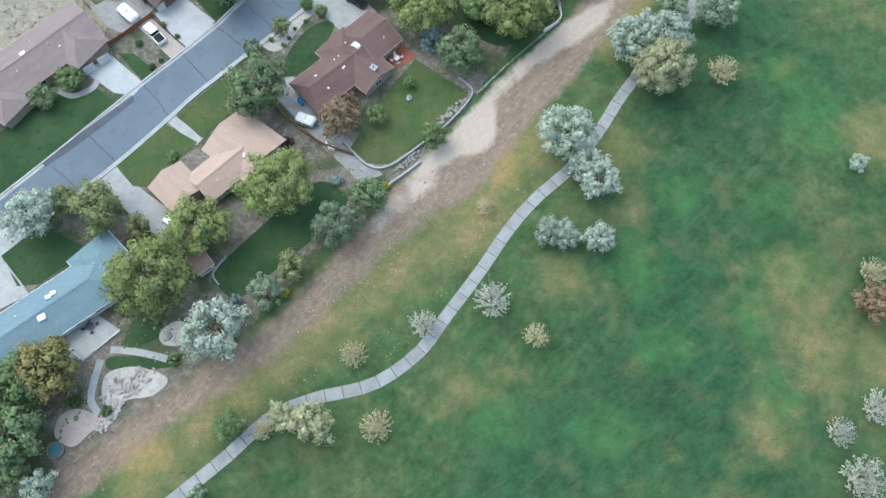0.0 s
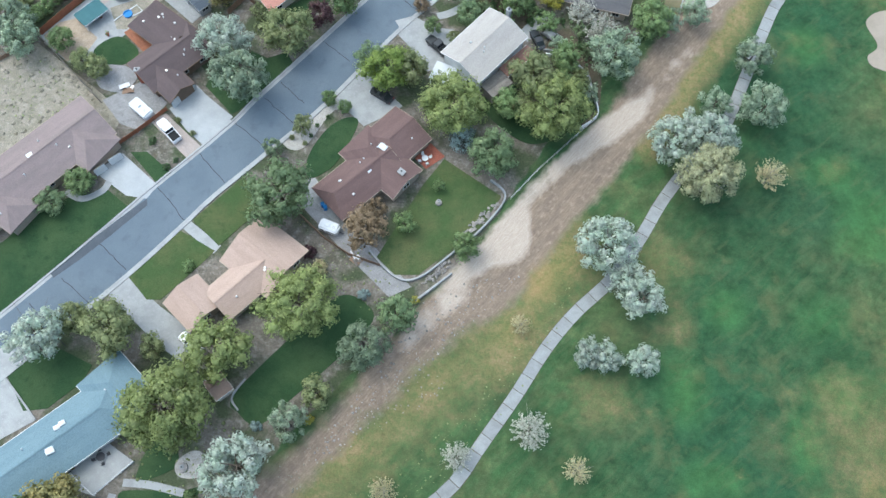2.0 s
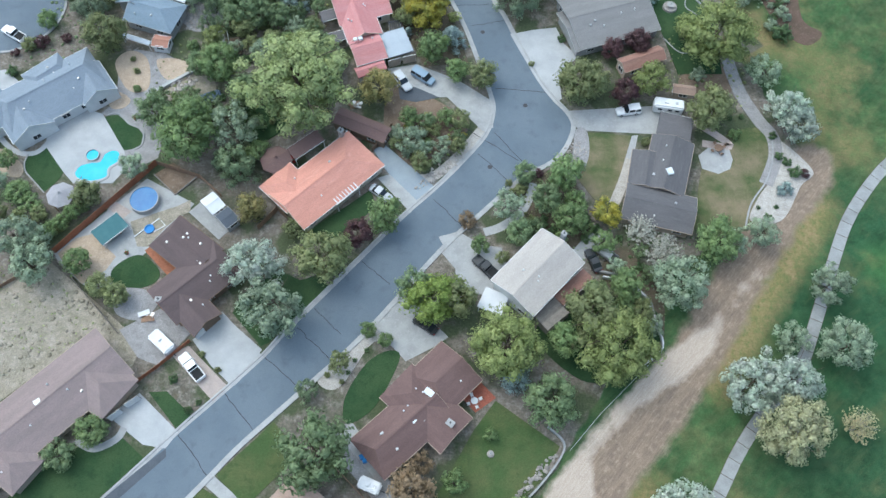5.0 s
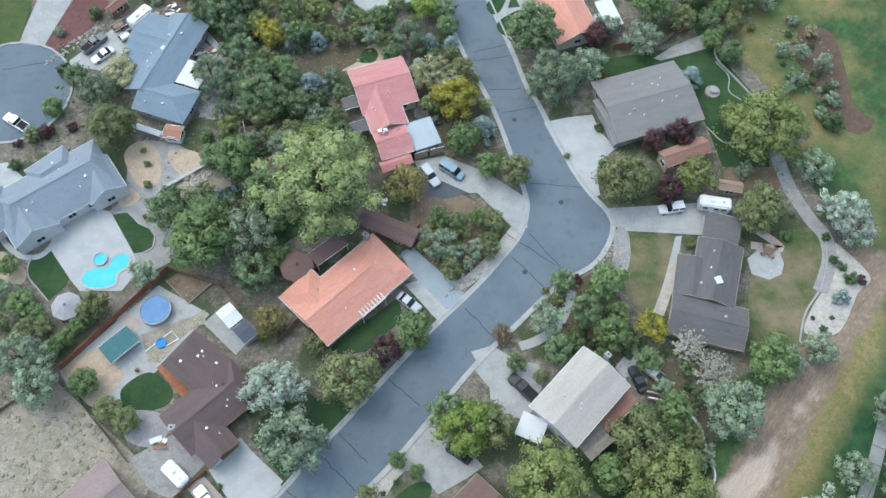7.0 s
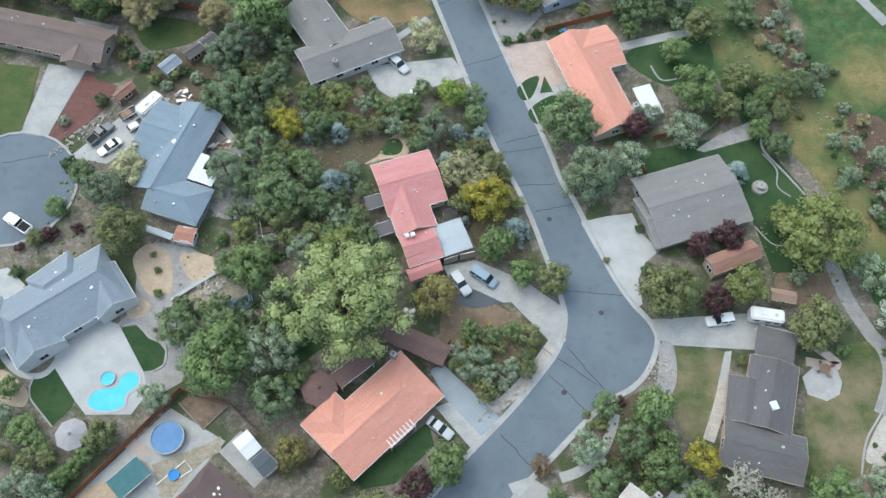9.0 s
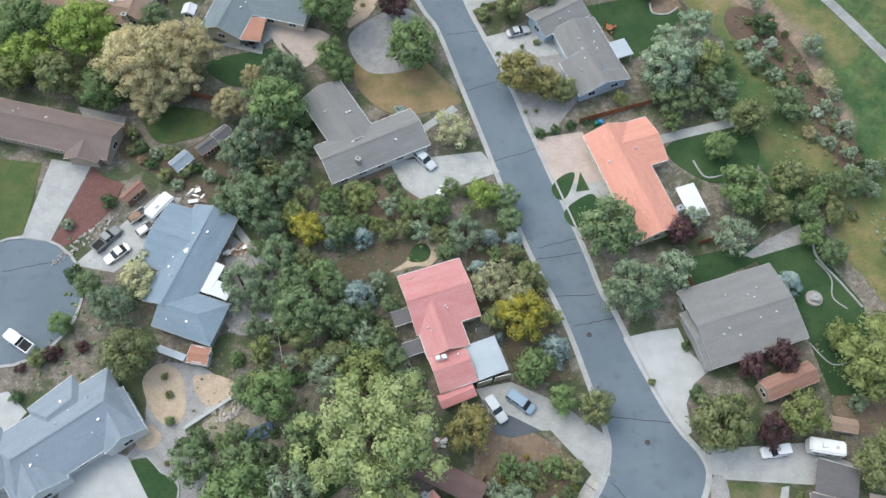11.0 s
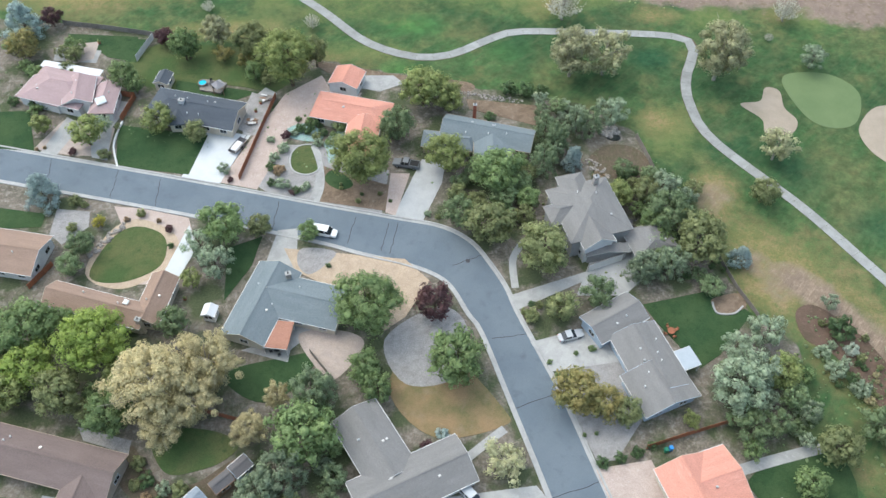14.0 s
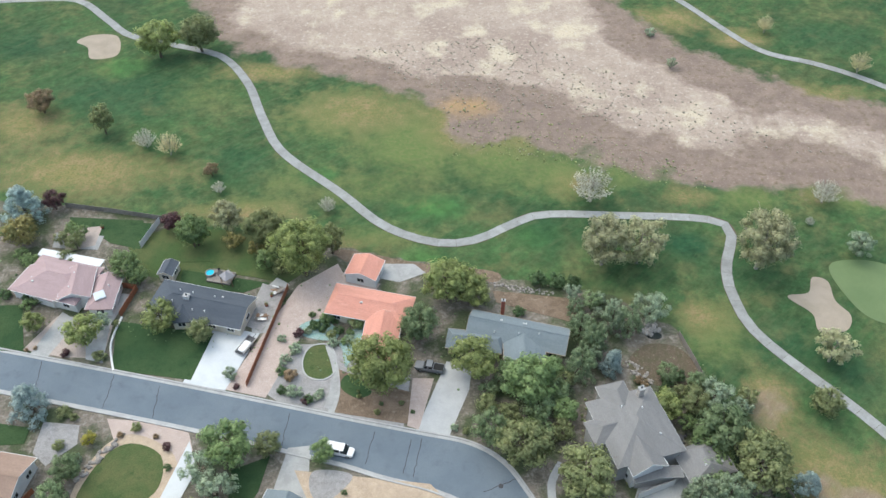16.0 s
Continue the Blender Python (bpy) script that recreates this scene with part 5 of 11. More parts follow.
field('desert', [(-119.5, 416.3), (-98, 383.6), (-74.8, 379.8), (-55.1, 370.3), (-37.9, 363.9), (-27, 366.9), (-9.3, 358.1), (8, 343.8), (22.4, 337.2), (33.8, 343.2), (47.2, 344.7), (55.8, 335.8), (82.2, 332.1), (86.1, 341), (58.3, 352.2), (30.2, 359.1), (21.1, 375.1), (6.8, 386.5), (-2.9, 419.8)], 0.9)
blob('barren', 35.5, 341.6, 8.6, 2.4, 5, 1.0, 0.5)
track('dirt', [(27.9, 242.1), (33.8, 236.3), (38.8, 227), (41.9, 217.3), (44.6, 207.4)], 6.5, 1.0, 3)
track('dry', [(20.6, 244.9), (22.5, 237.1), (26.3, 227.7), (31.3, 214.6), (35, 204.8)], 4, 0.8, 4)
blob('ochre', -38.7, 354.8, 6.7, 3.8, 0, 0.62, 0.9)
blob('dry', -38.1, 345, 10.1, 8.1, 0, 1.0, 0.7)
blob('barren', -39.6, 339.1, 4.3, 4, 0, 0.9, 0.8)
blob('barren', 29.6, 326.6, 10.9, 3.8, 0, 0.7, 0.8)
blob('lush', 45.2, 32.3, 21.9, 33.5, 20, 0.72, 0.6)
blob('lush', 20.5, 15.5, 23.7, 11.7, 20, 0.7, 0.6)
blob('lush', 61.6, 83.7, 21.5, 18.3, 0, 0.7, 0.6)
blob('lush', 43.2, 60.3, 12.2, 17.4, 0, 0.6, 0.6)
blob('lush', 67.5, 118.6, 11.3, 12.5, 0, 0.7, 0.6)
blob('lush', 62.9, 108.8, 12.3, 22.6, 0, 0.7, 0.6)
blob('lush', 49.3, 106.7, 4.2, 10.7, 0, 0.7, 0.6)
blob('lush', -129.7, 358, 26.4, 12.9, 0, 0.62, 0.6)
blob('lush', -161.4, 381.6, 17.5, 9.2, 0, 0.6, 0.6)
blob('lush', -93.2, 330.2, 13, 7.8, -20, 0.5, 0.6)
blob('lush', 23.9, 276.9, 9.1, 6.4, 0, 0.5, 0.6)
blob('lush', 35, 269.7, 6.6, 8.2, 0, 0.6, 0.6)
blob('lush', 17.9, 296.4, 9.8, 6.9, 0, 0.5, 0.6)
blob('lush', 50.8, 254.8, 9.6, 5.5, 0, 0.7, 0.6)
blob('lush', 67.5, 392.2, 16.9, 9.5, 0, 0.55, 0.6)
blob('lush', 19.3, 325.7, 18.2, 5.1, 0, 0.45, 0.6)
blob('fresh', 65.8, 86.9, 5.9, 3.7, 0, 0.62, 0.5)
blob('fresh', 38, 32.2, 5.7, 3.9, 0, 0.62, 0.5)
blob('fresh', 27.1, 18.2, 6.4, 4.1, 0, 0.62, 0.5)
blob('fresh', 43.7, 60.8, 4.1, 4.1, 0, 0.62, 0.5)
blob('fresh', 9.7, 20, 5.5, 4.1, 0, 0.62, 0.5)
blob('fresh', 60.7, 58.1, 5.1, 5.4, 0, 0.62, 0.5)
blob('fresh', 35, 47.3, 3.9, 6.3, 0, 0.62, 0.5)
blob('fresh', 71.6, 78.9, 6.4, 4.5, 0, 0.62, 0.5)
blob('fresh', 69.6, 72.9, 6.3, 3.4, 0, 0.62, 0.5)
blob('fresh', -47.4, 315.5, 8.8, 4, 0, 0.85, 0.4)
blob('fresh', -73.7, 325.7, 4.6, 2.8, 0, 0.85, 0.4)
blob('fresh', -23.1, 306.6, 5.1, 4.3, 0, 0.85, 0.4)
blob('fresh', -49.2, 298.4, 4.9, 3.5, 0, 0.85, 0.4)
blob('fresh', 65.1, 113.8, 4.2, 4.6, 0, 0.62, 0.5)
blob('fresh', -134.3, 370.6, 7.4, 4.5, 0, 0.85, 0.4)
blob('fresh', 61.7, 47.4, 5.9, 4.2, 0, 0.62, 0.5)
blob('fresh', 56.5, 24.6, 3.7, 6, 0, 0.62, 0.5)
blob('fresh', 53.6, 38.2, 2.9, 6.2, 0, 0.62, 0.5)
blob('dry', 24.1, 240.7, 6.9, 7.8, 0, 1.0, 0.6)
blob('dry', 29, 246, 8.1, 3.9, -40, 0.9, 0.6)
blob('dry', 34.3, 213.8, 2.6, 10.8, -25, 0.8, 0.6)
blob('dry', 42.8, 191.8, 3, 6.7, 0, 0.8, 0.6)
track('dry', [(38, 206), (38.8, 191.5), (42.4, 179.4), (46.1, 172.4), (50.5, 162.1)], 5, 1.0, 3)
blob('dry', 47.6, 163.2, 9.4, 4.6, 0, 0.9, 0.6)
blob('dry', 58.6, 197.5, 8, 6.3, 0, 0.8, 0.6)
blob('dry', 15.5, 69.8, 4.5, 8, -35, 1.0, 0.6)
blob('ochre', 13.3, 65.8, 3, 6, -40, 0.3, 0.6)
blob('dry', 7.5, 56.9, 5, 7, -40, 0.95, 0.6)
blob('dry', -7.4, 47.3, 4, 7, -45, 0.8, 0.6)
blob('dry', -20.6, 36.1, 3.5, 6, -45, 0.9, 0.6)
blob('dry', -31.3, 26.4, 4, 8, -45, 0.9, 0.6)
blob('ochre', -47.4, 13.7, 4, 6, -50, 0.3, 0.6)
blob('dry', 59.5, 42.2, 4, 9, 0, 0.5, 0.6)
blob('dry', 63.0, 30.4, 4, 5, 0, 0.5, 0.6)
blob('ochre', 63.5, 30.4, 2.5, 3, 0, 0.3, 0.6)
blob('dry', 54.7, 18.2, 5, 5, 0, 0.5, 0.6)
blob('ochre', 54.4, 16.4, 2, 3, 0, 0.3, 0.6)
blob('dry', 72.5, 30.4, 4, 9, 0, 0.5, 0.6)
blob('dry', 22.0, 45.2, 4, 3, 0, 0.6, 0.6)
blob('dry', 31.6, 69.3, 4, 4, 0, 0.6, 0.6)
blob('dry', 34.8, 58.1, 3, 4, 0, 0.6, 0.6)
blob('dry', 79.3, 74.2, 4, 5, 0, 0.7, 0.6)
blob('dirt', -3.1, 60.2, 7, 3.2, 42, 0.9, 0.6)
blob('dirt', -13.5, 51.5, 7, 3.0, 42, 0.9, 0.6)
field('sand', [(34.2, 104.2), (24.9, 97.8), (16.3, 89.3), (10.6, 83.7), (5.5, 77.1), (1.1, 72.0), (-2.7, 67.8), (-9.1, 62.7), (-2.7, 64.8), (1.9, 67.5), (9.9, 70.4), (10.6, 75.0), (10.5, 80.9), (16.0, 84.8), (22.4, 91.1), (29.1, 94.1), (32.3, 97.8), (34.7, 102.3)], 1.0)
field('sand', [(34.2, 104.2), (34.7, 102.3), (40.4, 108.1), (45.5, 115.3), (44.0, 115.9), (38.5, 109.8)], 0.75)
field('dirt', [(10.5, 80.9), (16.0, 85.0), (22.4, 91.3), (30.7, 95.1), (27.0, 88.1), (19.5, 79.9), (15.5, 77.0), (11.6, 76.0), (9.9, 70.2)], 1.0)
field('dirt', [(10.0, 71.2), (7.4, 65.6), (0.9, 61.9), (-4.6, 58.8), (-9.1, 55.7), (-12.6, 54.7), (-10.9, 58.3), (-7.3, 63.2), (-2.7, 65.0), (2.0, 67.8)], 1.0)
field('sand', [(-11.7, 57.7), (-8.7, 60.7), (-0.6, 65.8), (2.5, 65.8), (-0.6, 61.3), (-7.6, 55.8), (-13.5, 50.4), (-17.3, 48.3)], 0.62)
track('dry', [(24.1, 226.0), (26.7, 219.6), (30.7, 213.5), (33.6, 207.7), (36.6, 203.1)], 4, 0.9, 2, True)
track('dry', [(40.8, 230.3), (44.6, 223.7), (47.5, 215.0)], 5, 0.8, 2.5, True)
track('dirt', [(20.4, 246.1), (23.0, 238.9), (24.1, 230.7), (24.8, 224.1)], 2.4, 0.75, 1.5)
track('dirt', [(29.8, 214.1), (32.5, 207.7), (34.2, 201.4), (35.0, 195.5), (36.8, 189.7), (39.2, 185.2)], 2.2, 0.75, 1.5)
track('dry', [(27.5, 241.9), (34.0, 240.5), (38.9, 237.1), (43.0, 230.3)], 5, 1.0, 3)
blob('dirt', 16.5, 265.7, 4, 3, 0, 0.55, 0.6)
blob('dirt', 24.1, 241.8, 5, 3, -30, 0.6, 0.6)
track('dry', [(32.6, 92.1), (38.1, 101.0), (43.1, 108.5), (49.3, 116.5), (55.9, 124.8)], 6, 1.0, 2)
blob('dirt', 16.5, 262.1, 5, 6, -20, 0.6, 0.6)
blob('dirt', 20.8, 246.5, 5, 6, -20, 0.5, 0.6)
ground()

# ------------------------------------------------------------ street, kerbs, paths
road([(-101.2, 36.7), (-84.1, 54), (-69.7, 68.7), (-55.9, 83.4), (-51.1, 88.2), (-43.4, 96.2), (-39.7, 100.9), (-33.3, 108.2), (-27.6, 114.8), (-20.6, 122.8), (-13.8, 129.8), (-8.5, 136), (-5.1, 140.7), (-3.7, 145.1), (-3.8, 149), (-6.1, 157.2), (-9.6, 168.3), (-15.7, 182.7), (-22.5, 203.4), (-27, 216.7), (-31.3, 229.2), (-33.7, 233.2), (-37.9, 240.3), (-45, 244.1), (-54.4, 246.6), (-64, 249.5), (-89.4, 255.5), (-115.1, 260.8), (-146, 266.9)], [(-92.7, 33.4), (-73.2, 52.6), (-59, 66.6), (-50.4, 76.1), (-45.8, 81.4), (-37.4, 89.7), (-26.8, 100.4), (-14.1, 116), (-7.2, 123.1), (1.2, 131.3), (6.8, 134.7), (9.8, 138.2), (11.4, 142.5), (10.6, 145.6), (7.7, 149.4), (4.9, 154.4), (2.2, 160.9), (-1.1, 169.3), (-3, 172.9), (-5.9, 182.3), (-13.3, 203.5), (-17.9, 216.9), (-24.8, 233.4), (-26.6, 238.7), (-29.3, 243.9), (-33.2, 249.6), (-39.1, 253.3), (-48.2, 255.3), (-62.2, 258.2), (-86.1, 263.4), (-107.3, 267.8), (-150.5, 276.5)], 'worn blue-grey asphalt residential street')
patch('road', 'asphalt', [(-102.7 + 11.5 * math.cos(i * 0.2618), 170.4 + 11.5 * math.sin(i * 0.2618)) for i in range(24)], 'round asphalt turning circle of a side street', 0.02)
tagged(link('kerb', ribbon(bmesh.new(), [(-102.7 + 11.8 * math.cos(i * 0.2618), 170.4 + 11.8 * math.sin(i * 0.2618)) for i in range(24)], 0.5, -0.1, 0.16, True), 'concrete'), 'pale kerb round the turning circle', 'kerb', kind='structure')
seam(-74.7, 61.4, -67.4, 54.1)
seam(-70.0, 66.0, -64.5, 61.4)
seam(-65.2, 73.0, -59.2, 67.5)
seam(-55.9, 83.4, -50.1, 76.6)
seam(-49.3, 90.3, -43.8, 84.0)
seam(-43.2, 96.4, -37.2, 91.2)
seam(-38.1, 101.5, -32.3, 96.1)
seam(-35.3, 105.0, -30.6, 100.4)
seam(-27.8, 114.1, -22.5, 109.6)
seam(-15.1, 126.6, -9.8, 121.0)
seam(-6.8, 136.4, -0.8, 130.1)
seam(-3.6, 141.1, 3.2, 132.6)
seam(-10.8, 143.3, 0.8, 134.9)
seam(-3.2, 151.3, 7.1, 150.6)
seam(-7.9, 166.7, -0.3, 168.5)
seam(-13.5, 181.1, -6.4, 183.1)
seam(-14.6, 171.8, -4.0, 172.5)
seam(-16.8, 178.3, -5.9, 180.4)
seam(-20.6, 198.8, -11.9, 201.8)
seam(-26.0, 214.2, -16.8, 218.1)
seam(-29.6, 227.9, -21.3, 229.4)
seam(-36.8, 244.0, -30.3, 246.8)
seam(-48.9, 246.5, -47.6, 254.2)
seam(-50.6, 247.2, -49.5, 254.0)
seam(-57.3, 248.9, -56.1, 255.5)
seam(-72.4, 252.1, -72.0, 259.2)
seam(-96.7, 257.6, -97.1, 264.7)
seam(-106.3, 259.5, -106.4, 267.1)
seam(-120.0, 262.6, -121.2, 270.0)
seam(-105.4, 175.6, -95.7, 177.7)
slab_path('cart_path', [(-51.7, -0.7), (-41.4, 8.3), (-34, 14.6), (-27.2, 21), (-20, 24.1), (-10.8, 26.4), (-3.3, 31.7), (1.4, 38.1), (7.3, 46.2), (12.4, 53.9), (17.7, 60.2), (24.1, 66.1), (29.8, 73.7), (34.5, 81.2), (40.5, 88.7), (46.6, 94.8), (56.8, 116.1), (60.6, 123.4), (66.5, 131.1), (72.1, 136.4), (79.3, 140.1), (95.3, 144.4)], 2.15, 'pale concrete golf cart path of separate slabs')
slab_path('cart_path', [(65.1, 210.6), (53.8, 229.6), (43.9, 245), (34.3, 259.7), (19.7, 278.1), (16.5, 288.5), (16.8, 297.4), (20.4, 308.5), (15.8, 312.8), (-3.5, 313.6), (-21.6, 313.5), (-29.6, 309.6), (-37.3, 304.9), (-46.1, 304), (-57.6, 309), (-68.9, 320.3), (-84.3, 334.7), (-91.5, 348.5), (-97.8, 363.7), (-106.3, 376), (-115.4, 380.7), (-135.7, 387.2), (-145.9, 396.5), (-157.8, 407.3), (-171.9, 407.5), (-198.3, 404)], 2.3, 'long winding pale concrete golf cart path', 4.0, 0.05)
slab_path('cart_path', [(16.4, 427.9), (28.4, 413.5), (41.1, 392.2), (48.7, 383.2), (61.7, 377.6), (76.7, 366.9), (95.4, 345.9)], 2.3, 'far concrete golf cart path beside dry sand', 4.0, 0.05)

# ------------------------------------------------------------ houses
h = house(-72.1, 88.3, 'single-storey house with a long mauve-grey shingle roof', 'roof_mauve', 'stucco_tan', 'house')
wing(h, -77.5, 86.1, 29.1, 10.8, 44.9, 2.7, 1.9, 'gg', vents=5)
wing(h, -68.2, 90.4, 8.1, 8.2, 143.7, 2.7, 1.7, 'hg', vents=1, windows=False)
wing(h, -80.6, 78.3, 9.1, 6.6, 145.3, 2.7, 1.5, 'hg', vents=1, windows=False)
garage_door(h, -65.9, 86.0, 40.1, 2.3, material='white')
garage_door(h, -63.5, 88.2, 37.7, 2.6, material='white')
skylight(h, -77.2, 87.1, 4.3, 37, 0.9, 0.9, 'solar_light', 0)
h = house(-56.9, 109.1, 'dark brown shingle-roofed house with a rear brick deck', 'roof_brown', 'stucco_brown', 'house')
wing(h, -58.0, 115.1, 10.8, 7.6, -37.5, 2.7, 1.7, 'fg', vents=5)
wing(h, -55.6, 108.7, 14.0, 8.5, 43.8, 2.7, 1.8, 'gf', vents=4)
wing(h, -55.5, 103.8, 8.5, 5.8, 135.8, 2.7, 1.5, 'gg', vents=2, windows=False)
garage_door(h, -52.8, 101.4, 49.0, 5.8, material='white')
chimney(h, -60.9, 104.8, 4.2)
h = house(-34.6, 130.1, 'long house with an orange-salmon tile hip roof', 'roof_salmon', 'stucco_cream', 'house')
wing(h, -34.5, 129.1, 19.2, 10.2, 44.2, 2.7, 2.0, 'gh', vents=2)
wing(h, -41.3, 127.3, 7.7, 7.3, -43.7, 2.7, 1.6, 'hg', vents=2, windows=False)
chimney(h, -32.3, 138.3, 4.6, -37, 0.9, 'stone')
h = house(2.4, 110.9, 'two-storey house with a pale beige gable roof', 'roof_beige', 'white', 'house')
wing(h, 2.8, 110.2, 13.5, 9.5, 47.2, 5.0, 1.5, 'gg', vents=3)
chimney(h, 7.3, 116.3, 7.2, -47, 0.8, 'concrete')
h = house(25.8, 129.4, 'low house with a weathered grey-brown shingle roof', 'roof_weathered', 'stucco_tan', 'house')
wing(h, 28.0, 132.8, 11.7, 7.9, -106.4, 2.7, 1.2, 'gg', vents=3)
wing(h, 25.4, 123.8, 12.8, 7.6, 165.5, 2.7, 1.4, 'gg')
wing(h, 24.0, 131.8, 7.5, 6.2, -102.7, 2.6, 0.8, 'gg', windows=False, vents=0)
skylight(h, 27.8, 130.7, 3.9, -75, 1.0, 1.2, 'solar_light', 0)
h = house(-26.7, 162.9, 'house with a faded red sheet-metal roof', 'roof_red', 'stucco_cream', 'house')
wing(h, -30.7, 170.8, 11.0, 10.9, 19.0, 2.9, 1.8, 'gg', vents=1)
wing(h, -30.6, 165.9, 10.3, 7.2, -70.6, 2.9, 1.6, 'gg', vents=3)
wing(h, -28.4, 158.5, 6.3, 6.8, 20.2, 2.8, 1.2, 'gg', vents=1)
wing(h, -27.6, 154.0, 6.0, 2.4, 22.8, 2.4, 0.5, 'gg', vents=0, cap=False, windows=False)
wing(h, -22.8, 160.2, 5.1, 6.2, 21.0, 2.7, 0.15, 'gg', roof='grey_sheet', windows=False, vents=0, cap=False)
garage_door(h, -23.1, 156.5, 20.0, 2.5, material='stucco_tan')
garage_door(h, -20.2, 157.4, 14.2, 2.6, material='stucco_tan')
skylight(h, -30.7, 159.6, 4.2, -70, 0.6, 0.6, 'solar_light', 0)
skylight(h, -29.7, 159.8, 4.2, -70, 0.6, 0.6, 'solar_light', 0)
h = house(17.9, 166, 'grey-shingled house with stepped low gables', 'roof_grey', 'stucco_grey', 'house')
wing(h, 19.6, 168.1, 17.3, 14.0, 18.3, 2.8, 1.5, 'gg', vents=9)
wing(h, 13.3, 164.1, 4.9, 10.3, 18.7, 2.5, 1.25, 'gg', vents=0, windows=False)
h = house(4.6, 197.6, 'ranch house with an orange-salmon tile roof', 'roof_salmon', 'stucco_cream', 'house')
wing(h, 3.7, 193.4, 23.1, 9.1, 110.0, 2.8, 1.9, 'gg', vents=1)
wing(h, 5.1, 201.1, 8.2, 9.8, -160.7, 2.8, 1.6, 'gg', vents=1)
chimney(h, 11.2, 187.3, 4.0, 30, 1.0, 'white')
h = house(-1.8, 220.3, 'grey-roofed house with a pale blue gable wall', 'roof_grey', 'stucco_blue', 'house')
wing(h, -7.6, 231.1, 10.8, 6.6, 31.7, 2.7, 1.3, 'gg', vents=2)
wing(h, -2.4, 222.7, 13.3, 9.2, -68.8, 2.7, 1.5, 'gg', vents=6)
wing(h, -1.3, 217.6, 8.6, 10.8, 113.8, 2.7, 1.6, 'gg', vents=1)
h = house(-9.8, 254, 'large two-storey house with steep grey gables', 'roof_grey', 'stucco_grey', 'house')
wing(h, -10.4, 254.2, 13.8, 12.7, 107.0, 5.2, 2.7, 'hh', vents=3)
wing(h, -12.9, 260.2, 6.0, 5.5, 105.2, 5.2, 1.6, 'gh', vents=0, windows=False)
wing(h, -15.4, 253.4, 6.6, 4.9, 18.0, 5.1, 1.5, 'hg', vents=0, windows=False)
wing(h, -10.4, 249.7, 8.8, 6.6, 109.3, 5.0, 2.0, 'gg', vents=1, wall='white')
wing(h, -10.6, 254.8, 4.8, 5.9, -166.1, 5, 1.9, 'gg', vents=0, windows=False)
wing(h, 1.2, 248.9, 7.0, 8.8, 109.2, 2.8, 1.8, 'ff')
wing(h, -7.3, 246.2, 2.2, 8.6, 98.6, 2.8, 0.8, 'gg', windows=False, vents=0)
chimney(h, -8.8, 260.0, 8.2, 20, 1.0, 'stone')
garage_door(h, -7.5, 244.4, 22.3, 7.4, material='white')
h = house(-31.9, 274.7, 'house with a slate-blue shingle roof', 'roof_slate', 'stucco_tan', 'house')
wing(h, -29.4, 276.8, 19.7, 6.8, 166.1, 2.7, 1.9, 'gg', vents=6)
wing(h, -28.4, 272.8, 6.9, 8.0, 89.9, 2.7, 1.3, 'gg', vents=0)
wing(h, -37.9, 274.6, 11.0, 4.8, -7.1, 2.5, 1.3, 'ff')
chimney(h, -32.1, 283.1, 4.8, 0, 0.7, 'brick_red')
h = house(-57.2, 281.2, 'house with a bright salmon tile roof behind a desert garden', 'roof_salmon', 'stucco_cream', 'house')
wing(h, -58.8, 283.2, 16.9, 8.2, -12.3, 2.7, 1.6, 'fh', vents=2)
wing(h, -56.2, 275.1, 11.2, 7.1, -95.1, 2.7, 1.5, 'gh', vents=1)
h = house(-60.7, 293.7, 'small detached garage with an orange tile gable roof', 'roof_salmon', 'white', 'shed')
wing(h, -60.7, 293.7, 6.1, 6.9, 74.5, 2.6, 1.2, 'gg', over=0.2, vents=0)
h = house(-93.1, 282.9, 'house with a charcoal hip roof and pale garage', 'roof_dark', 'stucco_cream', 'house')
wing(h, -92.7, 282.8, 20.5, 8.8, 167.2, 2.7, 1.8, 'gh', vents=7)
wing(h, -96.1, 281.5, 7.3, 4.2, 95.3, 2.7, 1.2, 'hg', vents=1)
chimney(h, -95.3, 283.0, 5.0, -10, 1.1, 'white')
garage_door(h, -86.9, 278.3, -6.6, 5.8, material='stucco_cream')
h = house(-121.7, 288.9, 'house with mauve-pink tile hip roofs and white trim', 'roof_pink', 'white', 'house')
wing(h, -123.4, 288.8, 14.8, 10.8, -15.0, 2.9, 2.0, 'hh', vents=2)
wing(h, -126.6, 287.8, 7.3, 10.6, 72.6, 2.8, 1.4, 'hg', vents=1, windows=False)
wing(h, -118.8, 287.1, 8.3, 6.5, 97.9, 3.5, 1.5, 'gg', vents=1, windows=False)
wing(h, -113.0, 285.5, 9.2, 5.4, 92.0, 2.7, 1.2, 'hg', vents=1)
skylight(h, -113.0, 283.5, 4.0, 30, 1.6, 2.0, 'solar_light', 20)
h = house(-67.5, 233.5, 'house with a blue-grey gable roof and concrete patio', 'roof_slate', 'stucco_cream', 'house')
wing(h, -71.4, 233.3, 16.6, 8.5, -107.1, 2.7, 1.9, 'gg', vents=3)
wing(h, -63.5, 233.7, 14.5, 9.1, -13.7, 2.7, 1.85, 'gg', vents=1)
chimney(h, -67.0, 238.4, 4.6, 20, 0.9, 'stone')
h = house(-95.4, 232.9, 'house with a tan-brown tile roof and cross gable', 'roof_tan', 'stucco_cream', 'house')
wing(h, -101.0, 232.3, 19.6, 5.4, -15.1, 2.7, 1.7, 'gg')
wing(h, -90.8, 233.7, 10.7, 5.3, -99.4, 2.7, 1.7, 'gg')
chimney(h, -92.3, 228.3, 4.4, -15, 0.9, 'stucco_cream')
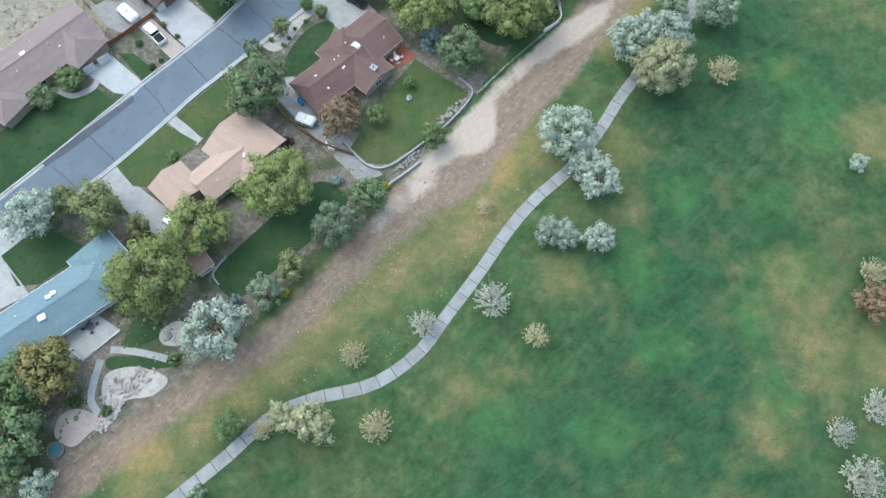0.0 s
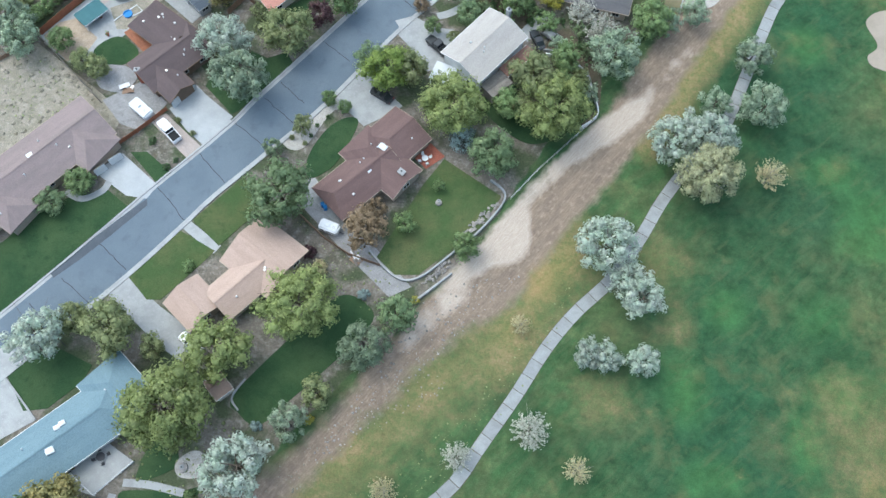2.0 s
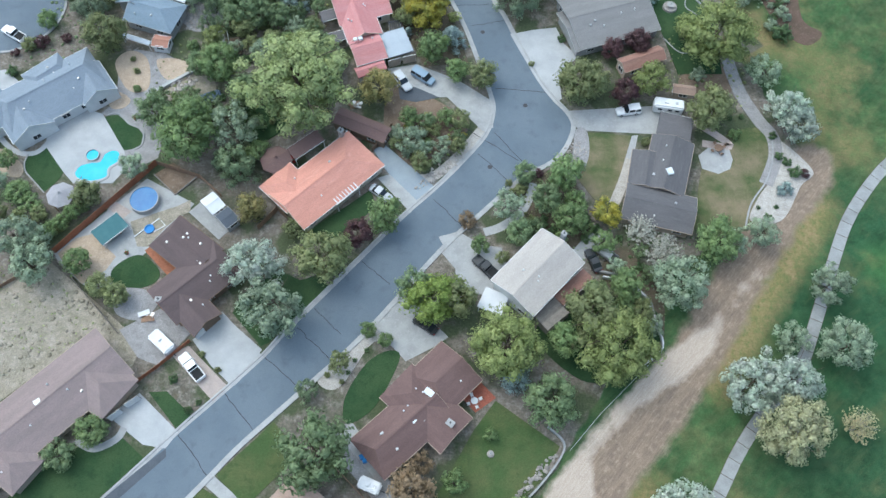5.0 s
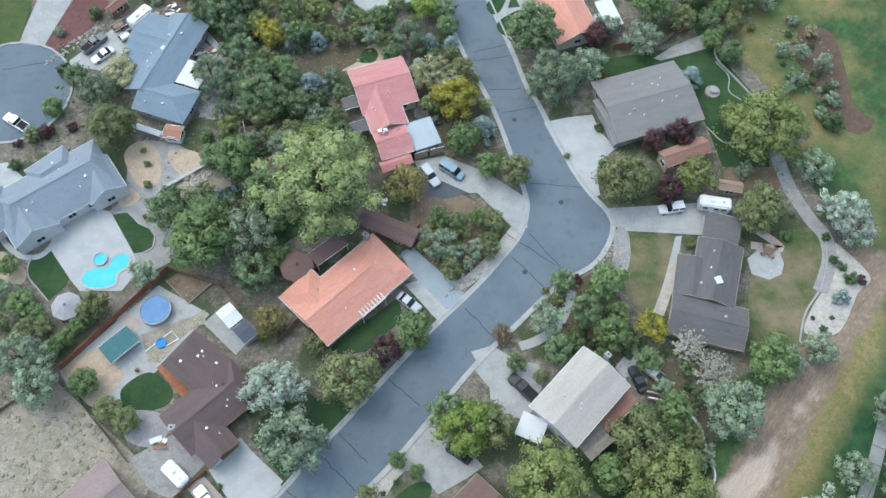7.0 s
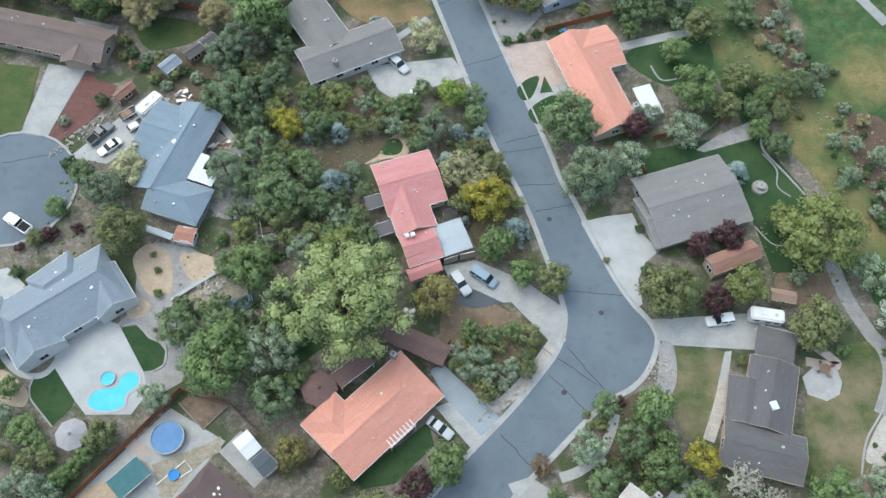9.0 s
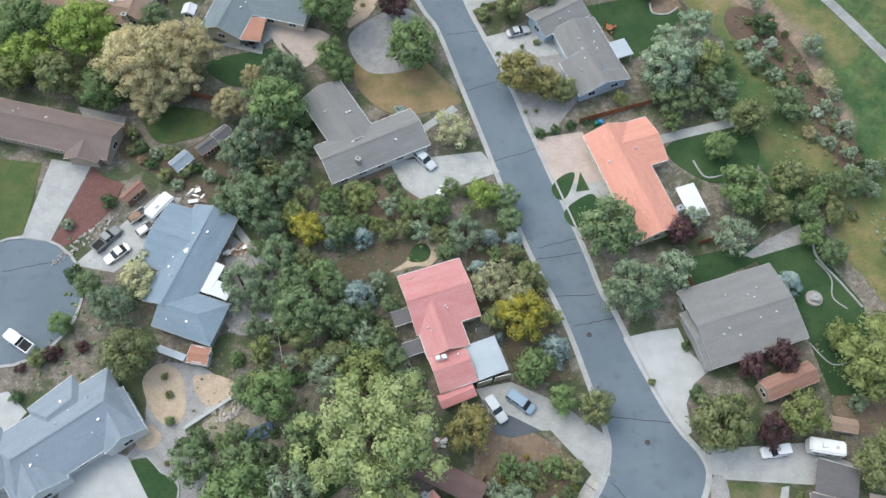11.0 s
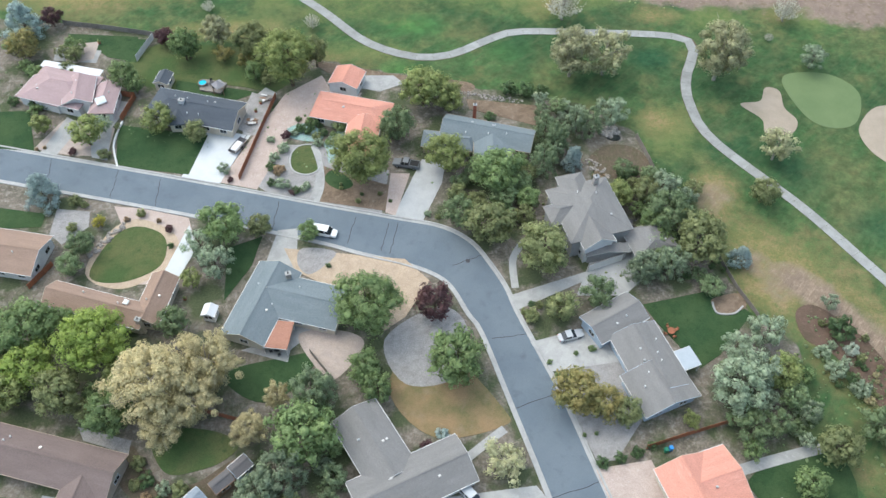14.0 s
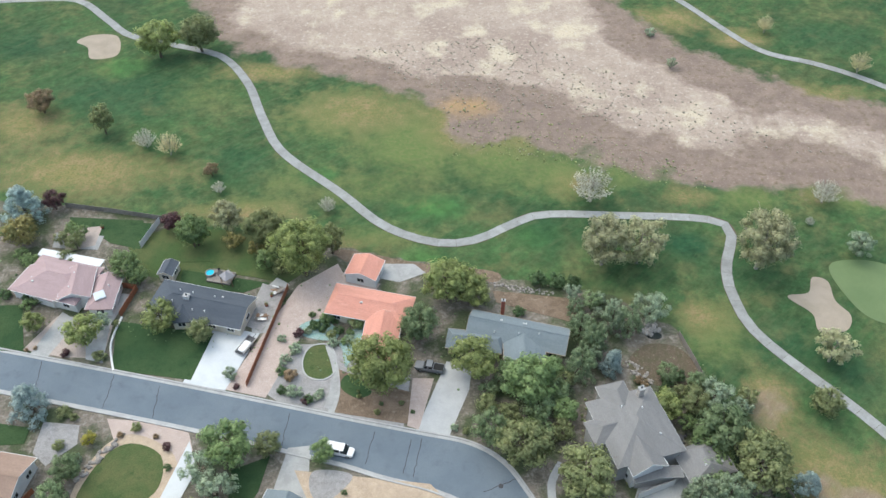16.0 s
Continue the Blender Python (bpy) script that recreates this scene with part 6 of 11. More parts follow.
skylight(h, -95.3, 232.0, 4.1, -15, 0.8, 0.8, 'solar_light', 0)
h = house(-124.7, 244.7, 'house with a brown tile gable roof', 'roof_tan', 'white', 'house')
wing(h, -124.7, 244.7, 21.6, 9.5, -9.3, 2.7, 1.8, 'gg')
h = house(-101.4, 202.4, 'long house with a grey-brown shingle roof', 'roof_mauve', 'stucco_tan', 'house')
wing(h, -108.3, 204.6, 38.5, 7.8, -13.2, 2.7, 1.9, 'gg', roof="roof_dusk", vents=4)
wing(h, -94.7, 199.4, 6.4, 6.2, 82.2, 2.7, 1.3, 'gg', roof="roof_dusk", vents=0, windows=False)
h = house(-45.5, 203.4, 'grey-roofed L-shaped house beside a wide drive', 'roof_grey', 'white', 'house')
wing(h, -49.5, 206.4, 13.8, 8.5, -56.9, 2.7, 1.6, 'gg', vents=4)
wing(h, -43.0, 200.2, 19.3, 8.7, 26.1, 2.7, 1.7, 'gg', vents=2)
chimney(h, -45.2, 196.0, 4.8, -25, 0.8, 'stone')
h = house(-73.8, 175.2, 'house with broad blue-grey shingle roofs', 'roof_blue', 'stucco_grey', 'house')
wing(h, -72.7, 177.2, 19.3, 8.2, -109.6, 2.7, 1.9, 'gg', vents=5)
wing(h, -76.1, 180.9, 7.8, 12.3, -17.7, 2.7, 1.5, 'gg', vents=1)
wing(h, -71.3, 167.0, 10.6, 7.6, -18.6, 2.7, 1.6, 'gh', vents=2)
skylight(h, -73.1, 177.9, 4.2, -55, 0.7, 0.7, 'solar_light', 0)
h = house(-90.4, 145.6, 'large house with a light blue-grey roof and white gables', 'roof_light_blue', 'white', 'house')
wing(h, -87.9, 147.2, 20.4, 11.6, 36.5, 3.0, 2.7, 'ff', vents=5)
wing(h, -80.7, 149.5, 8.0, 6.8, 125.9, 3, 2, 'gg', over=0.12, vents=2)
wing(h, -91.5, 141.1, 7.6, 8.2, 127.5, 3.0, 2.2, 'gg', over=0.12, vents=1)
wing(h, -88.8, 150.8, 8.1, 8.1, 42.8, 3.0, 1.8, 'ff', vents=2)
wing(h, -102.7, 139.3, 18.3, 8.6, 36.3, 3.0, 2.2, 'ff', vents=1)
h = house(-39.2, 66.6, 'house with a peach shingle roof and inner courtyard', 'roof_peach', 'stucco_tan', 'house')
wing(h, -35.1, 69.3, 10.7, 10.7, -37.7, 2.7, 1.8, 'gg', vents=2)
wing(h, -38.2, 64.5, 11.7, 7.0, 44.6, 2.7, 1.6, 'gg', vents=1)
wing(h, -46.2, 60.9, 7.1, 7.3, -45.0, 2.7, 1.5, 'gg', vents=0)
h = house(-17, 87.4, 'house with an umber-brown shingle roof and skylights', 'roof_umber', 'stucco_tan', 'house')
wing(h, -19.5, 83.9, 14.9, 8.4, 42.6, 2.7, 1.8, 'fg', vents=4)
wing(h, -15.9, 87.2, 13.4, 7.6, -42.0, 2.7, 1.7, 'hg', vents=4)
wing(h, -13.0, 92.2, 8.2, 9.4, -134.6, 2.7, 1.7, 'gf', vents=1)
skylight(h, -15.4, 89.3, 4.2, -37, 0.9, 1.4, 'solar_light', 0)
skylight(h, -17.8, 84.8, 4.0, -37, 0.7, 0.7, 'solar_light', 0)
chimney(h, -12.0, 84.3, 4.6, -37, 1.1, 'pavers')
h = house(-63.4, 42.6, 'house with a weathered blue-green shingle roof', 'roof_teal', 'white', 'house')
wing(h, -69.1, 34.8, 36.5, 9.5, 38.2, 2.7, 1.9, 'gh', vents=4)
wing(h, -57.6, 47.1, 8.2, 8.4, -44.5, 2.7, 1.5, 'hg', vents=1)
skylight(h, -65.3, 36.6, 4.2, 28, 1.0, 1.2, 'solar_light', 0)
skylight(h, -64.8, 40.1, 4.2, 28, 0.6, 0.8, 'solar_light', 0)
skylight(h, -64.1, 40.8, 4.2, 28, 0.6, 0.8, 'solar_light', 0)

# ------------------------------------------------------------ lawns, drives, beds
patch('driveway', 'pale_concrete', [(-67.3, 86), (-62.9, 89.9), (-55.7, 83.5), (-57.4, 80.9), (-61.1, 81.5)], 'pale concrete driveway before a garage', 0.056, False)
patch('driveway', 'pale_concrete', [(-55.1, 99.7), (-51.1, 104.3), (-43.3, 96.2), (-47.5, 91.3)], 'concrete driveway with a paved strip', 0.056, False)
patch('driveway', 'pavers', [(-58.7, 96.5), (-56, 98.1), (-48.6, 91.1), (-50.8, 88.6)], 'pinkish paver parking strip', 0.06, False)
patch('driveway', 'concrete', [(-62.4, 63.7), (-59, 66.5), (-52.4, 60.9), (-46.9, 57), (-46.9, 50.9), (-51.9, 54.1)], 'plain grey concrete driveway with joints', 0.056, False)
band('walkway', 'concrete', [(-50.3, 76.4), (-43.9, 71.3)], 1.9, 'straight concrete front walk', 0.058, False)
patch('driveway', 'concrete', [(-25.3, 102), (-19.8, 107.9), (-12.3, 100), (-14.8, 98.2), (-19.4, 95.7)], 'plain grey concrete driveway with joints', 0.056, False)
patch('driveway', 'concrete', [(-14, 116.1), (-10.8, 119.7), (-2.3, 114), (-5.8, 109.7)], 'plain grey concrete driveway with joints', 0.056, False)
patch('driveway', 'concrete', [(-25.5, 130.9), (-22.6, 132), (-17.6, 126.5), (-19.2, 123.7)], 'plain grey concrete driveway with joints', 0.056, False)
patch('driveway', 'blue_concrete', [(-26.6, 137.2), (-24.2, 138), (-15.1, 129.3), (-18.2, 126.3), (-24, 132.5)], 'blue-grey gravel side drive', 0.06, False)
patch('driveway', 'concrete', [(-24.5, 155.8), (-18.8, 157), (-10.6, 153.3), (-4.1, 148.5), (-3.8, 142.3), (-5.8, 141.4), (-12.7, 149.2), (-20.8, 148.6)], 'plain grey concrete driveway with joints', 0.056, False)
patch('driveway', 'pale_concrete', [(0.1, 164.7), (4.8, 165.9), (9.5, 166.6), (10.9, 162.4), (13.7, 159.2), (10.9, 156.9), (9.4, 153.7), (9.7, 149.1), (8.4, 148.2), (6.5, 150.8), (4.5, 154.9), (2.2, 159.8)], 'broad pale concrete driveway with curved edges', 0.056, False)
patch('driveway', 'concrete', [(11.1, 146.3), (27.3, 147.6), (35.4, 143.9), (27.5, 141.1), (14.1, 141.8), (11.5, 142.8)], 'plain grey concrete driveway with joints', 0.056, False)
patch('driveway', 'pink_gravel', [(-13.3, 203.7), (-4, 205.4), (-0.1, 195.4), (-2.4, 194.5), (-10.2, 194.4)], 'pinkish paver driveway', 0.056, False)
patch('driveway', 'concrete', [(-40, 198.3), (-23.1, 200.8), (-19.7, 196.5), (-34.1, 190.6), (-37.1, 192.8)], 'wide concrete driveway', 0.056, False)
patch('driveway', 'concrete', [(-22.7, 227.3), (-11, 230.8), (-6.7, 223.6), (-19.4, 221.4)], 'plain grey concrete driveway with joints', 0.056, False)
patch('driveway', 'concrete', [(-25.7, 237.4), (-10.9, 243.1), (-2.4, 250.7), (-2, 244.6), (-9.9, 241.8), (-24.5, 234.2)], 'plain grey concrete driveway with joints', 0.056, False)
patch('driveway', 'pale_concrete', [(-48.8, 255.4), (-43.3, 271.4), (-38.4, 270.1), (-39, 264.9), (-42.7, 254.8)], 'pale concrete driveway before a garage', 0.056, False)
patch('driveway', 'pink_gravel', [(-74.6, 290.6), (-66.9, 297.0), (-64.3, 292.0), (-67.8, 282.3), (-72.3, 276.6), (-74.8, 268.9), (-76.9, 262.4), (-84.9, 264.1), (-80.2, 276.4)], 'long pale pinkish gravel driveway', 0.056, False)
patch('driveway', 'white_concrete', [(-89.7, 279.3), (-80.5, 277.6), (-84.7, 263.9), (-93, 265.4)], 'bright white concrete driveway', 0.06, False)
patch('driveway', 'concrete', [(-124, 271.8), (-121.3, 282.4), (-117.4, 280), (-120.6, 270.5)], 'plain grey concrete driveway with joints', 0.056, False)
patch('driveway', 'concrete', [(-116.2, 281), (-112.4, 287.8), (-108.7, 287.3), (-110.7, 279.2), (-109.4, 269.8), (-112.9, 270.6)], 'concrete side drive', 0.056, False)
patch('driveway', 'concrete', [(-72.7, 243.1), (-71.2, 251.9), (-67.4, 252.4), (-66.4, 241.5)], 'plain grey concrete driveway with joints', 0.056, False)
patch('driveway', 'white_concrete', [(-91.8, 240.2), (-88.9, 253), (-86.4, 247.2), (-89, 238.5)], 'white concrete driveway', 0.056, False)
patch('driveway', 'concrete', [(-93.6, 176.9), (-81.1, 191.1), (-76.9, 190.3), (-79.6, 181.9), (-86.4, 175.6)], 'concrete drive beside a turning circle', 0.056, False)
patch('driveway', 'concrete', [(-101.7, 198.1), (-94.2, 196.9), (-98.5, 181.3), (-103.7, 181.9)], 'plain grey concrete driveway with joints', 0.056, False)
patch('gravel_bed', 'red_rock', [(-94.0, 196.7), (-91.4, 194.3), (-87.6, 193.0), (-88.8, 188.1), (-92.1, 183.6), (-95.8, 180.4), (-98.3, 181.3)], 'dark red lava rock bed', 0.06, False)
patch('patio', 'concrete', [(-69.9, 53), (-76.4, 48.7), (-70.3, 41.8), (-79.3, 36.4), (-85.8, 45.9), (-77.5, 54.4)], 'concrete drive and paved corner', 0.056, False)
patch('lawn', 'dark_lawn', [(-71, 81.2), (-64.4, 82.5), (-60.6, 79.4), (-72.8, 66.6), (-78.6, 60.3), (-89.9, 49.7), (-95.8, 61.4), (-80.9, 72.9), (-77.4, 76.9)], 'mown green front lawn beside the street', 0.06, False)
patch('lawn', 'dark_lawn', [(-61.5, 90.1), (-58.5, 90.2), (-53.6, 86), (-56, 83.9)], 'small dark green lawn', 0.064, False)
patch('lawn', 'lawn', [(-58.6, 66.2), (-51, 75), (-44.3, 71.1), (-46.1, 69), (-52.6, 62.2), (-55, 62.2)], 'mown green front lawn beside the street', 0.06, False)
patch('lawn', 'lawn', [(-48.8, 76.9), (-40.5, 85.3), (-35.9, 80.2), (-43.7, 72)], 'mown green front lawn beside the street', 0.064, False)
patch('lawn', 'dark_lawn', [(-29.2, 89.5), (-26.1, 95.1), (-22.5, 97.5), (-20.4, 96.3), (-23.5, 89.1), (-26.3, 86.1), (-29, 85.3)], 'curved green front lawn', 0.06, True)
patch('lawn', 'lawn', [(-16.2, 70.1), (-8.2, 84.1), (-4.5, 89.1), (5.7, 81.7), (2, 75.9), (-8.9, 66.9), (-13, 66.9)], 'worn green back lawn', 0.056, False)
patch('lawn', 'dark_lawn', [(-38.8, 46.1), (-29.7, 56.2), (-22.6, 62.9), (-17.9, 61.8), (-17.2, 57.4), (-29.9, 44.9), (-34.5, 41.2), (-37.7, 43.1)], 'dark green watered back lawn', 0.056, True)
patch('lawn', 'dark_lawn', [(-76.2, 49.1), (-70.1, 54.5), (-62.5, 50.9), (-63.8, 48), (-68.7, 43.7), (-72.5, 43.3)], 'dark green watered front lawn', 0.064, False)
patch('lawn', 'dark_lawn', [(-52.7, 34.5), (-51.2, 38.1), (-48.1, 38.8), (-46.7, 34.8), (-52.4, 32.4)], 'dark green watered back lawn', 0.056, True)
patch('lawn', 'dark_lawn', [(-54.8, 30.9), (-46.5, 30.9), (-42.8, 31.5), (-44.7, 29.3), (-53.8, 28.6)], 'dark green watered back lawn', 0.056, True)
patch('lawn', 'dark_lawn', [(-91.2, 133.4), (-90.9, 135.2), (-87.6, 136.9), (-86.5, 136.2), (-83.5, 131.6), (-84.6, 129.2), (-86.3, 127.3), (-88.8, 129.6), (-90.6, 131.5)], 'rounded green lawn by a pool', 0.056, False)
patch('lawn', 'dark_lawn', [(-78.7, 143.1), (-77.7, 144), (-75.8, 144.3), (-74.4, 143.1), (-73.5, 142.1), (-71.3, 141.1), (-70.3, 139.8), (-70.3, 137.6), (-71.7, 136.6), (-73.3, 136.3)], 'rounded green lawn by a pool', 0.056, False)
patch('patio', 'concrete', [(-82, 115), (-68, 130.3), (-58.6, 125.1), (-65, 116.3), (-72.1, 107.9), (-76, 109.1), (-81, 113.2)], 'beige paved yard round a pool', 0.056, False)
patch('lawn', 'dark_lawn', [(-71.3, 111.7), (-67.2, 114.8), (-63, 111.9), (-63.9, 109.2), (-69.2, 108.1)], 'small dark green lawn', 0.06, True)
patch('lawn', 'dark_lawn', [(-38, 119.4), (-30.7, 125.1), (-26.6, 128.5), (-25.6, 124.8), (-31.7, 118.8), (-36.6, 118)], 'dark green watered front lawn', 0.064, False)
patch('lawn', 'patchy_lawn', [(13.3, 141.5), (22.5, 140.7), (18.8, 125.9), (14.7, 126.4), (11.6, 131.3)], 'patchy dry front lawn', 0.06, False)
patch('lawn', 'patchy_lawn', [(40.3, 140.9), (47, 142.8), (49.1, 139.5), (46.9, 131.7), (41.6, 120.9), (32.2, 121.1), (33.4, 127.1), (35.5, 134.4)], 'patchy dry back lawn', 0.06, True)
patch('lawn', 'dark_lawn', [(8.9, 178.9), (26.2, 182.6), (35.2, 184.3), (36.9, 179.2), (41.6, 171.5), (41.9, 155.4), (33.1, 155.3), (29.2, 174.2), (24.6, 179.1), (12.3, 173.1)], 'dark green lawn round a house', 0.06, False)
patch('lawn', 'dark_lawn', [(11.3, 202.1), (24.7, 207.6), (28.6, 203.5), (26.9, 197.1), (18.5, 194.8)], 'dark green watered back lawn', 0.056, True)
patch('lawn', 'dark_lawn', [(-10.4, 193.3), (-8.3, 195.8), (-6, 196.3), (-7.6, 191.7), (-9.4, 190.9)], 'small clipped lawn between walks', 0.06, True)
patch('lawn', 'dark_lawn', [(-6, 192.5), (-5, 196.7), (-3.5, 192.9)], 'small clipped lawn between walks', 0.06, False)
patch('lawn', 'dark_lawn', [(-8.3, 188.5), (-3.1, 192.1), (-1.6, 187), (-6.6, 185.3)], 'small clipped lawn between walks', 0.064, True)
patch('lawn', 'dark_lawn', [(-1.3, 235.7), (12.9, 239.3), (18.6, 234), (11.1, 225.2), (7.1, 222.5), (0.7, 231.8)], 'dark green watered back lawn', 0.056, False)
patch('lawn', 'dry_lawn', [(-47.1, 215.8), (-45.9, 223.2), (-37.8, 225), (-28.1, 214.4), (-28.1, 211), (-39.5, 208.8)], 'patchy brown front lawn', 0.056, True)
patch('lawn', 'lawn', [(-105.4, 240.3), (-103.5, 248.9), (-99.3, 252.3), (-93.2, 249.9), (-92.5, 243), (-99, 239)], 'oval green lawn with a pale edge', 0.056, True)
patch('lawn', 'dark_lawn', [(-80.4, 247.3), (-74.1, 250.3), (-75.1, 243.3), (-79.1, 235.2)], 'dark green side lawn', 0.056, False)
patch('lawn', 'dark_lawn', [(-76.3, 220.4), (-66.9, 223.4), (-60.8, 224.4), (-62.2, 220.1), (-67.4, 214.9), (-73.2, 216.1)], 'dark green watered back lawn', 0.056, True)
patch('lawn', 'dark_lawn', [(-109.6, 280.2), (-89.6, 277.4), (-91.6, 266.1), (-107.2, 268.2)], 'dark green watered front lawn', 0.064, False)
patch('lawn', 'dark_lawn', [(-127.5, 310.2), (-109.9, 308.6), (-110.4, 300.5), (-117.4, 302.2)], 'dark green watered back lawn', 0.056, False)
patch('lawn', 'dark_lawn', [(-99.7, 294.5), (-80.5, 291.1), (-85.6, 288.3), (-99.4, 289.6)], 'dark green watered back lawn', 0.06, False)
patch('lawn', 'dark_lawn', [(-139.1, 283.6), (-130, 284), (-125.4, 272), (-134.7, 272.8)], 'dark green watered front lawn', 0.056, False)
patch('lawn', 'lawn', [(-70.9, 272.8), (-69.4, 274.8), (-66.5, 274.9), (-64.8, 272.1), (-64.7, 268.4), (-66.8, 266.6), (-69.7, 267.3), (-71.0, 269.8)], 'round green lawn with a pale stone edge', 0.06, True)
patch('lawn', 'lawn', [(-115.4, 198.5), (-103.3, 197.2), (-103.4, 182.7), (-110.6, 180.9)], 'green front lawn', 0.056, False)
patch('gravel_bed', 'mulch', [(-7.9, 272.5), (-3.3, 276.4), (3.0, 275.0), (5.8, 267.6), (3.9, 263.3), (-2.4, 266.0), (-7.2, 268.8)], 'dark rock garden soil behind a house', 0.05, True)
patch('lawn', 'dark_lawn', [(-128.2, 256.6), (-118, 255.2), (-118, 251.9), (-126, 251.2)], 'dark green watered front lawn', 0.056, False)
patch('gravel_bed', 'tan_gravel', [(-69.5, 247.5), (-45.9, 245.3), (-41.1, 240.4), (-45.4, 232.2), (-49, 229.3), (-57.8, 237.7), (-66.6, 242)], 'sandy gravel front yard', 0.06, False)
patch('gravel_bed', 'gravel', [(-66, 247.5), (-59.3, 246.6), (-63.5, 241.5), (-66.3, 243.5)], 'grey gravel bed in a sandy yard', 0.064, True)
patch('gravel_bed', 'gravel', [(-48.9, 227.5), (-39.4, 234.6), (-34.1, 230.5), (-35.4, 220.5), (-44.8, 218.6)], 'grey gravel front yard', 0.064, True)
patch('gravel_bed', 'tan_gravel', [(-106.3, 240.8), (-104.4, 250.5), (-99.6, 254.2), (-92, 251.2), (-89.6, 246.1), (-91.9, 241.5), (-98.8, 237.5)], 'tan gravel bed round an oval lawn', 0.016, True)
patch('gravel_bed', 'weedy_soil', [(-100, 102.2), (-82.3, 113.3), (-63.8, 98.4), (-65.1, 93.3), (-73.2, 99.5), (-85, 88.7), (-95.4, 81)], 'bare weedy vacant lot', 0.064, False)
patch('gravel_bed', 'white_gravel', [(44.7, 127.5), (48.4, 132.7), (49.6, 140.7), (55.9, 133.6), (53.1, 130.1), (48.3, 122.9), (42.6, 122.8)], 'white gravel bed with round shrubs', 0.064, True)
patch('gravel_bed', 'white_gravel', [(-34, 92.1), (-30.2, 91.2), (-24.8, 99.1), (-20.3, 97.3), (-21.9, 100.9), (-28.8, 102.6), (-33.6, 97.3)], 'pale stone bed with small shrubs', 0.016, True)
patch('gravel_bed', 'white_gravel', [(-55, 28), (-50.1, 29.3), (-44.8, 27.3), (-47, 24.5), (-51.3, 23.6), (-52.7, 20.5), (-55, 23.6)], 'pale river-stone bed', 0.06, True)
patch('gravel_bed', 'white_gravel', [(-47, 35.1), (-44.7, 37.1), (-42.7, 36.5), (-42.9, 33.2), (-46.1, 33.1)], 'pale stone ring in a garden', 0.06, True)
patch('gravel_bed', 'concrete', [(34.8, 136.5), (38.1, 139.2), (40.7, 138.6), (41.2, 135.6), (40.4, 133.6), (38.1, 132.5), (35.2, 133.6)], 'pale octagonal paver patio', 0.064, False)
band('walkway', 'gravel', [(43.4, 159.2), (44, 154.8), (45.2, 149.8), (47.6, 144.3), (49.5, 140.9), (49.3, 136.2), (46.6, 130.4)], 2.6, 'sandy curved garden walk', 0.07, True)
patch('gravel_bed', 'brick_red', [(-9.8, 89.2), (-7, 92.3), (-4.4, 89.6), (-7.8, 87.1)], 'red brick patio', 0.06, False)
patch('gravel_bed', 'gravel', [(12, 141.9), (14.1, 141.6), (14.1, 136.2), (12.2, 132.2), (10, 130.6), (6.8, 129.9), (10.5, 134.7)], 'grey stone bed at the street corner', 0.064, True)
patch('walkway', 'concrete', [(22.6, 140.7), (23.8, 140.9), (23, 137.9), (19.8, 127.8), (18, 125.8), (19.7, 132.2)], 'narrow pale front walk', 0.072, False)
band('walkway', 'concrete', [(3.5, 130.1), (2.3, 126.6), (0.3, 123.3), (-3.1, 120.9), (-5.9, 119.9)], 1.6, 'curved grey concrete garden walk', 0.058, True)
patch('driveway', 'concrete', [(-14.1, 118.9), (-10.9, 119.9), (-5.2, 114), (-6.8, 107.9), (-10.9, 106.2), (-11.1, 113.1)], 'plain grey concrete driveway with joints', 0.06, False)
patch('walkway', 'concrete', [(9.8, 116.4), (13.4, 120.6), (16.3, 119.7), (11.4, 114.2)], 'grey concrete side yard', 0.056, False)
patch('gravel_bed', 'dark_earth', [(53.3, 188.5), (59.3, 187.2), (60.5, 178.4), (60.5, 169.3), (63.8, 165.9), (60.3, 162.8), (56.3, 165.6), (53.1, 172.9), (51.6, 181.1)], 'dark brown earth bank with scrub', 0.016, True)
patch('gravel_bed', 'bare_soil', [(33.8, 154.9), (41.3, 157.3), (45.2, 156.1), (42.2, 150.4), (35.9, 149.1), (33.3, 151.5)], 'brown garden soil', 0.016, True)
patch('gravel_bed', 'white_gravel', [(-18.7, 132), (-15.4, 130.3), (-11, 133.7), (-5.9, 139), (-4.3, 142.3), (-6.3, 142.8), (-10.9, 136.8), (-15.8, 132.1)], 'pale stone verge', 0.016, True)
patch('gravel_bed', 'gravel', [(-76.9, 263.3), (-74.3, 275), (-65.3, 275.2), (-59, 270.7), (-50.1, 268.2), (-51, 256.4), (-73.7, 260.9)], 'grey-brown gravel front garden', 0.016, False)
patch('lawn', 'lawn', [(-105.1, 302.8), (-92.8, 304), (-83.4, 307.7), (-79.8, 301.3), (-79.2, 291.8), (-89, 293.5), (-94.2, 297.1), (-101.9, 296.6)], 'green back lawn behind a house', 0.064, False)
patch('lawn', 'dark_lawn', [(-129, 310.3), (-111.9, 309.5), (-111.5, 300.2), (-114.4, 302.9), (-126.1, 304.7)], 'dark green back lawn', 0.06, False)
patch('lawn', 'lawn', [(-113.9, 302.2), (-105.6, 307.6), (-83.5, 306.2), (-74.2, 303.6), (-74.2, 293.9), (-77.4, 290.7), (-87.7, 293.9), (-98.2, 291.3), (-108.3, 292.8)], 'green back lawn', 0.016, False)
patch('gravel_bed', 'bare_soil', [(-64.1, 269.2), (-58.6, 266.8), (-49.4, 263.9), (-49.8, 257.1), (-64.2, 259.5)], 'brown soil front garden', 0.056, False)
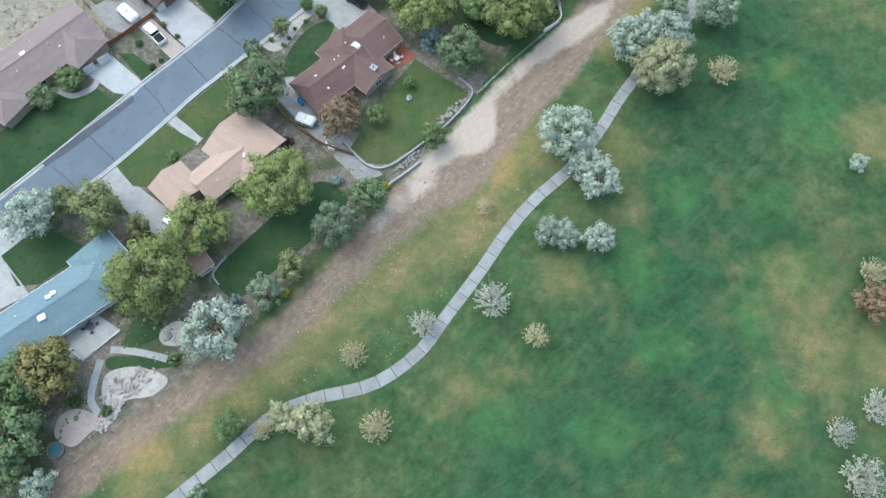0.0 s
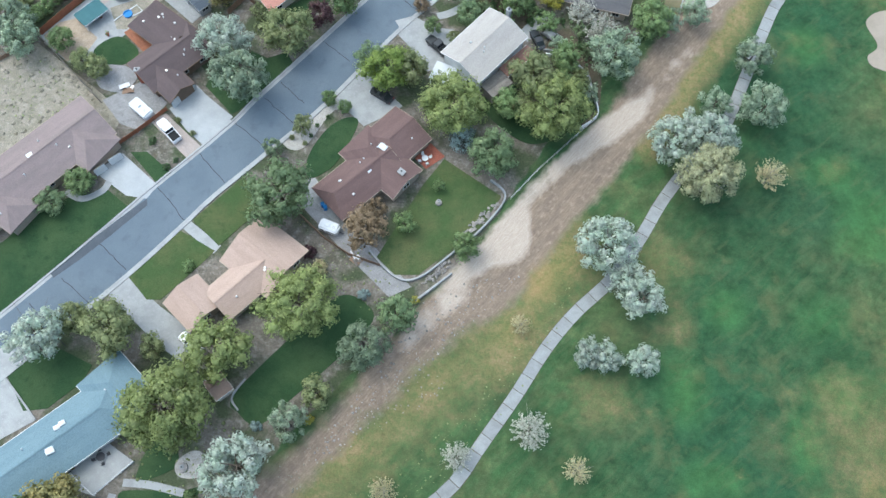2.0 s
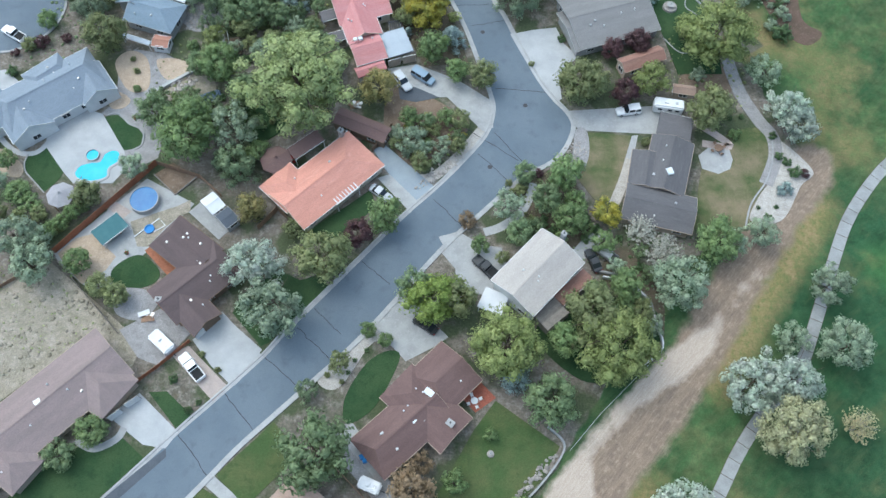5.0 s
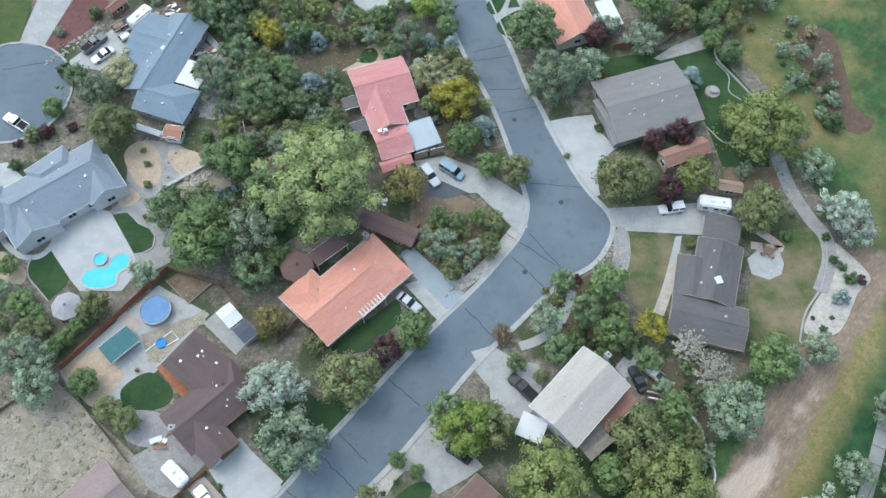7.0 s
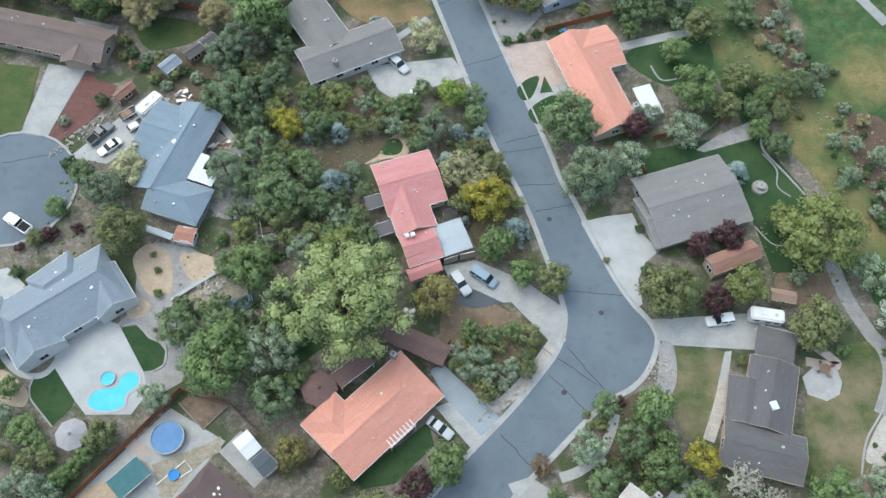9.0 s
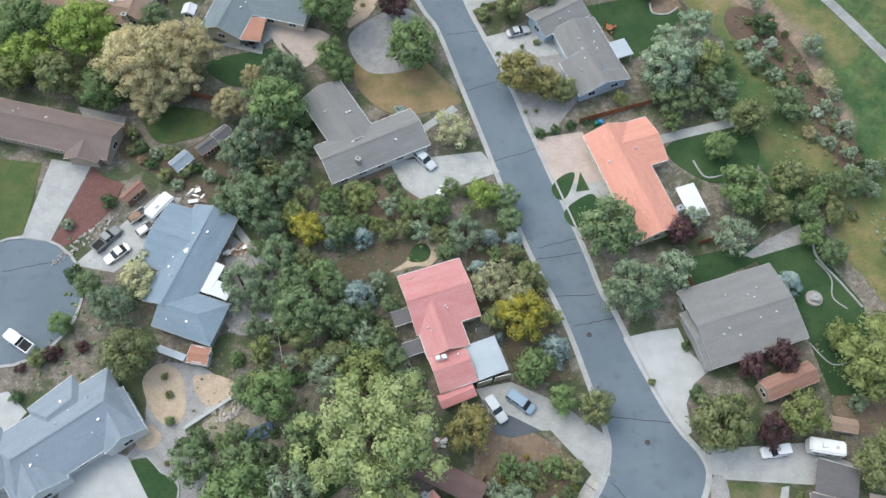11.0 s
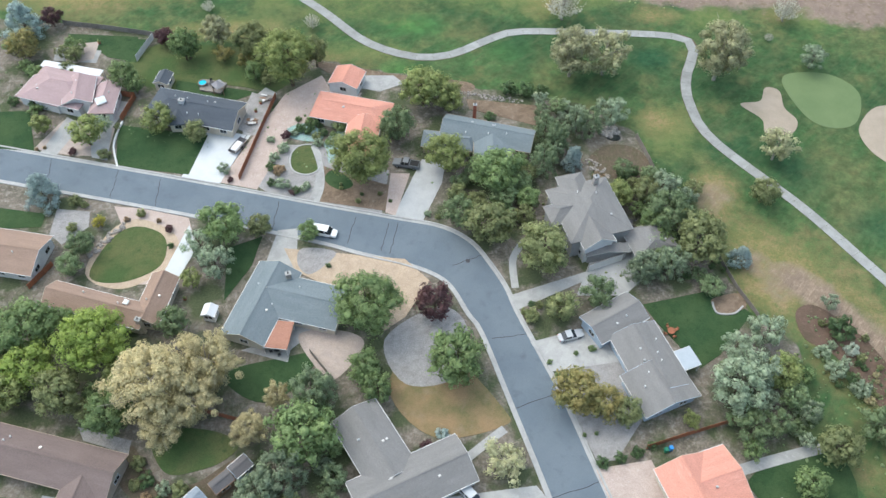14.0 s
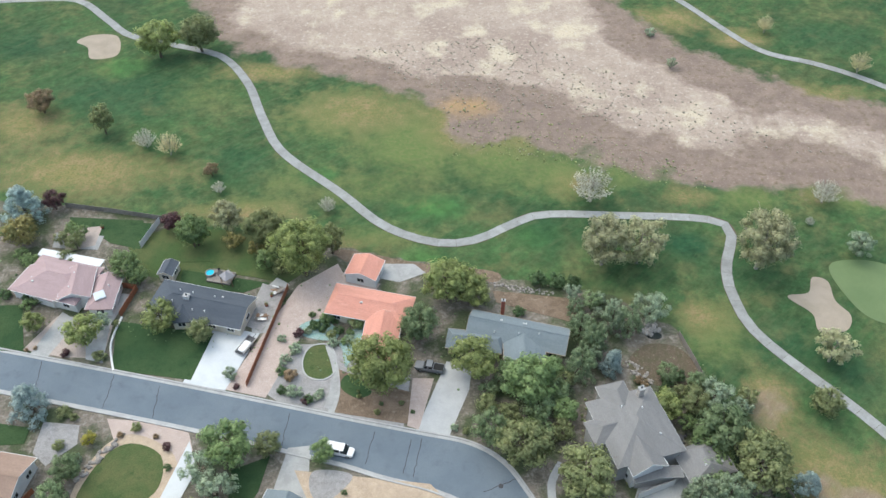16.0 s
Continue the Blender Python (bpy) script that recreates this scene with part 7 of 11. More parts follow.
patch('gravel_bed', 'bare_soil', [(11.5, 236.6), (13.5, 237.8), (17.2, 238.4), (18, 235.7), (15.8, 234.3), (12.7, 233.9)], 'round stone patio in a lawn', 0.06, True)
band('walkway', 'concrete', [(-66.6, 274.9), (-64.6, 269.2), (-63.8, 263.7), (-64.4, 259.4)], 1.2, 'pale curved garden walk', 0.066, True)
patch('patio', 'concrete', [(-130.2, 305.2), (-119.4, 304.4), (-119.6, 300.1), (-129.6, 300.6)], 'pale patio behind a house', 0.064, False)
patch('gravel_bed', 'bare_soil', [(-68.7, 301.5), (-60.2, 300.2), (-49.9, 297.7), (-33.5, 295.5), (-33.5, 292.3), (-44.7, 293.5), (-52.3, 295.8), (-60.0, 297.1), (-65.1, 297.7)], 'stony brown slope along a fence', 0.016, True)
patch('driveway', 'concrete', [(-83.4, 286.3), (-79.3, 292.7), (-76.5, 290.9), (-79.1, 277.7), (-82.1, 277.6)], 'concrete side yard with trailers', 0.068, False)
patch('driveway', 'pink_gravel', [(-68.9, 291.1), (-65.1, 292.1), (-57.4, 291.4), (-59.6, 286.8), (-67.1, 286.6)], 'pinkish gravel yard before a garage', 0.06, False)
patch('gravel_bed', 'teal_stone', [(-71.5, 277), (-72.7, 279.9), (-68.3, 281.5), (-64.8, 278.1), (-66.2, 276.1)], 'pale teal stone bed', 0.06, True)
patch('gravel_bed', 'teal_stone', [(-63.6, 273.4), (-64.3, 276.2), (-59.8, 281.1), (-58.5, 280.2), (-60.7, 274.3), (-62.6, 269.7)], 'pale teal stone bed', 0.068, True)
patch('gravel_bed', 'gravel', [(-15.8, 228.8), (-8.1, 228.9), (-3.9, 213.3), (-9.6, 205.3), (-12.8, 204.7), (-17.4, 216.9)], 'grey gravel front yard', 0.016, False)
patch('gravel_bed', 'mulch', [(-49.1, 176.7), (-45.3, 179.8), (-39.3, 182.4), (-34.5, 181.9), (-36.3, 178.4), (-39.1, 176.2), (-45, 174.5)], 'dug reddish brown soil', 0.056, True)
patch('gravel_bed', 'tan_gravel', [(-39.1, 176.2), (-36.3, 178.4), (-34, 182.4), (-31.2, 183.5), (-30, 180.7), (-32.1, 177.6), (-34.9, 177.4)], 'sandy path beside soil', 0.06, True)
patch('lawn', 'dark_lawn', [(-35.8, 178.4), (-35.1, 181.2), (-33.2, 181.8), (-32.1, 180.2), (-33, 178.4)], 'small oval lawn', 0.064, True)
patch('gravel_bed', 'bare_soil', [(-52, 193.9), (-47, 192.8), (-41.2, 196.2), (-37.2, 195.2), (-31.2, 188.2), (-40.8, 186.5), (-46.6, 186.4)], 'bare shaded garden soil', 0.016, True)
band('walkway', 'concrete', [(-66.9, 185.1), (-63.1, 180.6), (-59.8, 176.1), (-58.9, 172.3), (-59.3, 167.1), (-57.5, 161.7)], 1.0, 'curved pale garden walk', 0.058, True)
patch('gravel_bed', 'dark_earth', [(26.8, 234.3), (30.2, 236.2), (34.2, 233.4), (39.1, 227.2), (42.5, 217.7), (45.6, 208.1), (47.5, 200.8), (46.7, 191.9), (43.6, 197.4), (40.2, 207.2), (36, 217), (31.6, 225.4), (27.2, 228.8)], 'dark brown earth bank with scrub', 0.02, True)
patch('gravel_bed', 'pink_gravel', [(-49.7, 267.3), (-45.7, 267.3), (-48.2, 256), (-50.3, 256.8)], 'pinkish gravel strip', 0.06, False)
patch('gravel_bed', 'bare_soil', [(-33.8, 289.9), (-18.1, 288.1), (-15.2, 285), (-18.7, 281.9), (-33.1, 286.7)], 'bare dirt back yard', 0.056, False)
patch('sand_bunker', 'bunker_sand', [(27.8, 289.5), (32.5, 290.7), (34.6, 295), (37.6, 294), (37.5, 288.6), (39.4, 284.5), (37.1, 280.5), (31.7, 280.4), (31.6, 284.9)], 'pale sand bunker beside a green', 0.056, True)
patch('sand_bunker', 'bunker_sand', [(-151, 384), (-147.4, 387.6), (-140, 387), (-137.4, 377.3), (-144.1, 375.1), (-147, 381)], 'pale sand bunker in turf', 0.056, True)
patch('sand_bunker', 'bunker_sand', [(52.3, 282), (58.2, 289.2), (64, 287.5), (59.1, 272.1), (53.8, 274.5)], 'pale sand bunker in turf', 0.056, True)
patch('sand_bunker', 'bunker_sand', [(77.6, 119.3), (81.4, 122), (87.9, 120.7), (85.5, 108.2), (78, 108.8), (76.5, 111.4), (78.9, 114)], 'pale sand bunker in turf', 0.056, True)
patch('putting_green', 'green_turf', [(38.9, 296.2), (41.8, 300.1), (50.9, 299.7), (55.7, 293.8), (52.8, 284.7), (47.4, 282.3), (42, 285.3)], 'smooth pale putting green', 0.06, True)
patch('lawn', 'lawn', [(-86.9, 208.8), (-84.0, 209.9), (-77.2, 209.5), (-72.0, 207.4), (-73.9, 204.3), (-77.9, 202.5), (-82.4, 201.8), (-85.3, 204.6)], 'shaded green back lawn beside sheds', 0.056, True)
patch('patio', 'gravel', [(-99.3, 209.8), (-89.8, 207.5), (-89.7, 205.1), (-97.7, 207.4)], 'grey gravel strip behind a house', 0.056, False)
# these two lawns carry the shade of their trees in a darker green
patch('lawn', 'dark_lawn', [(-52.1, 146.4), (-48.8, 147.8), (-43.7, 146.5), (-42.7, 142.8), (-45.7, 139.6), (-49.2, 137.5), (-51.5, 141.3)], 'lawn under a cottonwood, its shade put into a darker green', 0.056, True)
patch('lawn', 'dark_lawn', [(2.6, 99.8), (6.5, 104.3), (21.9, 106.2), (23.7, 99.7), (16.5, 93.7), (9.8, 92.7)], 'lawn under large trees, their shade put into a darker green', 0.056, True)
patch('driveway', 'pale_concrete', [(-55.5, 99.1), (-51, 103.8), (-43.6, 97.5), (-48, 91.2), (-51.8, 94.6)], 'plain grey concrete driveway with joints', 0.064, False)
# tree shade on this front lawn is painted by its darker green
patch('lawn', 'dark_lawn', [(-49.3, 104), (-47.8, 107.6), (-42.1, 112.1), (-38.2, 110.2), (-34.6, 111.5), (-33.2, 109), (-37.8, 104.1), (-42.8, 98.7), (-43.9, 98.1)], 'front lawn under trees, their shade put into a darker green', 0.068, False)
patch('gravel_bed', 'tan_gravel', [(-81.4, 114.9), (-78.9, 117.9), (-75.9, 118.8), (-71, 114.4), (-72.4, 111.7), (-76, 109.1), (-79.4, 112.4)], 'bare beige yard soil', 0.068, False)
patch('gravel_bed', 'weedy_soil', [(-69.6, 121.3), (-65.4, 123.1), (-61.8, 124.5), (-59.4, 125.9), (-59.1, 123.5), (-61.4, 122.1), (-63.1, 120.4), (-65.7, 116.4), (-67.6, 116.4)], 'bare beige yard soil', 0.06, False)
patch('patio', 'gravel', [(-70, 108.1), (-64.5, 108.1), (-62.3, 105.7), (-64.8, 102.6), (-69.2, 103.8)], 'grey gravel corner behind a house', 0.068, True)
patch('walkway', 'pavers', [(-74.3, 124), (-72.9, 125.4), (-69.7, 123.4), (-71, 122)], 'reddish paver square beside a pool', 0.06, False)
patch('patio', 'gravel', [(-79, 144.6), (-76.6, 147.3), (-77.6, 156.5), (-75.1, 159.9), (-68.9, 158.9), (-63, 155.6), (-70.5, 149), (-65.7, 142.7), (-66.7, 134.7), (-71.5, 131.7), (-73.5, 136.3), (-72.1, 140.6)], 'grey gravel yard round planting beds', 0.016, False)
patch('patio', 'pale_concrete', [(-88.7, 141.6), (-83.1, 145.8), (-78.7, 144.4), (-73.3, 136.3), (-72, 132.7), (-74.2, 129.2), (-81.4, 129.1), (-83.6, 131.4), (-88, 136.9)], 'pale concrete pool deck', 0.06, False)
patch('gravel_bed', 'tan_gravel', [(-78.4, 156.5), (-75.9, 159.5), (-72.2, 157.5), (-70.8, 151.3), (-72.7, 149.4), (-75.5, 150.8)], 'tan gravel bed with round shrubs', 0.06, True)
patch('gravel_bed', 'tan_gravel', [(-78.3, 148), (-76.5, 149.5), (-74, 147.8), (-74.9, 145.9), (-77.2, 145.7)], 'round tan gravel bed', 0.064, True)
patch('gravel_bed', 'tan_gravel', [(-69.7, 157.2), (-67.3, 157.8), (-63.6, 156.5), (-64.2, 154.5), (-67.1, 152.4), (-69.2, 155)], 'tan gravel bed', 0.06, True)
patch('gravel_bed', 'weedy_soil', [(-69.4, 147.9), (-62.2, 153.4), (-58.2, 152.3), (-58.5, 147), (-63.8, 142.7), (-66.8, 143.7)], 'bare soil below a garden wall', 0.064, True)
patch('gravel_bed', 'tan_gravel', [(-96.8, 136.3), (-93.7, 134.9), (-91.3, 132.5), (-91.7, 130.3), (-95.7, 131.5)], 'tan soil bed with pots', 0.056, True)
band('walkway', 'pale_concrete', [(-98.3, 140.8), (-96, 137.8), (-92.9, 135.6), (-89.6, 135.6), (-87.8, 137.9), (-87.1, 140.4)], 1.0, 'curved pale concrete edging walk', 0.066, True)
patch('patio', 'pale_concrete', [(-106.6, 152.8), (-99.6, 154.6), (-95.9, 151.3), (-98.7, 146.5), (-104.5, 144.3)], 'pale concrete side patio', 0.056, False)

# ------------------------------------------------------------ trees and shrubs round the red-roofed house
tree('yellow', -52.9, 182.2, 3.0, 5.2)
tree('lime', -56.3, 185.1, 2.3, 4.1)
tree('lime', -44.2, 189.3, 2.6, 4.5)
tree('green', -49.9, 188.4, 2.4, 4.2)
tree('olive', -54.8, 189.5, 2.3, 4.0)
tree('pine', -47.8, 182.0, 2.7, 6.0)
tree('spruce', -44.0, 182.0, 2.4, 4.2)
tree('spruce', -49.7, 181.0, 1.6, 2.8)
tree('olive', -36.7, 184.0, 2.2, 3.9)
tree('green', -30.9, 187.3, 3.0, 5.3)
tree('lime', -41.4, 184.4, 1.8, 3.2)
tree('bright', -23.2, 190.1, 3.3, 5.7)
tree('dark', -19.0, 189.7, 2.8, 4.9)
tree('dark', -18.3, 185.4, 2.7, 4.7)
tree('sagepine', -26.2, 182.6, 3.8, 6.1)
tree('spruce', -17.7, 182.0, 2.0, 3.5)
tree('dark', -29.8, 179.2, 2.0, 3.5)
tree('gold', -22.5, 172.8, 3.7, 7.0)
tree('gold', -19.8, 175.1, 2.5, 4.7)
tree('olive', -15.5, 175.2, 2.8, 4.9)
tree('yellow', -16.8, 166.9, 4.6, 8.1)
tree('olive', -21.2, 167.1, 2.6, 4.6)
tree('spruce', -11.7, 162.1, 3.2, 4.9)
tree('green', -15.4, 158.1, 3.9, 6.8)
tree('spruce', -44.2, 170.9, 3.8, 5.6)
tree('sage', -41.0, 173.9, 2.1, 3.7)
tree('lime', -11.2, 167.7, 1.5, 2.6)
tree('dark', -53.3, 167.7, 4.4, 7.7)
tree('dark', -54.6, 173.0, 3.7, 6.4)
tree('olive', -53.2, 177.0, 2.7, 4.7)
tree('green', -50.3, 175.2, 2.9, 5.1)
tree('olive', -53.4, 163.3, 2.8, 4.8)
tree('lime', -59.1, 161.5, 2.5, 4.5)
tree('olive', -47.4, 160.8, 2.5, 4.4)
tree('lime', -42.0, 156.9, 4.2, 7.4)
tree('dark', -37.9, 159.8, 2.7, 4.8)
tree('dark', -34.8, 172.8, 2.0, 3.6)
tree('darkshrub', -63.1, 160.0, 1.3, 1.6)
tree('darkshrub', -57.3, 177.9, 1.1, 1.4)
tree('oliveshrub', -45.3, 163.0, 1.2, 1.5)
tree('darkshrub', -40.1, 166.7, 1.4, 1.8)
tree('oliveshrub', -49.9, 165.6, 1.4, 1.7)

# ------------------------------------------------------------ trees and shrubs
tree('silver', -69.9, 54.6, 5.6, 9.8)
tree('olive', -65.5, 58.1, 3.4, 5.9)
tree('olive', -58.5, 55.8, 5.3, 9.2)
tree('lime', -40.8, 52.5, 5.8, 10.2)
tree('lime', -27.9, 59.6, 6.7, 11.7)
tree('dark', -32.4, 79.2, 6.5, 11.4)
tree('pine', -35.3, 90.0, 2.1, 4.0)
tree('sagepine', -17.5, 53.3, 4.6, 8.8)
tree('dark', -12.4, 58.9, 3.9, 7.5)
tree('rust', -18.0, 73.9, 4.1, 7.1)
tree('rust', -16.5, 78.5, 2.1, 3.6)
tree('green', -11.3, 75.5, 2.2, 3.8)
tree('green', -0.8, 71.1, 3.1, 5.5)
tree('green', -5.5, 83.2, 1.4, 2.5)
tree('spruce', -1.3, 92.6, 3.3, 5.7)
tree('olive', -30.4, 94.8, 2.3, 4.0)
tree('column', -25.8, 100.6, 1.6, 3.5)
tree('column', -22.8, 98.8, 1.4, 3.1)
tree('olive', -51.9, 53.3, 2.8, 5.0)
tree('dark', -73.4, 79.3, 3.0, 3.6)
tree('green', -68.7, 83.3, 3.2, 3.8)
tree('shrub', -48.3, 68.0, 1.2, 1.5)
tree('plumshrub', -27.7, 70.7, 1.4, 1.7)
tree('tanshrub', -25.9, 67.9, 1.8, 2.2)
tree('bluespruceshrub', -18.3, 63.1, 1.2, 1.5)
tree('yellowshrub', -9.4, 62.1, 0.9, 1.1)
tree('oliveshrub', -32.3, 93.1, 0.7, 0.9)
tree('oliveshrub', -29.9, 92.0, 0.6, 0.7)
tree('darkshrub', -28.9, 93.6, 0.5, 0.6)
tree('darkshrub', -27.9, 95.7, 0.5, 0.6)
tree('darkshrub', -26.0, 97.5, 0.5, 0.6)
tree('oliveshrub', -53.4, 96.5, 0.7, 0.9)
tree('oliveshrub', -50.5, 93.9, 0.7, 0.9)
tree('darkshrub', -53.0, 88.3, 0.6, 0.8)
tree('darkshrub', -57.6, 92.1, 0.9, 1.1)
tree('darkshrub', -54.4, 87.0, 0.8, 1.1)
tree('lime', -47.3, 42.7, 7.7, 13.4)
tree('silver', -36.0, 34.4, 6.3, 11.0)
tree('autumn', -62.7, 27.9, 6.0, 10.4)
tree('green', -67.0, 24.2, 6.2, 10.9)
tree('dark', -66.0, 17.2, 5.8, 10.1)
tree('silver', -62.0, 9.8, 3.3, 5.8)
tree('sage', -29.1, 41.1, 3.5, 6.3)
tree('olive', -24.7, 45.9, 3.3, 5.8)
tree('yellowshrub', -26.2, 42.1, 1.0, 1.2)
tree('bluespruceshrub', -34.7, 41.0, 1.1, 1.3)
tree('green', -33.3, 19.1, 3.1, 5.5)
tree('gold', -24.6, 20.6, 3.1, 5.9)
tree('gold', -20.1, 19.5, 4.3, 8.1)
tree('tan', -28.0, 18.7, 1.8, 3.6)
tree('tan', -13.8, 30.9, 2.5, 5.1)
tree('tan', -9.7, 19.1, 2.9, 5.8)
tree('ash', -2.6, 36.1, 2.6, 4.9)
tree('shrub', -44.0, 30.1, 1.2, 1.5)
tree('oliveshrub', -47.6, 37.6, 1.4, 1.7)
tree('darkshrub', -59.4, 23.4, 1.2, 1.5)
tree('darkshrub', -53.9, 21.9, 1.1, 1.4)
tree('sageshrub', -37.7, 9.1, 1.5, 1.9)
tree('oliveshrub', -53.7, 38.9, 1.4, 1.7)
tree('sageshrub', -60.0, 25.0, 1.0, 1.2)
tree('dark', -67.0, 11.7, 4.0, 7.0)
tree('silver', 23.0, 71.0, 5.8, 10.2)
tree('silver', 26.4, 64.9, 4.1, 7.2)
tree('silver', 28.3, 61.7, 4.5, 7.9)
tree('silver', 19.0, 52.4, 3.1, 5.4)
tree('silver', 22.1, 51.9, 3.1, 5.4)
tree('silver', 27.8, 51.2, 3.5, 6.2)
tree('silver', 35.8, 90.8, 5.1, 8.9)
tree('silver', 42.0, 91.5, 5.8, 10.2)
tree('gold', 40.9, 83.0, 6.6, 12.5)
tree('tan', 53.0, 84.8, 3.2, 6.5)
tree('sage', 53.0, 97.8, 4.9, 8.9)
tree('ash', 9.1, 40.2, 3.4, 6.5)
tree('tan', 16.4, 34.1, 2.4, 4.9)
tree('tan', 8.2, 57.6, 1.9, 3.8)
tree('tan', 74.3, 45.3, 2.8, 5.7)
tree('rust', 73.0, 39.6, 3.8, 6.6)
tree('silver', 75.9, 66.3, 2.1, 3.6)
tree('ash', 64.4, 18.3, 2.6, 5.0)
tree('ash', 66.5, 11.2, 4.0, 7.6)
tree('ash', 71.2, 22.2, 3.1, 5.9)
tree('sage', 45.0, 99.2, 3.1, 5.6)
tree('cottonwood', -39.7, 144.6, 11.9, 17.9)
tree('green', -59.8, 136.4, 6.4, 11.3)
tree('sage', -51.8, 138.6, 4.3, 9.5)
tree('pine', -50.8, 130.9, 4.2, 8.0)
tree('dark', -67.7, 142.8, 3.8, 6.6)
tree('olive', -33.7, 112.2, 5.6, 9.7)
tree('silver', -45.2, 110.8, 5.7, 9.9)
tree('sage', -41.5, 102.8, 6.3, 11.4)
tree('plum', -28.3, 118.2, 3.1, 5.6)
tree('green', -23.5, 120.9, 4.1, 7.2)
tree('autumn', -25.7, 148.5, 4.1, 7.1)
tree('autumn', -47.3, 122.7, 3.3, 5.8)
tree('olive', -40.0, 119.1, 2.2, 3.8)
tree('green', -76.4, 112.4, 2.9, 5.1)
tree('olive', -72.0, 108.0, 2.7, 4.8)
tree('olive', -68.7, 106.2, 2.7, 4.7)
tree('olive', -77.1, 125.4, 3.2, 5.6)
tree('sage', -70.2, 131.6, 2.8, 5.0)
tree('sage', -86.5, 115.9, 4.7, 8.4)
tree('sage', -83.4, 111.0, 4.6, 8.3)
tree('green', -56.6, 153.2, 4.7, 8.3)
tree('dark', -61.0, 154.2, 3.0, 5.3)
tree('column', -83.1, 118.6, 1.7, 3.4)
tree('column', -81.4, 120.3, 1.6, 3.1)
tree('column', -79.8, 122.4, 1.6, 3.1)
tree('column', -78.2, 124.0, 1.6, 3.2)
tree('green', -90.1, 126.4, 2.9, 3.4)
tree('green', -87.7, 124.2, 2.4, 2.8)
tree('olive', -85.6, 122.3, 2.0, 2.5)
tree('shrub', -72.8, 149.9, 1.0, 1.3)
tree('oliveshrub', -73.6, 154.3, 0.9, 1.1)
tree('oliveshrub', -74.9, 157.2, 0.8, 0.9)
tree('oliveshrub', -46.0, 142.8, 0.9, 1.1)
tree('darkshrub', -33.5, 125.0, 1.0, 1.2)
tree('darkshrub', -36.2, 122.2, 0.8, 1.0)
tree('darkshrub', -38.2, 120.9, 0.8, 1.0)
tree('olive', 12.5, 149.0, 5.3, 9.3)
tree('plum', 21.4, 148.8, 3.2, 5.8)
tree('plum', 20.0, 159.5, 2.6, 4.7)
tree('lime', 26.4, 151.2, 3.9, 6.9)
tree('olive', 36.5, 143.6, 4.9, 8.6)
tree('silver', 51.5, 144.4, 4.7, 8.1)
tree('silver', 53.3, 140.8, 4.2, 7.3)
tree('green', 8.7, 129.8, 4.2, 7.4)
tree('sage', -1.6, 124.0, 3.3, 6.0)
tree('dark', 5.4, 125.3, 3.4, 5.9)
tree('green', 9.4, 121.1, 3.6, 6.4)
tree('yellow', 16.1, 122.5, 2.9, 5.0)
tree('plumshrub', 4.4, 132.0, 1.0, 1.2)
tree('ash', 21.5, 119.4, 3.1, 6.0)
tree('ash', 25.1, 114.7, 3.7, 7.1)
tree('green', 17.8, 108.3, 3.8, 6.7)
tree('sage', 26.7, 108.2, 5.5, 9.9)
tree('green', 34.7, 116.5, 4.5, 7.9)
tree('sage', 43.0, 118.8, 3.3, 5.9)
tree('sage', 48.8, 153.7, 3.5, 6.2)
tree('darkshrub', 49.8, 136.2, 1.0, 1.3)
tree('darkshrub', 52.1, 132.6, 1.4, 1.8)
tree('bluespruceshrub', 49.5, 129.0, 1.7, 2.1)
tree('darkshrub', 51.1, 134.9, 1.0, 1.3)
tree('plumshrub', 54.1, 132.3, 1.1, 1.4)
tree('darkshrub', 44.3, 125.4, 0.5, 0.6)
tree('darkshrub', 45.7, 123.4, 0.8, 1.0)
tree('darkshrub', 47.6, 125.5, 0.5, 0.6)
tree('shrub', 41.9, 140.9, 1.5, 1.8)
tree('darkshrub', 41.8, 144.9, 0.6, 0.7)
tree('darkshrub', 44.1, 145.1, 0.6, 0.7)
tree('oliveshrub', 24.9, 139.0, 1.2, 1.4)
tree('darkshrub', 49.4, 140.8, 0.9, 1.1)
tree('sage', 52.7, 108.5, 4.0, 7.2)
tree('lime', -3.2, 96.0, 6.9, 12.0)
tree('olive', 11.5, 102.1, 5.8, 10.2)
tree('lime', 15.1, 96.0, 6.7, 11.6)
tree('green', 6.8, 98.5, 3.7, 6.4)
tree('dark', 4.2, 87.8, 5.0, 8.8)
tree('bright', -14.8, 105.0, 4.9, 8.6)
tree('dark', -18.2, 107.9, 3.5, 6.2)
tree('olive', -10.5, 105.4, 4.2, 7.4)
tree('yellow', -53.8, 183.6, 3.0, 5.3)
tree('lime', -56.0, 186.3, 2.5, 4.4)
tree('green', -47.1, 183.3, 3.0, 5.3)
tree('pine', -63.0, 187.8, 5.1, 8.9)
tree('pine', -67.3, 187.7, 3.4, 6.4)
tree('pine', -59.5, 189.8, 3.8, 6.7)
tree('pine', -60.2, 184.1, 3.3, 6.4)
tree('pine', -57.9, 177.6, 3.7, 7.0)
tree('dark', -48.1, 172.4, 3.2, 5.7)
tree('pine', -59.3, 170.1, 3.2, 6.1)
tree('dark', -50.3, 166.2, 3.6, 6.3)
tree('dark', -56.4, 169.1, 2.9, 5.1)
tree('dark', -46.2, 166.5, 3.2, 5.6)
tree('olive', -59.0, 155.3, 2.8, 4.9)
tree('shrub', -63.3, 160.3, 1.6, 2.1)
tree('olive', -59.0, 160.3, 2.3, 4.1)
tree('sagepine', -63.4, 172.5, 4.2, 7.6)
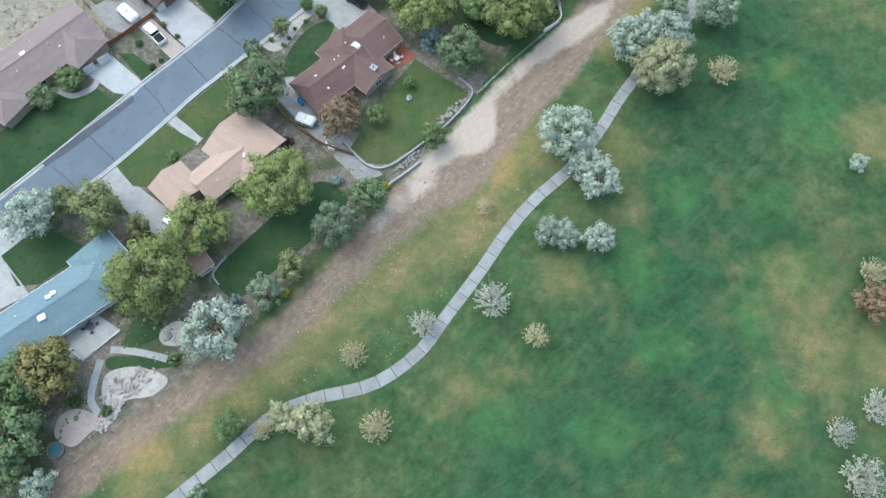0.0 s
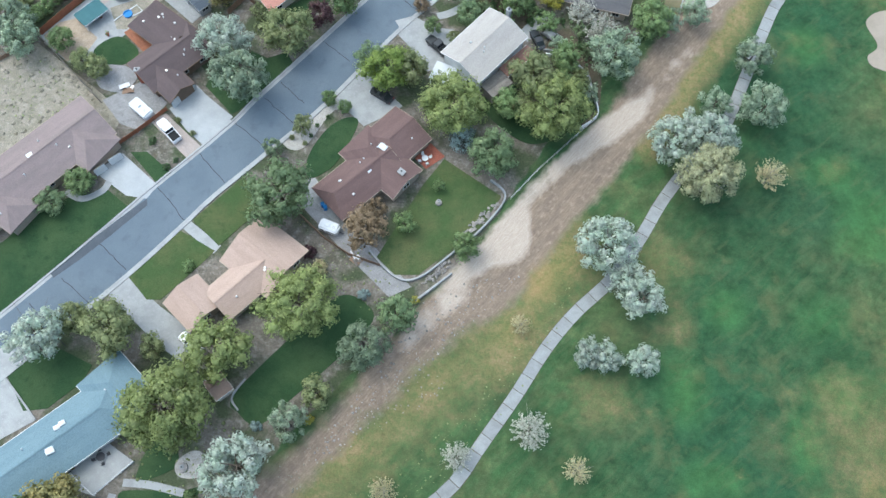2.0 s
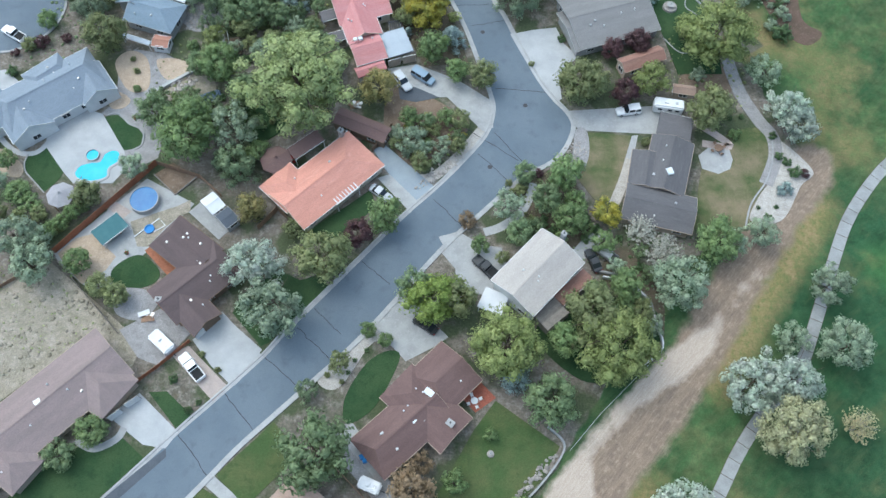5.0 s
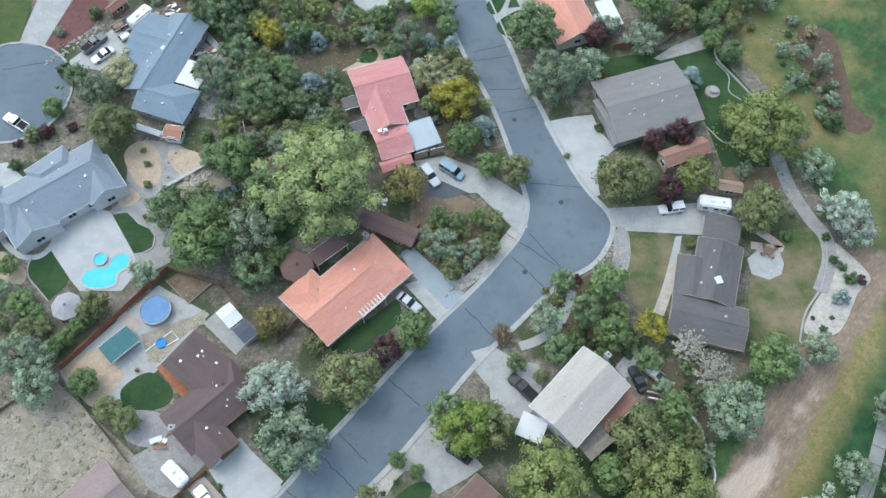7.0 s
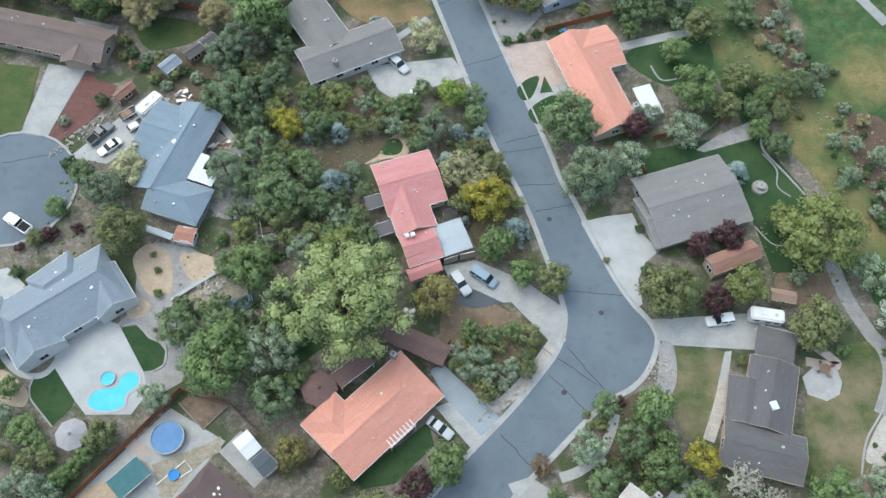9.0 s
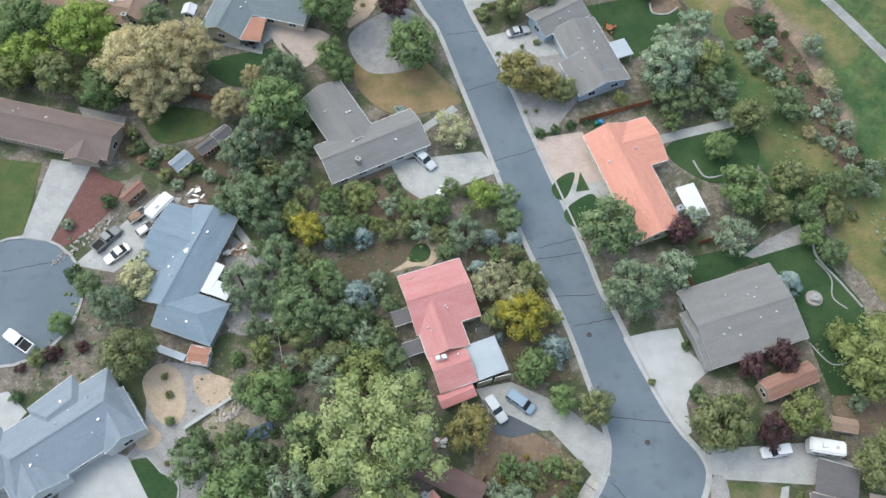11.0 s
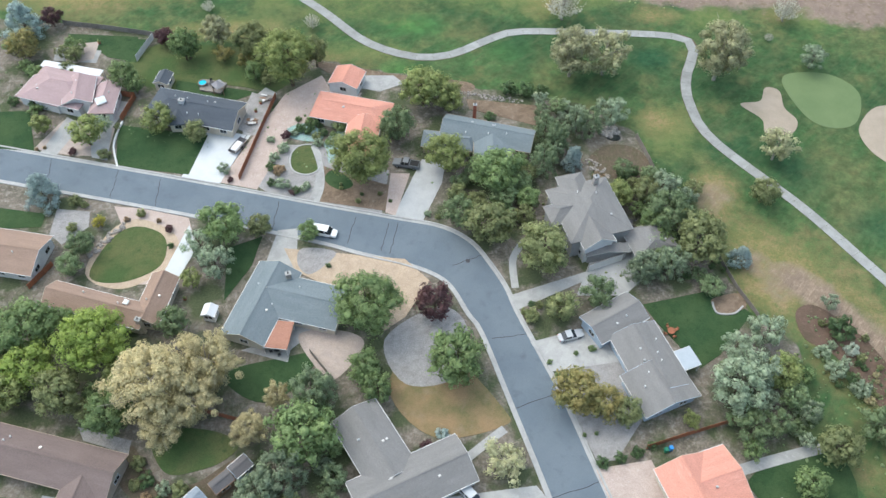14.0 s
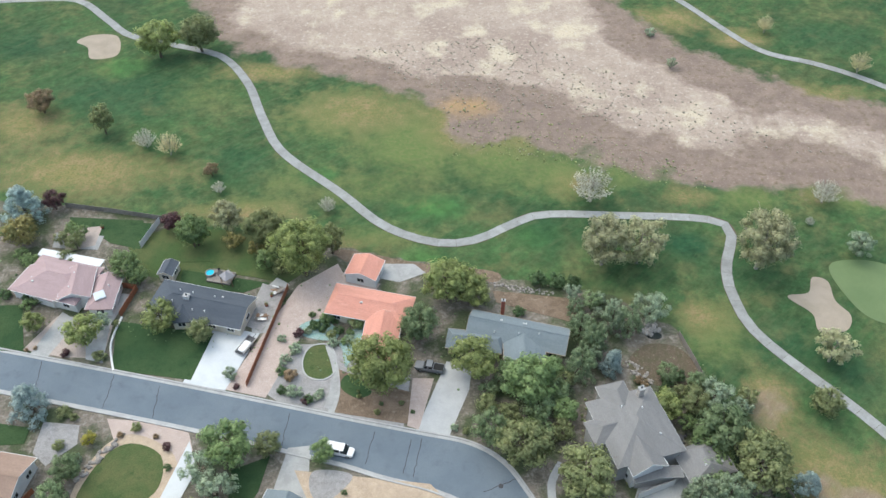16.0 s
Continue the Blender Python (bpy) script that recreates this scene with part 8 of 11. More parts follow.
tree('olive', -79.5, 159.7, 4.9, 8.5)
tree('sagepine', -84.1, 168.3, 4.2, 6.7)
tree('gold', -80.8, 173.5, 4.2, 5.1)
tree('column', -92.6, 165.6, 2.2, 4.0)
tree('dark', -89.1, 171.9, 2.9, 5.1)
tree('darkshrub', -92.6, 174.7, 1.8, 2.2)
tree('plumshrub', -93.3, 160.6, 1.7, 2.1)
tree('oliveshrub', -95.5, 159.8, 2.0, 2.6)
tree('plumshrub', -88.8, 162.0, 1.2, 1.5)
tree('plumshrub', -98.2, 158.4, 1.1, 1.4)
tree('darkshrub', -97.7, 153.6, 1.3, 1.7)
tree('darkshrub', -89.4, 189.0, 1.6, 2.0)
tree('sageshrub', -95.7, 184.4, 1.3, 1.6)
tree('dark', -33.0, 187.1, 2.5, 4.4)
tree('green', -28.6, 191.8, 2.1, 3.7)
tree('dark', -29.0, 179.8, 2.0, 3.5)
tree('dark', -60.4, 143.5, 3.4, 6.0)
tree('dark', -35.1, 155.4, 3.1, 5.4)
tree('dark', -51.3, 147.9, 3.8, 6.6)
tree('gold', -17.7, 170.0, 3.4, 6.4)
tree('yellow', -15.6, 168.6, 3.2, 5.6)
tree('green', -10.9, 153.5, 2.9, 5.1)
tree('olive', -5.9, 152.0, 3.5, 6.2)
tree('dark', -1.5, 182.4, 6.0, 10.6)
tree('sagepine', 1.8, 171.9, 5.9, 10.0)
tree('sage', 9.0, 175.9, 3.6, 6.5)
tree('plum', 10.7, 183.2, 3.0, 5.4)
tree('sage', 14.0, 186.4, 2.5, 4.5)
tree('sage', 20.1, 182.3, 3.7, 6.6)
tree('spruce', 28.7, 174.2, 2.9, 4.7)
tree('lime', 39.3, 159.5, 8.0, 12.5, 'large spreading pale green tree with a full crown')
tree('green', 22.4, 190.5, 5.1, 9.0)
tree('olive', 28.6, 188.0, 3.2, 5.6)
tree('dark', 37.2, 179.6, 3.0, 5.2)
tree('dark', 34.1, 187.7, 2.5, 4.4)
tree('plum', 25.3, 160.7, 3.1, 5.7)
tree('olive', 15.7, 152.0, 3.5, 6.0)
tree('sage', 36.2, 153.8, 1.9, 3.5)
tree('darkshrub', 10.4, 163.2, 1.0, 1.2)
tree('oliveshrub', 4.0, 157.1, 0.8, 1.0)
tree('darkshrub', 11.1, 154.9, 1.5, 1.9)
tree('darkshrub', 54.8, 164.6, 2.4, 3.0)
tree('sageshrub', 53.3, 166.9, 1.8, 2.2)
tree('sageshrub', 56.1, 170.3, 1.8, 2.2)
tree('dark', 42.8, 192.8, 3.4, 6.0)
tree('sageshrub', 48.3, 181.7, 1.8, 2.3)
tree('sageshrub', 51.3, 174.8, 1.3, 1.6)
tree('sageshrub', 51.6, 189.4, 1.5, 1.9)
tree('tanshrub', 54.8, 186.4, 1.8, 2.3)
tree('rust', -9.0, 121.4, 2.1, 3.4)
tree('green', -6.7, 116.6, 2.1, 3.6)
tree('dark', -0.0, 118.3, 3.1, 5.5)
tree('olive', -2.8, 114.3, 1.5, 2.6)
tree('sage', 37.4, 116.7, 3.1, 5.6)
tree('pale', -85.2, 213.4, 8.4, 15.9)
tree('pale', -77.5, 218.3, 6.5, 12.3)
tree('pale', -79.5, 212.3, 5.5, 10.5)
tree('pale', -83.6, 208.2, 5.0, 9.2)
tree('pale', -70.0, 208.1, 3.6, 6.6)
tree('pale', -66.0, 214.2, 2.6, 6.5)
tree('bright', -108.6, 218.4, 5.0, 8.7)
tree('bright', -98.1, 222.5, 6.7, 11.7)
tree('green', -110.8, 225.6, 5.8, 10.1)
tree('olive', -102.1, 213.7, 4.7, 8.3)
tree('green', -92.9, 210.6, 4.7, 8.2)
tree('lime', -110.8, 214.1, 3.9, 6.9)
tree('pine', -60.0, 214.8, 4.8, 9.0)
tree('green', -60.7, 207.0, 6.1, 10.6)
tree('sagepine', -64.2, 200.8, 4.7, 8.2)
tree('sagepine', -66.8, 198.2, 3.8, 6.6)
tree('green', -51.7, 219.8, 3.7, 6.5)
tree('green', -49.5, 216.3, 3.3, 5.8)
tree('green', -51.7, 230.5, 7.0, 12.3)
tree('plum', -40.0, 233.1, 4.0, 7.3)
tree('green', -36.1, 221.2, 5.7, 10.0)
tree('green', -80.6, 249.6, 5.1, 8.9)
tree('olive', -74.4, 250.9, 2.8, 4.9)
tree('sage', -84.9, 246.1, 3.3, 5.9)
tree('sage', -81.0, 241.2, 3.8, 6.8)
tree('lime', -85.4, 238.6, 2.4, 4.2)
tree('dark', -107.7, 245.6, 2.9, 5.2)
tree('dark', -108.5, 240.7, 2.9, 5.1)
tree('yellow', -106.1, 252.1, 1.6, 2.8)
tree('rustshrub', -101.4, 253.8, 0.8, 1.0)
tree('rustshrub', -95.0, 253.6, 0.7, 0.9)
tree('plumshrub', -92.6, 251.5, 1.0, 1.2)
tree('darkshrub', -91.4, 247.5, 0.8, 0.9)
tree('oliveshrub', -98.8, 255.2, 1.2, 1.5)
tree('dark', -86.4, 228.7, 3.5, 6.1)
tree('green', -64.6, 249.7, 2.6, 4.6)
tree('bluespruceshrub', -38.2, 209.0, 1.4, 1.7)
tree('plumshrub', -40.8, 206.5, 1.3, 1.7)
tree('oliveshrub', -111.4, 251.2, 1.4, 1.7)
tree('sageshrub', -107.4, 248.8, 1.1, 1.3)
tree('darkshrub', -60.5, 243.3, 0.6, 0.8)
tree('tanshrub', -46.6, 235.1, 0.7, 0.9)
tree('olive', -19.7, 244.0, 5.7, 10.1)
tree('olive', -29.4, 250.3, 5.3, 9.3)
tree('olive', -16.9, 232.5, 3.7, 6.4)
tree('oliveshrub', -22.3, 232.2, 1.9, 2.4)
tree('dark', -10.1, 236.0, 3.6, 6.2)
tree('sagepine', -1.6, 241.1, 3.4, 7.6)
tree('sagepine', 4.1, 242.5, 3.6, 8.0)
tree('olive', 10.1, 247.5, 5.8, 10.2)
tree('dark', 11.5, 238.6, 2.9, 3.5)
tree('spruce', 18.2, 245.4, 2.9, 5.2)
tree('autumn', -15.8, 215.3, 4.8, 8.4)
tree('autumn', -11.4, 213.8, 3.8, 6.7)
tree('olive', -7.6, 212.4, 3.1, 5.5)
tree('shrub', -19.5, 223.2, 0.6, 0.8)
tree('shrub', -18.2, 220.5, 0.8, 1.1)
tree('shrub', -14.7, 225.0, 0.6, 0.8)
tree('shrub', -11.7, 225.9, 0.9, 1.1)
tree('shrub', -14.6, 209.5, 0.5, 0.7)
tree('shrub', -12.6, 209.8, 0.5, 0.7)
tree('darkshrub', -12.2, 204.6, 1.2, 1.5)
tree('darkshrub', -9.1, 205.4, 1.2, 1.5)
tree('darkshrub', -6.3, 206.3, 1.2, 1.5)
tree('darkshrub', -3.7, 207.6, 1.0, 1.3)
tree('sage', 11.4, 216.7, 5.6, 10.1)
tree('sage', 15.6, 219.8, 4.4, 8.0)
tree('lime', 19.8, 219.9, 3.9, 6.8)
tree('sage', 19.2, 228.3, 3.8, 6.9)
tree('sage', 13.1, 225.0, 3.3, 5.9)
tree('dark', 12.9, 209.8, 3.3, 5.7)
tree('dark', 17.3, 210.9, 2.8, 4.9)
tree('sagepine', 23.2, 213.2, 2.5, 4.5)
tree('lime', 3.4, 211.9, 1.7, 3.0)
tree('olive', 26.1, 206.6, 4.2, 7.3)
tree('green', 12.4, 206.4, 2.2, 3.8)
tree('green', 20.0, 200.5, 3.2, 5.6)
tree('sage', 32.9, 235.5, 2.0, 3.6)
tree('darkshrub', 33.5, 229.9, 2.8, 3.5)
tree('silvershrub', 34.6, 226.3, 1.6, 2.0)
tree('sageshrub', 29.2, 225.3, 1.7, 2.1)
tree('sageshrub', 30.3, 221.6, 2.0, 2.5)
tree('sageshrub', 33.7, 218.2, 2.0, 2.5)
tree('dark', 34.6, 210.4, 4.1, 4.9)
tree('sage', 41.8, 224.2, 2.6, 4.7)
tree('tan', 42.6, 216.4, 2.4, 4.8)
tree('silvershrub', 40.6, 209.7, 1.4, 1.7)
tree('sageshrub', 45.1, 205.9, 2.0, 2.5)
tree('sageshrub', 41.7, 202.8, 1.6, 2.0)
tree('tanshrub', 38.1, 205.2, 1.6, 2.0)
tree('olive', 31.2, 194.0, 3.7, 6.5)
tree('lime', 35.2, 164.0, 3.3, 5.9)
tree('lime', -124.7, 376.4, 6.1, 10.7)
tree('olive', -113.8, 379.6, 6.2, 10.8)
tree('rust', -148.2, 349.5, 3.8, 6.6)
tree('olive', -129.8, 341.1, 3.3, 8.5)
tree('ash', -118.0, 335.9, 3.0, 5.6)
tree('tan', -111.5, 333.0, 3.4, 6.7)
tree('rust', -99.7, 325.4, 2.0, 3.6)
tree('ash', -96.7, 319.4, 1.8, 3.4)
tree('spruce', -137.8, 309.4, 5.6, 9.5)
tree('plum', -132.7, 312.8, 2.9, 5.3)
tree('gold', -92.0, 307.1, 3.7, 8.8)
tree('green', -98.7, 301.6, 4.0, 8.7)
tree('plum', -104.6, 307.0, 2.5, 4.5)
tree('autumn', -135.2, 301.5, 4.3, 7.5)
tree('ash', -70.8, 313.6, 2.1, 4.1)
tree('ash', -10.2, 318.3, 5.2, 9.9)
tree('gold', -10.1, 298.0, 6.7, 13.4)
tree('gold', -2.4, 298.6, 6.1, 12.4)
tree('gold', 23.2, 297.5, 7.8, 16.0)
tree('ash', 44.1, 319.0, 3.6, 6.8)
tree('sage', 46.3, 302.1, 3.4, 6.1)
tree('tan', 50.3, 394.7, 2.8, 5.6)
tree('tan', 71.0, 373.9, 3.4, 6.7)
tree('sage', 18.8, 374.7, 1.8, 3.2)
tree('sageshrub', 16.0, 392.2, 1.8, 2.2)
tree('ash', 38.8, 311.5, 1.2, 2.2)
tree('green', -110.3, 292.3, 3.8, 6.6)
tree('green', -107.6, 290.2, 2.7, 4.7)
tree('lime', -113.9, 274.2, 4.2, 7.3)
tree('sage', -111.8, 278.1, 2.4, 4.3)
tree('lime', -124.8, 277.6, 2.7, 4.7)
tree('lime', -99.7, 278.7, 3.7, 6.6)
tree('olive', -91.4, 275.6, 3.0, 5.3)
tree('lime', -55.4, 265.7, 6.7, 12.2)
tree('dark', -48.8, 277.1, 4.4, 7.7)
tree('spruce', -118.6, 258.6, 4.5, 7.7)
tree('plumshrub', -117.1, 271.7, 1.1, 1.3)
tree('oliveshrub', -110.1, 270.8, 1.7, 2.1)
tree('rustshrub', -124.9, 272.4, 0.6, 0.7)
tree('rustshrub', -123.4, 272.9, 0.6, 0.7)
tree('oliveshrub', -112.5, 257.9, 1.6, 2.0)
tree('oliveshrub', -110.7, 257.3, 1.1, 1.3)
tree('darkshrub', -128.9, 285.1, 1.5, 1.9)
tree('darkshrub', -126.3, 285.3, 1.2, 1.5)
tree('darkshrub', -134.1, 286.3, 1.4, 1.7)
tree('shrub', -128.3, 283.5, 1.7, 2.1)
tree('darkshrub', -68.7, 261.8, 1.1, 1.4)
tree('sageshrub', -66.9, 263.6, 0.8, 1.0)
tree('shrub', -67.2, 281.1, 1.8, 2.2)
tree('shrub', -70.5, 282.3, 0.9, 1.1)
tree('oliveshrub', -66.0, 276.6, 1.0, 1.3)
tree('shrub', -61.2, 280.4, 1.9, 2.4)
tree('sageshrub', -84.3, 267.3, 1.5, 1.9)
tree('plumshrub', -82.7, 264.6, 0.8, 1.0)
tree('darkshrub', -65.8, 280.6, 0.9, 1.1)
tree('shrub', -63.4, 275.7, 1.0, 1.3)
tree('oliveshrub', -69.5, 279.1, 0.7, 0.8)
tree('oliveshrub', -67.9, 278.2, 0.7, 0.8)
tree('shrub', -71.6, 278.2, 0.6, 0.7)
tree('shrub', -62.5, 277.7, 1.0, 1.3)
tree('olive', -109.0, 278.6, 0.7, 2.2)
tree('lime', -43.5, 287.9, 5.3, 9.4)
tree('lime', -39.6, 287.8, 4.4, 7.8)
tree('lime', -38.0, 268.7, 4.9, 8.6)
tree('green', -28.4, 263.4, 5.8, 10.1)
tree('dark', -35.5, 254.2, 3.8, 6.7)
tree('dark', -26.8, 259.0, 3.3, 5.7)
tree('pine', -18.3, 267.7, 3.2, 8.4)
tree('spruce', -11.5, 270.4, 2.3, 5.5)
tree('pine', -14.7, 274.3, 2.8, 8.0)
tree('pine', -7.2, 279.1, 2.9, 7.5)
tree('sagepine', -10.7, 279.3, 2.9, 7.5)
tree('pine', -17.0, 278.1, 2.9, 6.3)
tree('sagepine', -15.3, 270.8, 2.1, 6.0)
tree('darkshrub', 0.9, 268.1, 1.4, 1.8)
tree('darkshrub', -1.5, 266.8, 1.3, 1.6)
tree('rustshrub', -5.9, 266.3, 1.1, 1.4)
tree('rustshrub', -6.8, 267.2, 1.0, 1.2)
tree('oliveshrub', 2.0, 262.9, 1.5, 1.9)
tree('darkshrub', 5.0, 263.4, 1.4, 1.7)
tree('sage', -17.6, 288.1, 2.2, 4.0)
tree('sage', -2.8, 282.7, 4.0, 7.2)
tree('lime', -3.3, 259.8, 3.3, 5.7)
tree('olive', 2.1, 260.8, 3.3, 5.8)
tree('dark', 5.4, 254.5, 5.1, 8.8)
tree('sage', 6.1, 262.2, 3.6, 6.6)
tree('gold', 31.1, 272.8, 4.3, 8.2)
tree('olive', 26.0, 261.1, 3.5, 6.1)
tree('darkshrub', -24.2, 292.2, 2.2, 2.7)
tree('darkshrub', -20.3, 291.7, 2.2, 2.7)
tree('darkshrub', -17.0, 292.1, 1.6, 2.0)
tree('sageshrub', -12.0, 287.4, 1.7, 2.1)
tree('darkshrub', -28.7, 283.5, 1.5, 1.9)
tree('sageshrub', -41.8, 256.2, 0.9, 1.2)
tree('oliveshrub', -39.7, 255.5, 0.8, 1.0)
tree('sage', 0.2, 243.5, 2.9, 5.2)
tree('dark', 3.1, 244.5, 2.6, 4.6)

# ------------------------------------------------------------ vehicles
car('pickup', -54.8, 94.2, 132, 'white', 'white pickup truck with a dark bed parked beside a fence')
camper(-60.1, 98.2, -41, 4.6, 2.2, 2.2, 'white covered camper trailer parked in a side yard', 'camper_trailer', 'white')
car('pickup', -5.7, 112.7, 135, 'black', 'black pickup truck parked on a driveway')
car('sedan', 13.3, 114.3, 111, 'black', 'small black car parked beside a house')
utility_trailer(15.9, 115.4, -40, 3.6, 1.8, 'silver utility trailer loaded with garden junk', 'metal')
car('sedan', -16.2, 102.0, 146, 'black', 'black sedan parked on a driveway')
car('sedan', -24.7, 127.4, -37, 'silver', 'silver sedan parked on a front drive')
car('suv', -21.4, 152.3, -56, 'silver', 'silver hatchback parked outside a garage')
car('van', -17.4, 153.5, -36, 'blue', 'pale blue van parked on a driveway')
car('suv', 22.3, 146.1, -171, 'white', 'white sport utility vehicle parked on a driveway')
camper(29.8, 146.5, -9, 5.6, 2.3, 2.8, 'long white motorhome parked beside a house', 'motorhome', 'white')
car('pickup', -99.5, 162.9, 148, 'white', 'white pickup parked at the kerb of a turning circle')
car('pickup', -88.4, 181.7, 52, 'grey', 'dark grey pickup parked beside rocks')
car('sedan', -86.2, 178.9, -138, 'white', 'white sedan parked on a concrete drive')
camper(-79.8, 187.5, 54, 5.3, 2.4, 2.8, 'white camper trailer parked beside a garage', 'camper_trailer', 'white')
utility_trailer(-84.0, 186.3, 40, 3.4, 1.7, 'wood-sided utility trailer with a load', 'wood')
utility_trailer(-82.3, 183.7, 40, 3.0, 1.6, 'white utility trailer with boxes', 'white')
car('suv', -33.4, 198.4, -46, 'silver', 'silver car parked on a wide driveway')
car('sedan', -15.4, 228.5, 17, 'silver', 'pale silver sedan parked on a driveway')
car('van', -61.9, 251.2, -12, 'white', 'white van parked at the kerb')
car('pickup', -46.5, 269.5, 169, 'grey', 'dark grey pickup parked on a driveway')
utility_trailer(-82.5, 274.1, 65, 4.6, 1.9, 'white boat on a trailer parked on a drive', 'white')
car('sedan', -46.5, 54.6, 141, 'white', 'white car partly hidden under a tree')
camper(-24.5, 75.2, -22, 3.6, 2.0, 1.9, 'small white enclosed trailer in a side yard', 'camper_trailer', 'white')
car('sedan', -30.6, 190.9, -115, 'white', 'white car parked under trees')

# ------------------------------------------------------------ pools, covers, sheds
pool(-77.9, 132.6, [(-81.6, 131), (-81, 132.8), (-79.1, 133.6), (-77.4, 133.9), (-76.8, 135.5), (-75.2, 136.4), (-73.9, 135.8), (-73.7, 133.9), (-75.3, 132.3), (-75.4, 130.4), (-77.7, 129.5), (-80.2, 129.7)], 'turquoise kidney-shaped swimming pool set in concrete')
round_pool(-78.8, 135.0, 1.2, 0.45, 'pool_lining', 'round hot tub beside a pool', 'pale_concrete', 'hot_tub')
round_pool(-67.5, 125.4, 2.6, 1.2, 'tub_water', 'round blue above-ground swimming pool', 'stucco_grey')
round_pool(-65.9, 119.8, 0.8, 0.35, 'plastic_blue', 'small blue plastic paddling pool', 'plastic_blue', 'paddling_pool')
round_pool(-61.2, 15.6, 1.3, 0.7, 'canvas_teal', 'dark teal covered hot tub', 'wood', 'hot_tub')
gazebo(-82.0, 125.4, 2.6, 2.3, 'canvas_grey', 'grey canvas gazebo on a round patio')
gazebo(-44.0, 133.0, 3.0, 2.5, 'roof_umber', 'brown octagonal shingled gazebo')
cover('patio_cover', -38.9, 136.4, 6.7, 2.9, 40.2, 2.6, 'roof_umber', 'brown shingled patio cover on posts')
cover('pergola', -31.1, 126.3, 5.4, 2.4, 44.0, 2.95, 'white', 'white slatted pergola at the front of a house', slats=8)
cover('canopy', -72.3, 119.0, 5.6, 3.7, 45.0, 1.9, 'canvas_teal', 'teal canvas shade canopy on posts')
cover('patio_cover', 14.0, 189.4, 3.6, 6.7, 18.0, 2.6, 'white_sheet', 'white flat patio cover on posts')
cover('patio_cover', 4.1, 223.0, 3.7, 3.9, 22.2, 2.6, 'grey_sheet', 'pale grey sheet patio cover')
cover('patio_cover', -67.6, 226.7, 4.5, 5.7, -6.2, 2.6, 'roof_orange', 'orange sheet patio cover on posts')
cover('patio_cover', -68.8, 173.7, 5.7, 1.9, 67.9, 2.62, 'white_sheet', 'white flat patio cover on posts')
cover('patio_cover', -66.9, 171.5, 3.3, 2.6, -21.6, 2.6, 'white_sheet', 'white flat patio cover on posts')
cover('patio_cover', -122.8, 294.9, 14.6, 2.0, -12.2, 3.0, 'white_sheet', 'long white patio cover on posts')
cover('patio_cover', 9.1, 108.4, 7.5, 2.5, -136.3, 2.6, 'roof_rust', 'rust-brown roofed side porch')
cover('carport', -4.7, 105.7, 4.0, 4.2, -113.2, 2.4, 'white_sheet', 'white sheet-roofed open carport', category="carport")
cover('carport', 30.3, 141.3, 6.4, 5.3, -15.9, 2.6, 'roof_weathered', 'weathered grey flat-roofed open carport', category="carport")
cover('patio_cover', -74.4, 160.9, 6.2, 1.0, -19.6, 2.0, 'grey_sheet', 'narrow pale sheet lean-to')
cover('playhouse_cover', -23.1, 164.7, 2.7, 2.5, 11.5, 2.4, 'dark_metal', 'dark slatted courtyard sun screen', slats=6)
h = house(-28.6, 141, 'long brown-roofed wooden garden shed', 'roof_umber', 'stucco_brown', 'shed')
wing(h, -28.6, 141.0, 10.8, 3.6, 155.2, 2.3, 0.6, 'gg', over=0.2, vents=0)
h = house(25.5, 156.9, 'brown-roofed shed beside a grey house', 'roof_rust', 'stucco_tan', 'shed')
wing(h, 25.5, 156.9, 9.2, 3.5, 22.2, 2.6, 1.0, 'gg', over=0.2, vents=0)
h = house(33.1, 150, 'small garden shed with tan roof', 'roof_tan', 'stucco_tan', 'shed')
wing(h, 33.1, 150.0, 4.2, 2.1, -9.7, 2.2, 0.6, 'gg', over=0.2, vents=0)
h = house(-73.2, 199.9, 'weathered grey-brown garden shed with twin roofs', 'roof_weathered', 'wood', 'shed')
wing(h, -73.2, 199.9, 3.6, 2.4, 43.9, 2.3, 0.7, 'gg', over=0.2, vents=0)
h = house(-70.6, 202.5, 'weathered grey-brown garden shed with blue trim', 'roof_weathered', 'stucco_blue', 'shed')
wing(h, -70.6, 202.5, 3.3, 2.6, 46.5, 2.3, 0.7, 'gg', over=0.2, vents=0)
h = house(-77.3, 196.8, 'small pale blue garden shed', 'roof_light_blue', 'stucco_blue', 'shed')
wing(h, -77.3, 196.8, 3.8, 2.7, 48.4, 2.2, 0.6, 'gg', over=0.2, vents=0)
h = house(-40.9, 47.2, 'small garden shed with tan roof', 'roof_tan', 'stucco_cream', 'shed')
wing(h, -40.9, 47.2, 3.3, 3.9, 39.0, 2.2, 0.8, 'gg', over=0.2, vents=0)
h = house(-85, 190.3, 'small rusty-roofed shed beside a drive', 'roof_rust', 'wood', 'shed')
wing(h, -85.0, 190.3, 4.4, 1.9, 50.5, 2.2, 0.6, 'gg', over=0.2, vents=0)
h = house(-69.3, 160.4, 'small shed with an orange roof', 'roof_orange', 'white', 'shed')
wing(h, -69.3, 160.4, 3.4, 2.9, -9.2, 2.0, 0.5, 'gg', over=0.2, vents=0)
h = house(-101.9, 292.9, 'small charcoal-roofed shed behind a house', 'roof_dark', 'stucco_cream', 'shed')
wing(h, -101.9, 292.9, 4.2, 3.3, 81.4, 2.3, 0.8, 'gg', over=0.2, vents=0)
h = house(-54.6, 124.1, 'white-roofed shed beside a pool', 'white_sheet', 'white', 'shed')
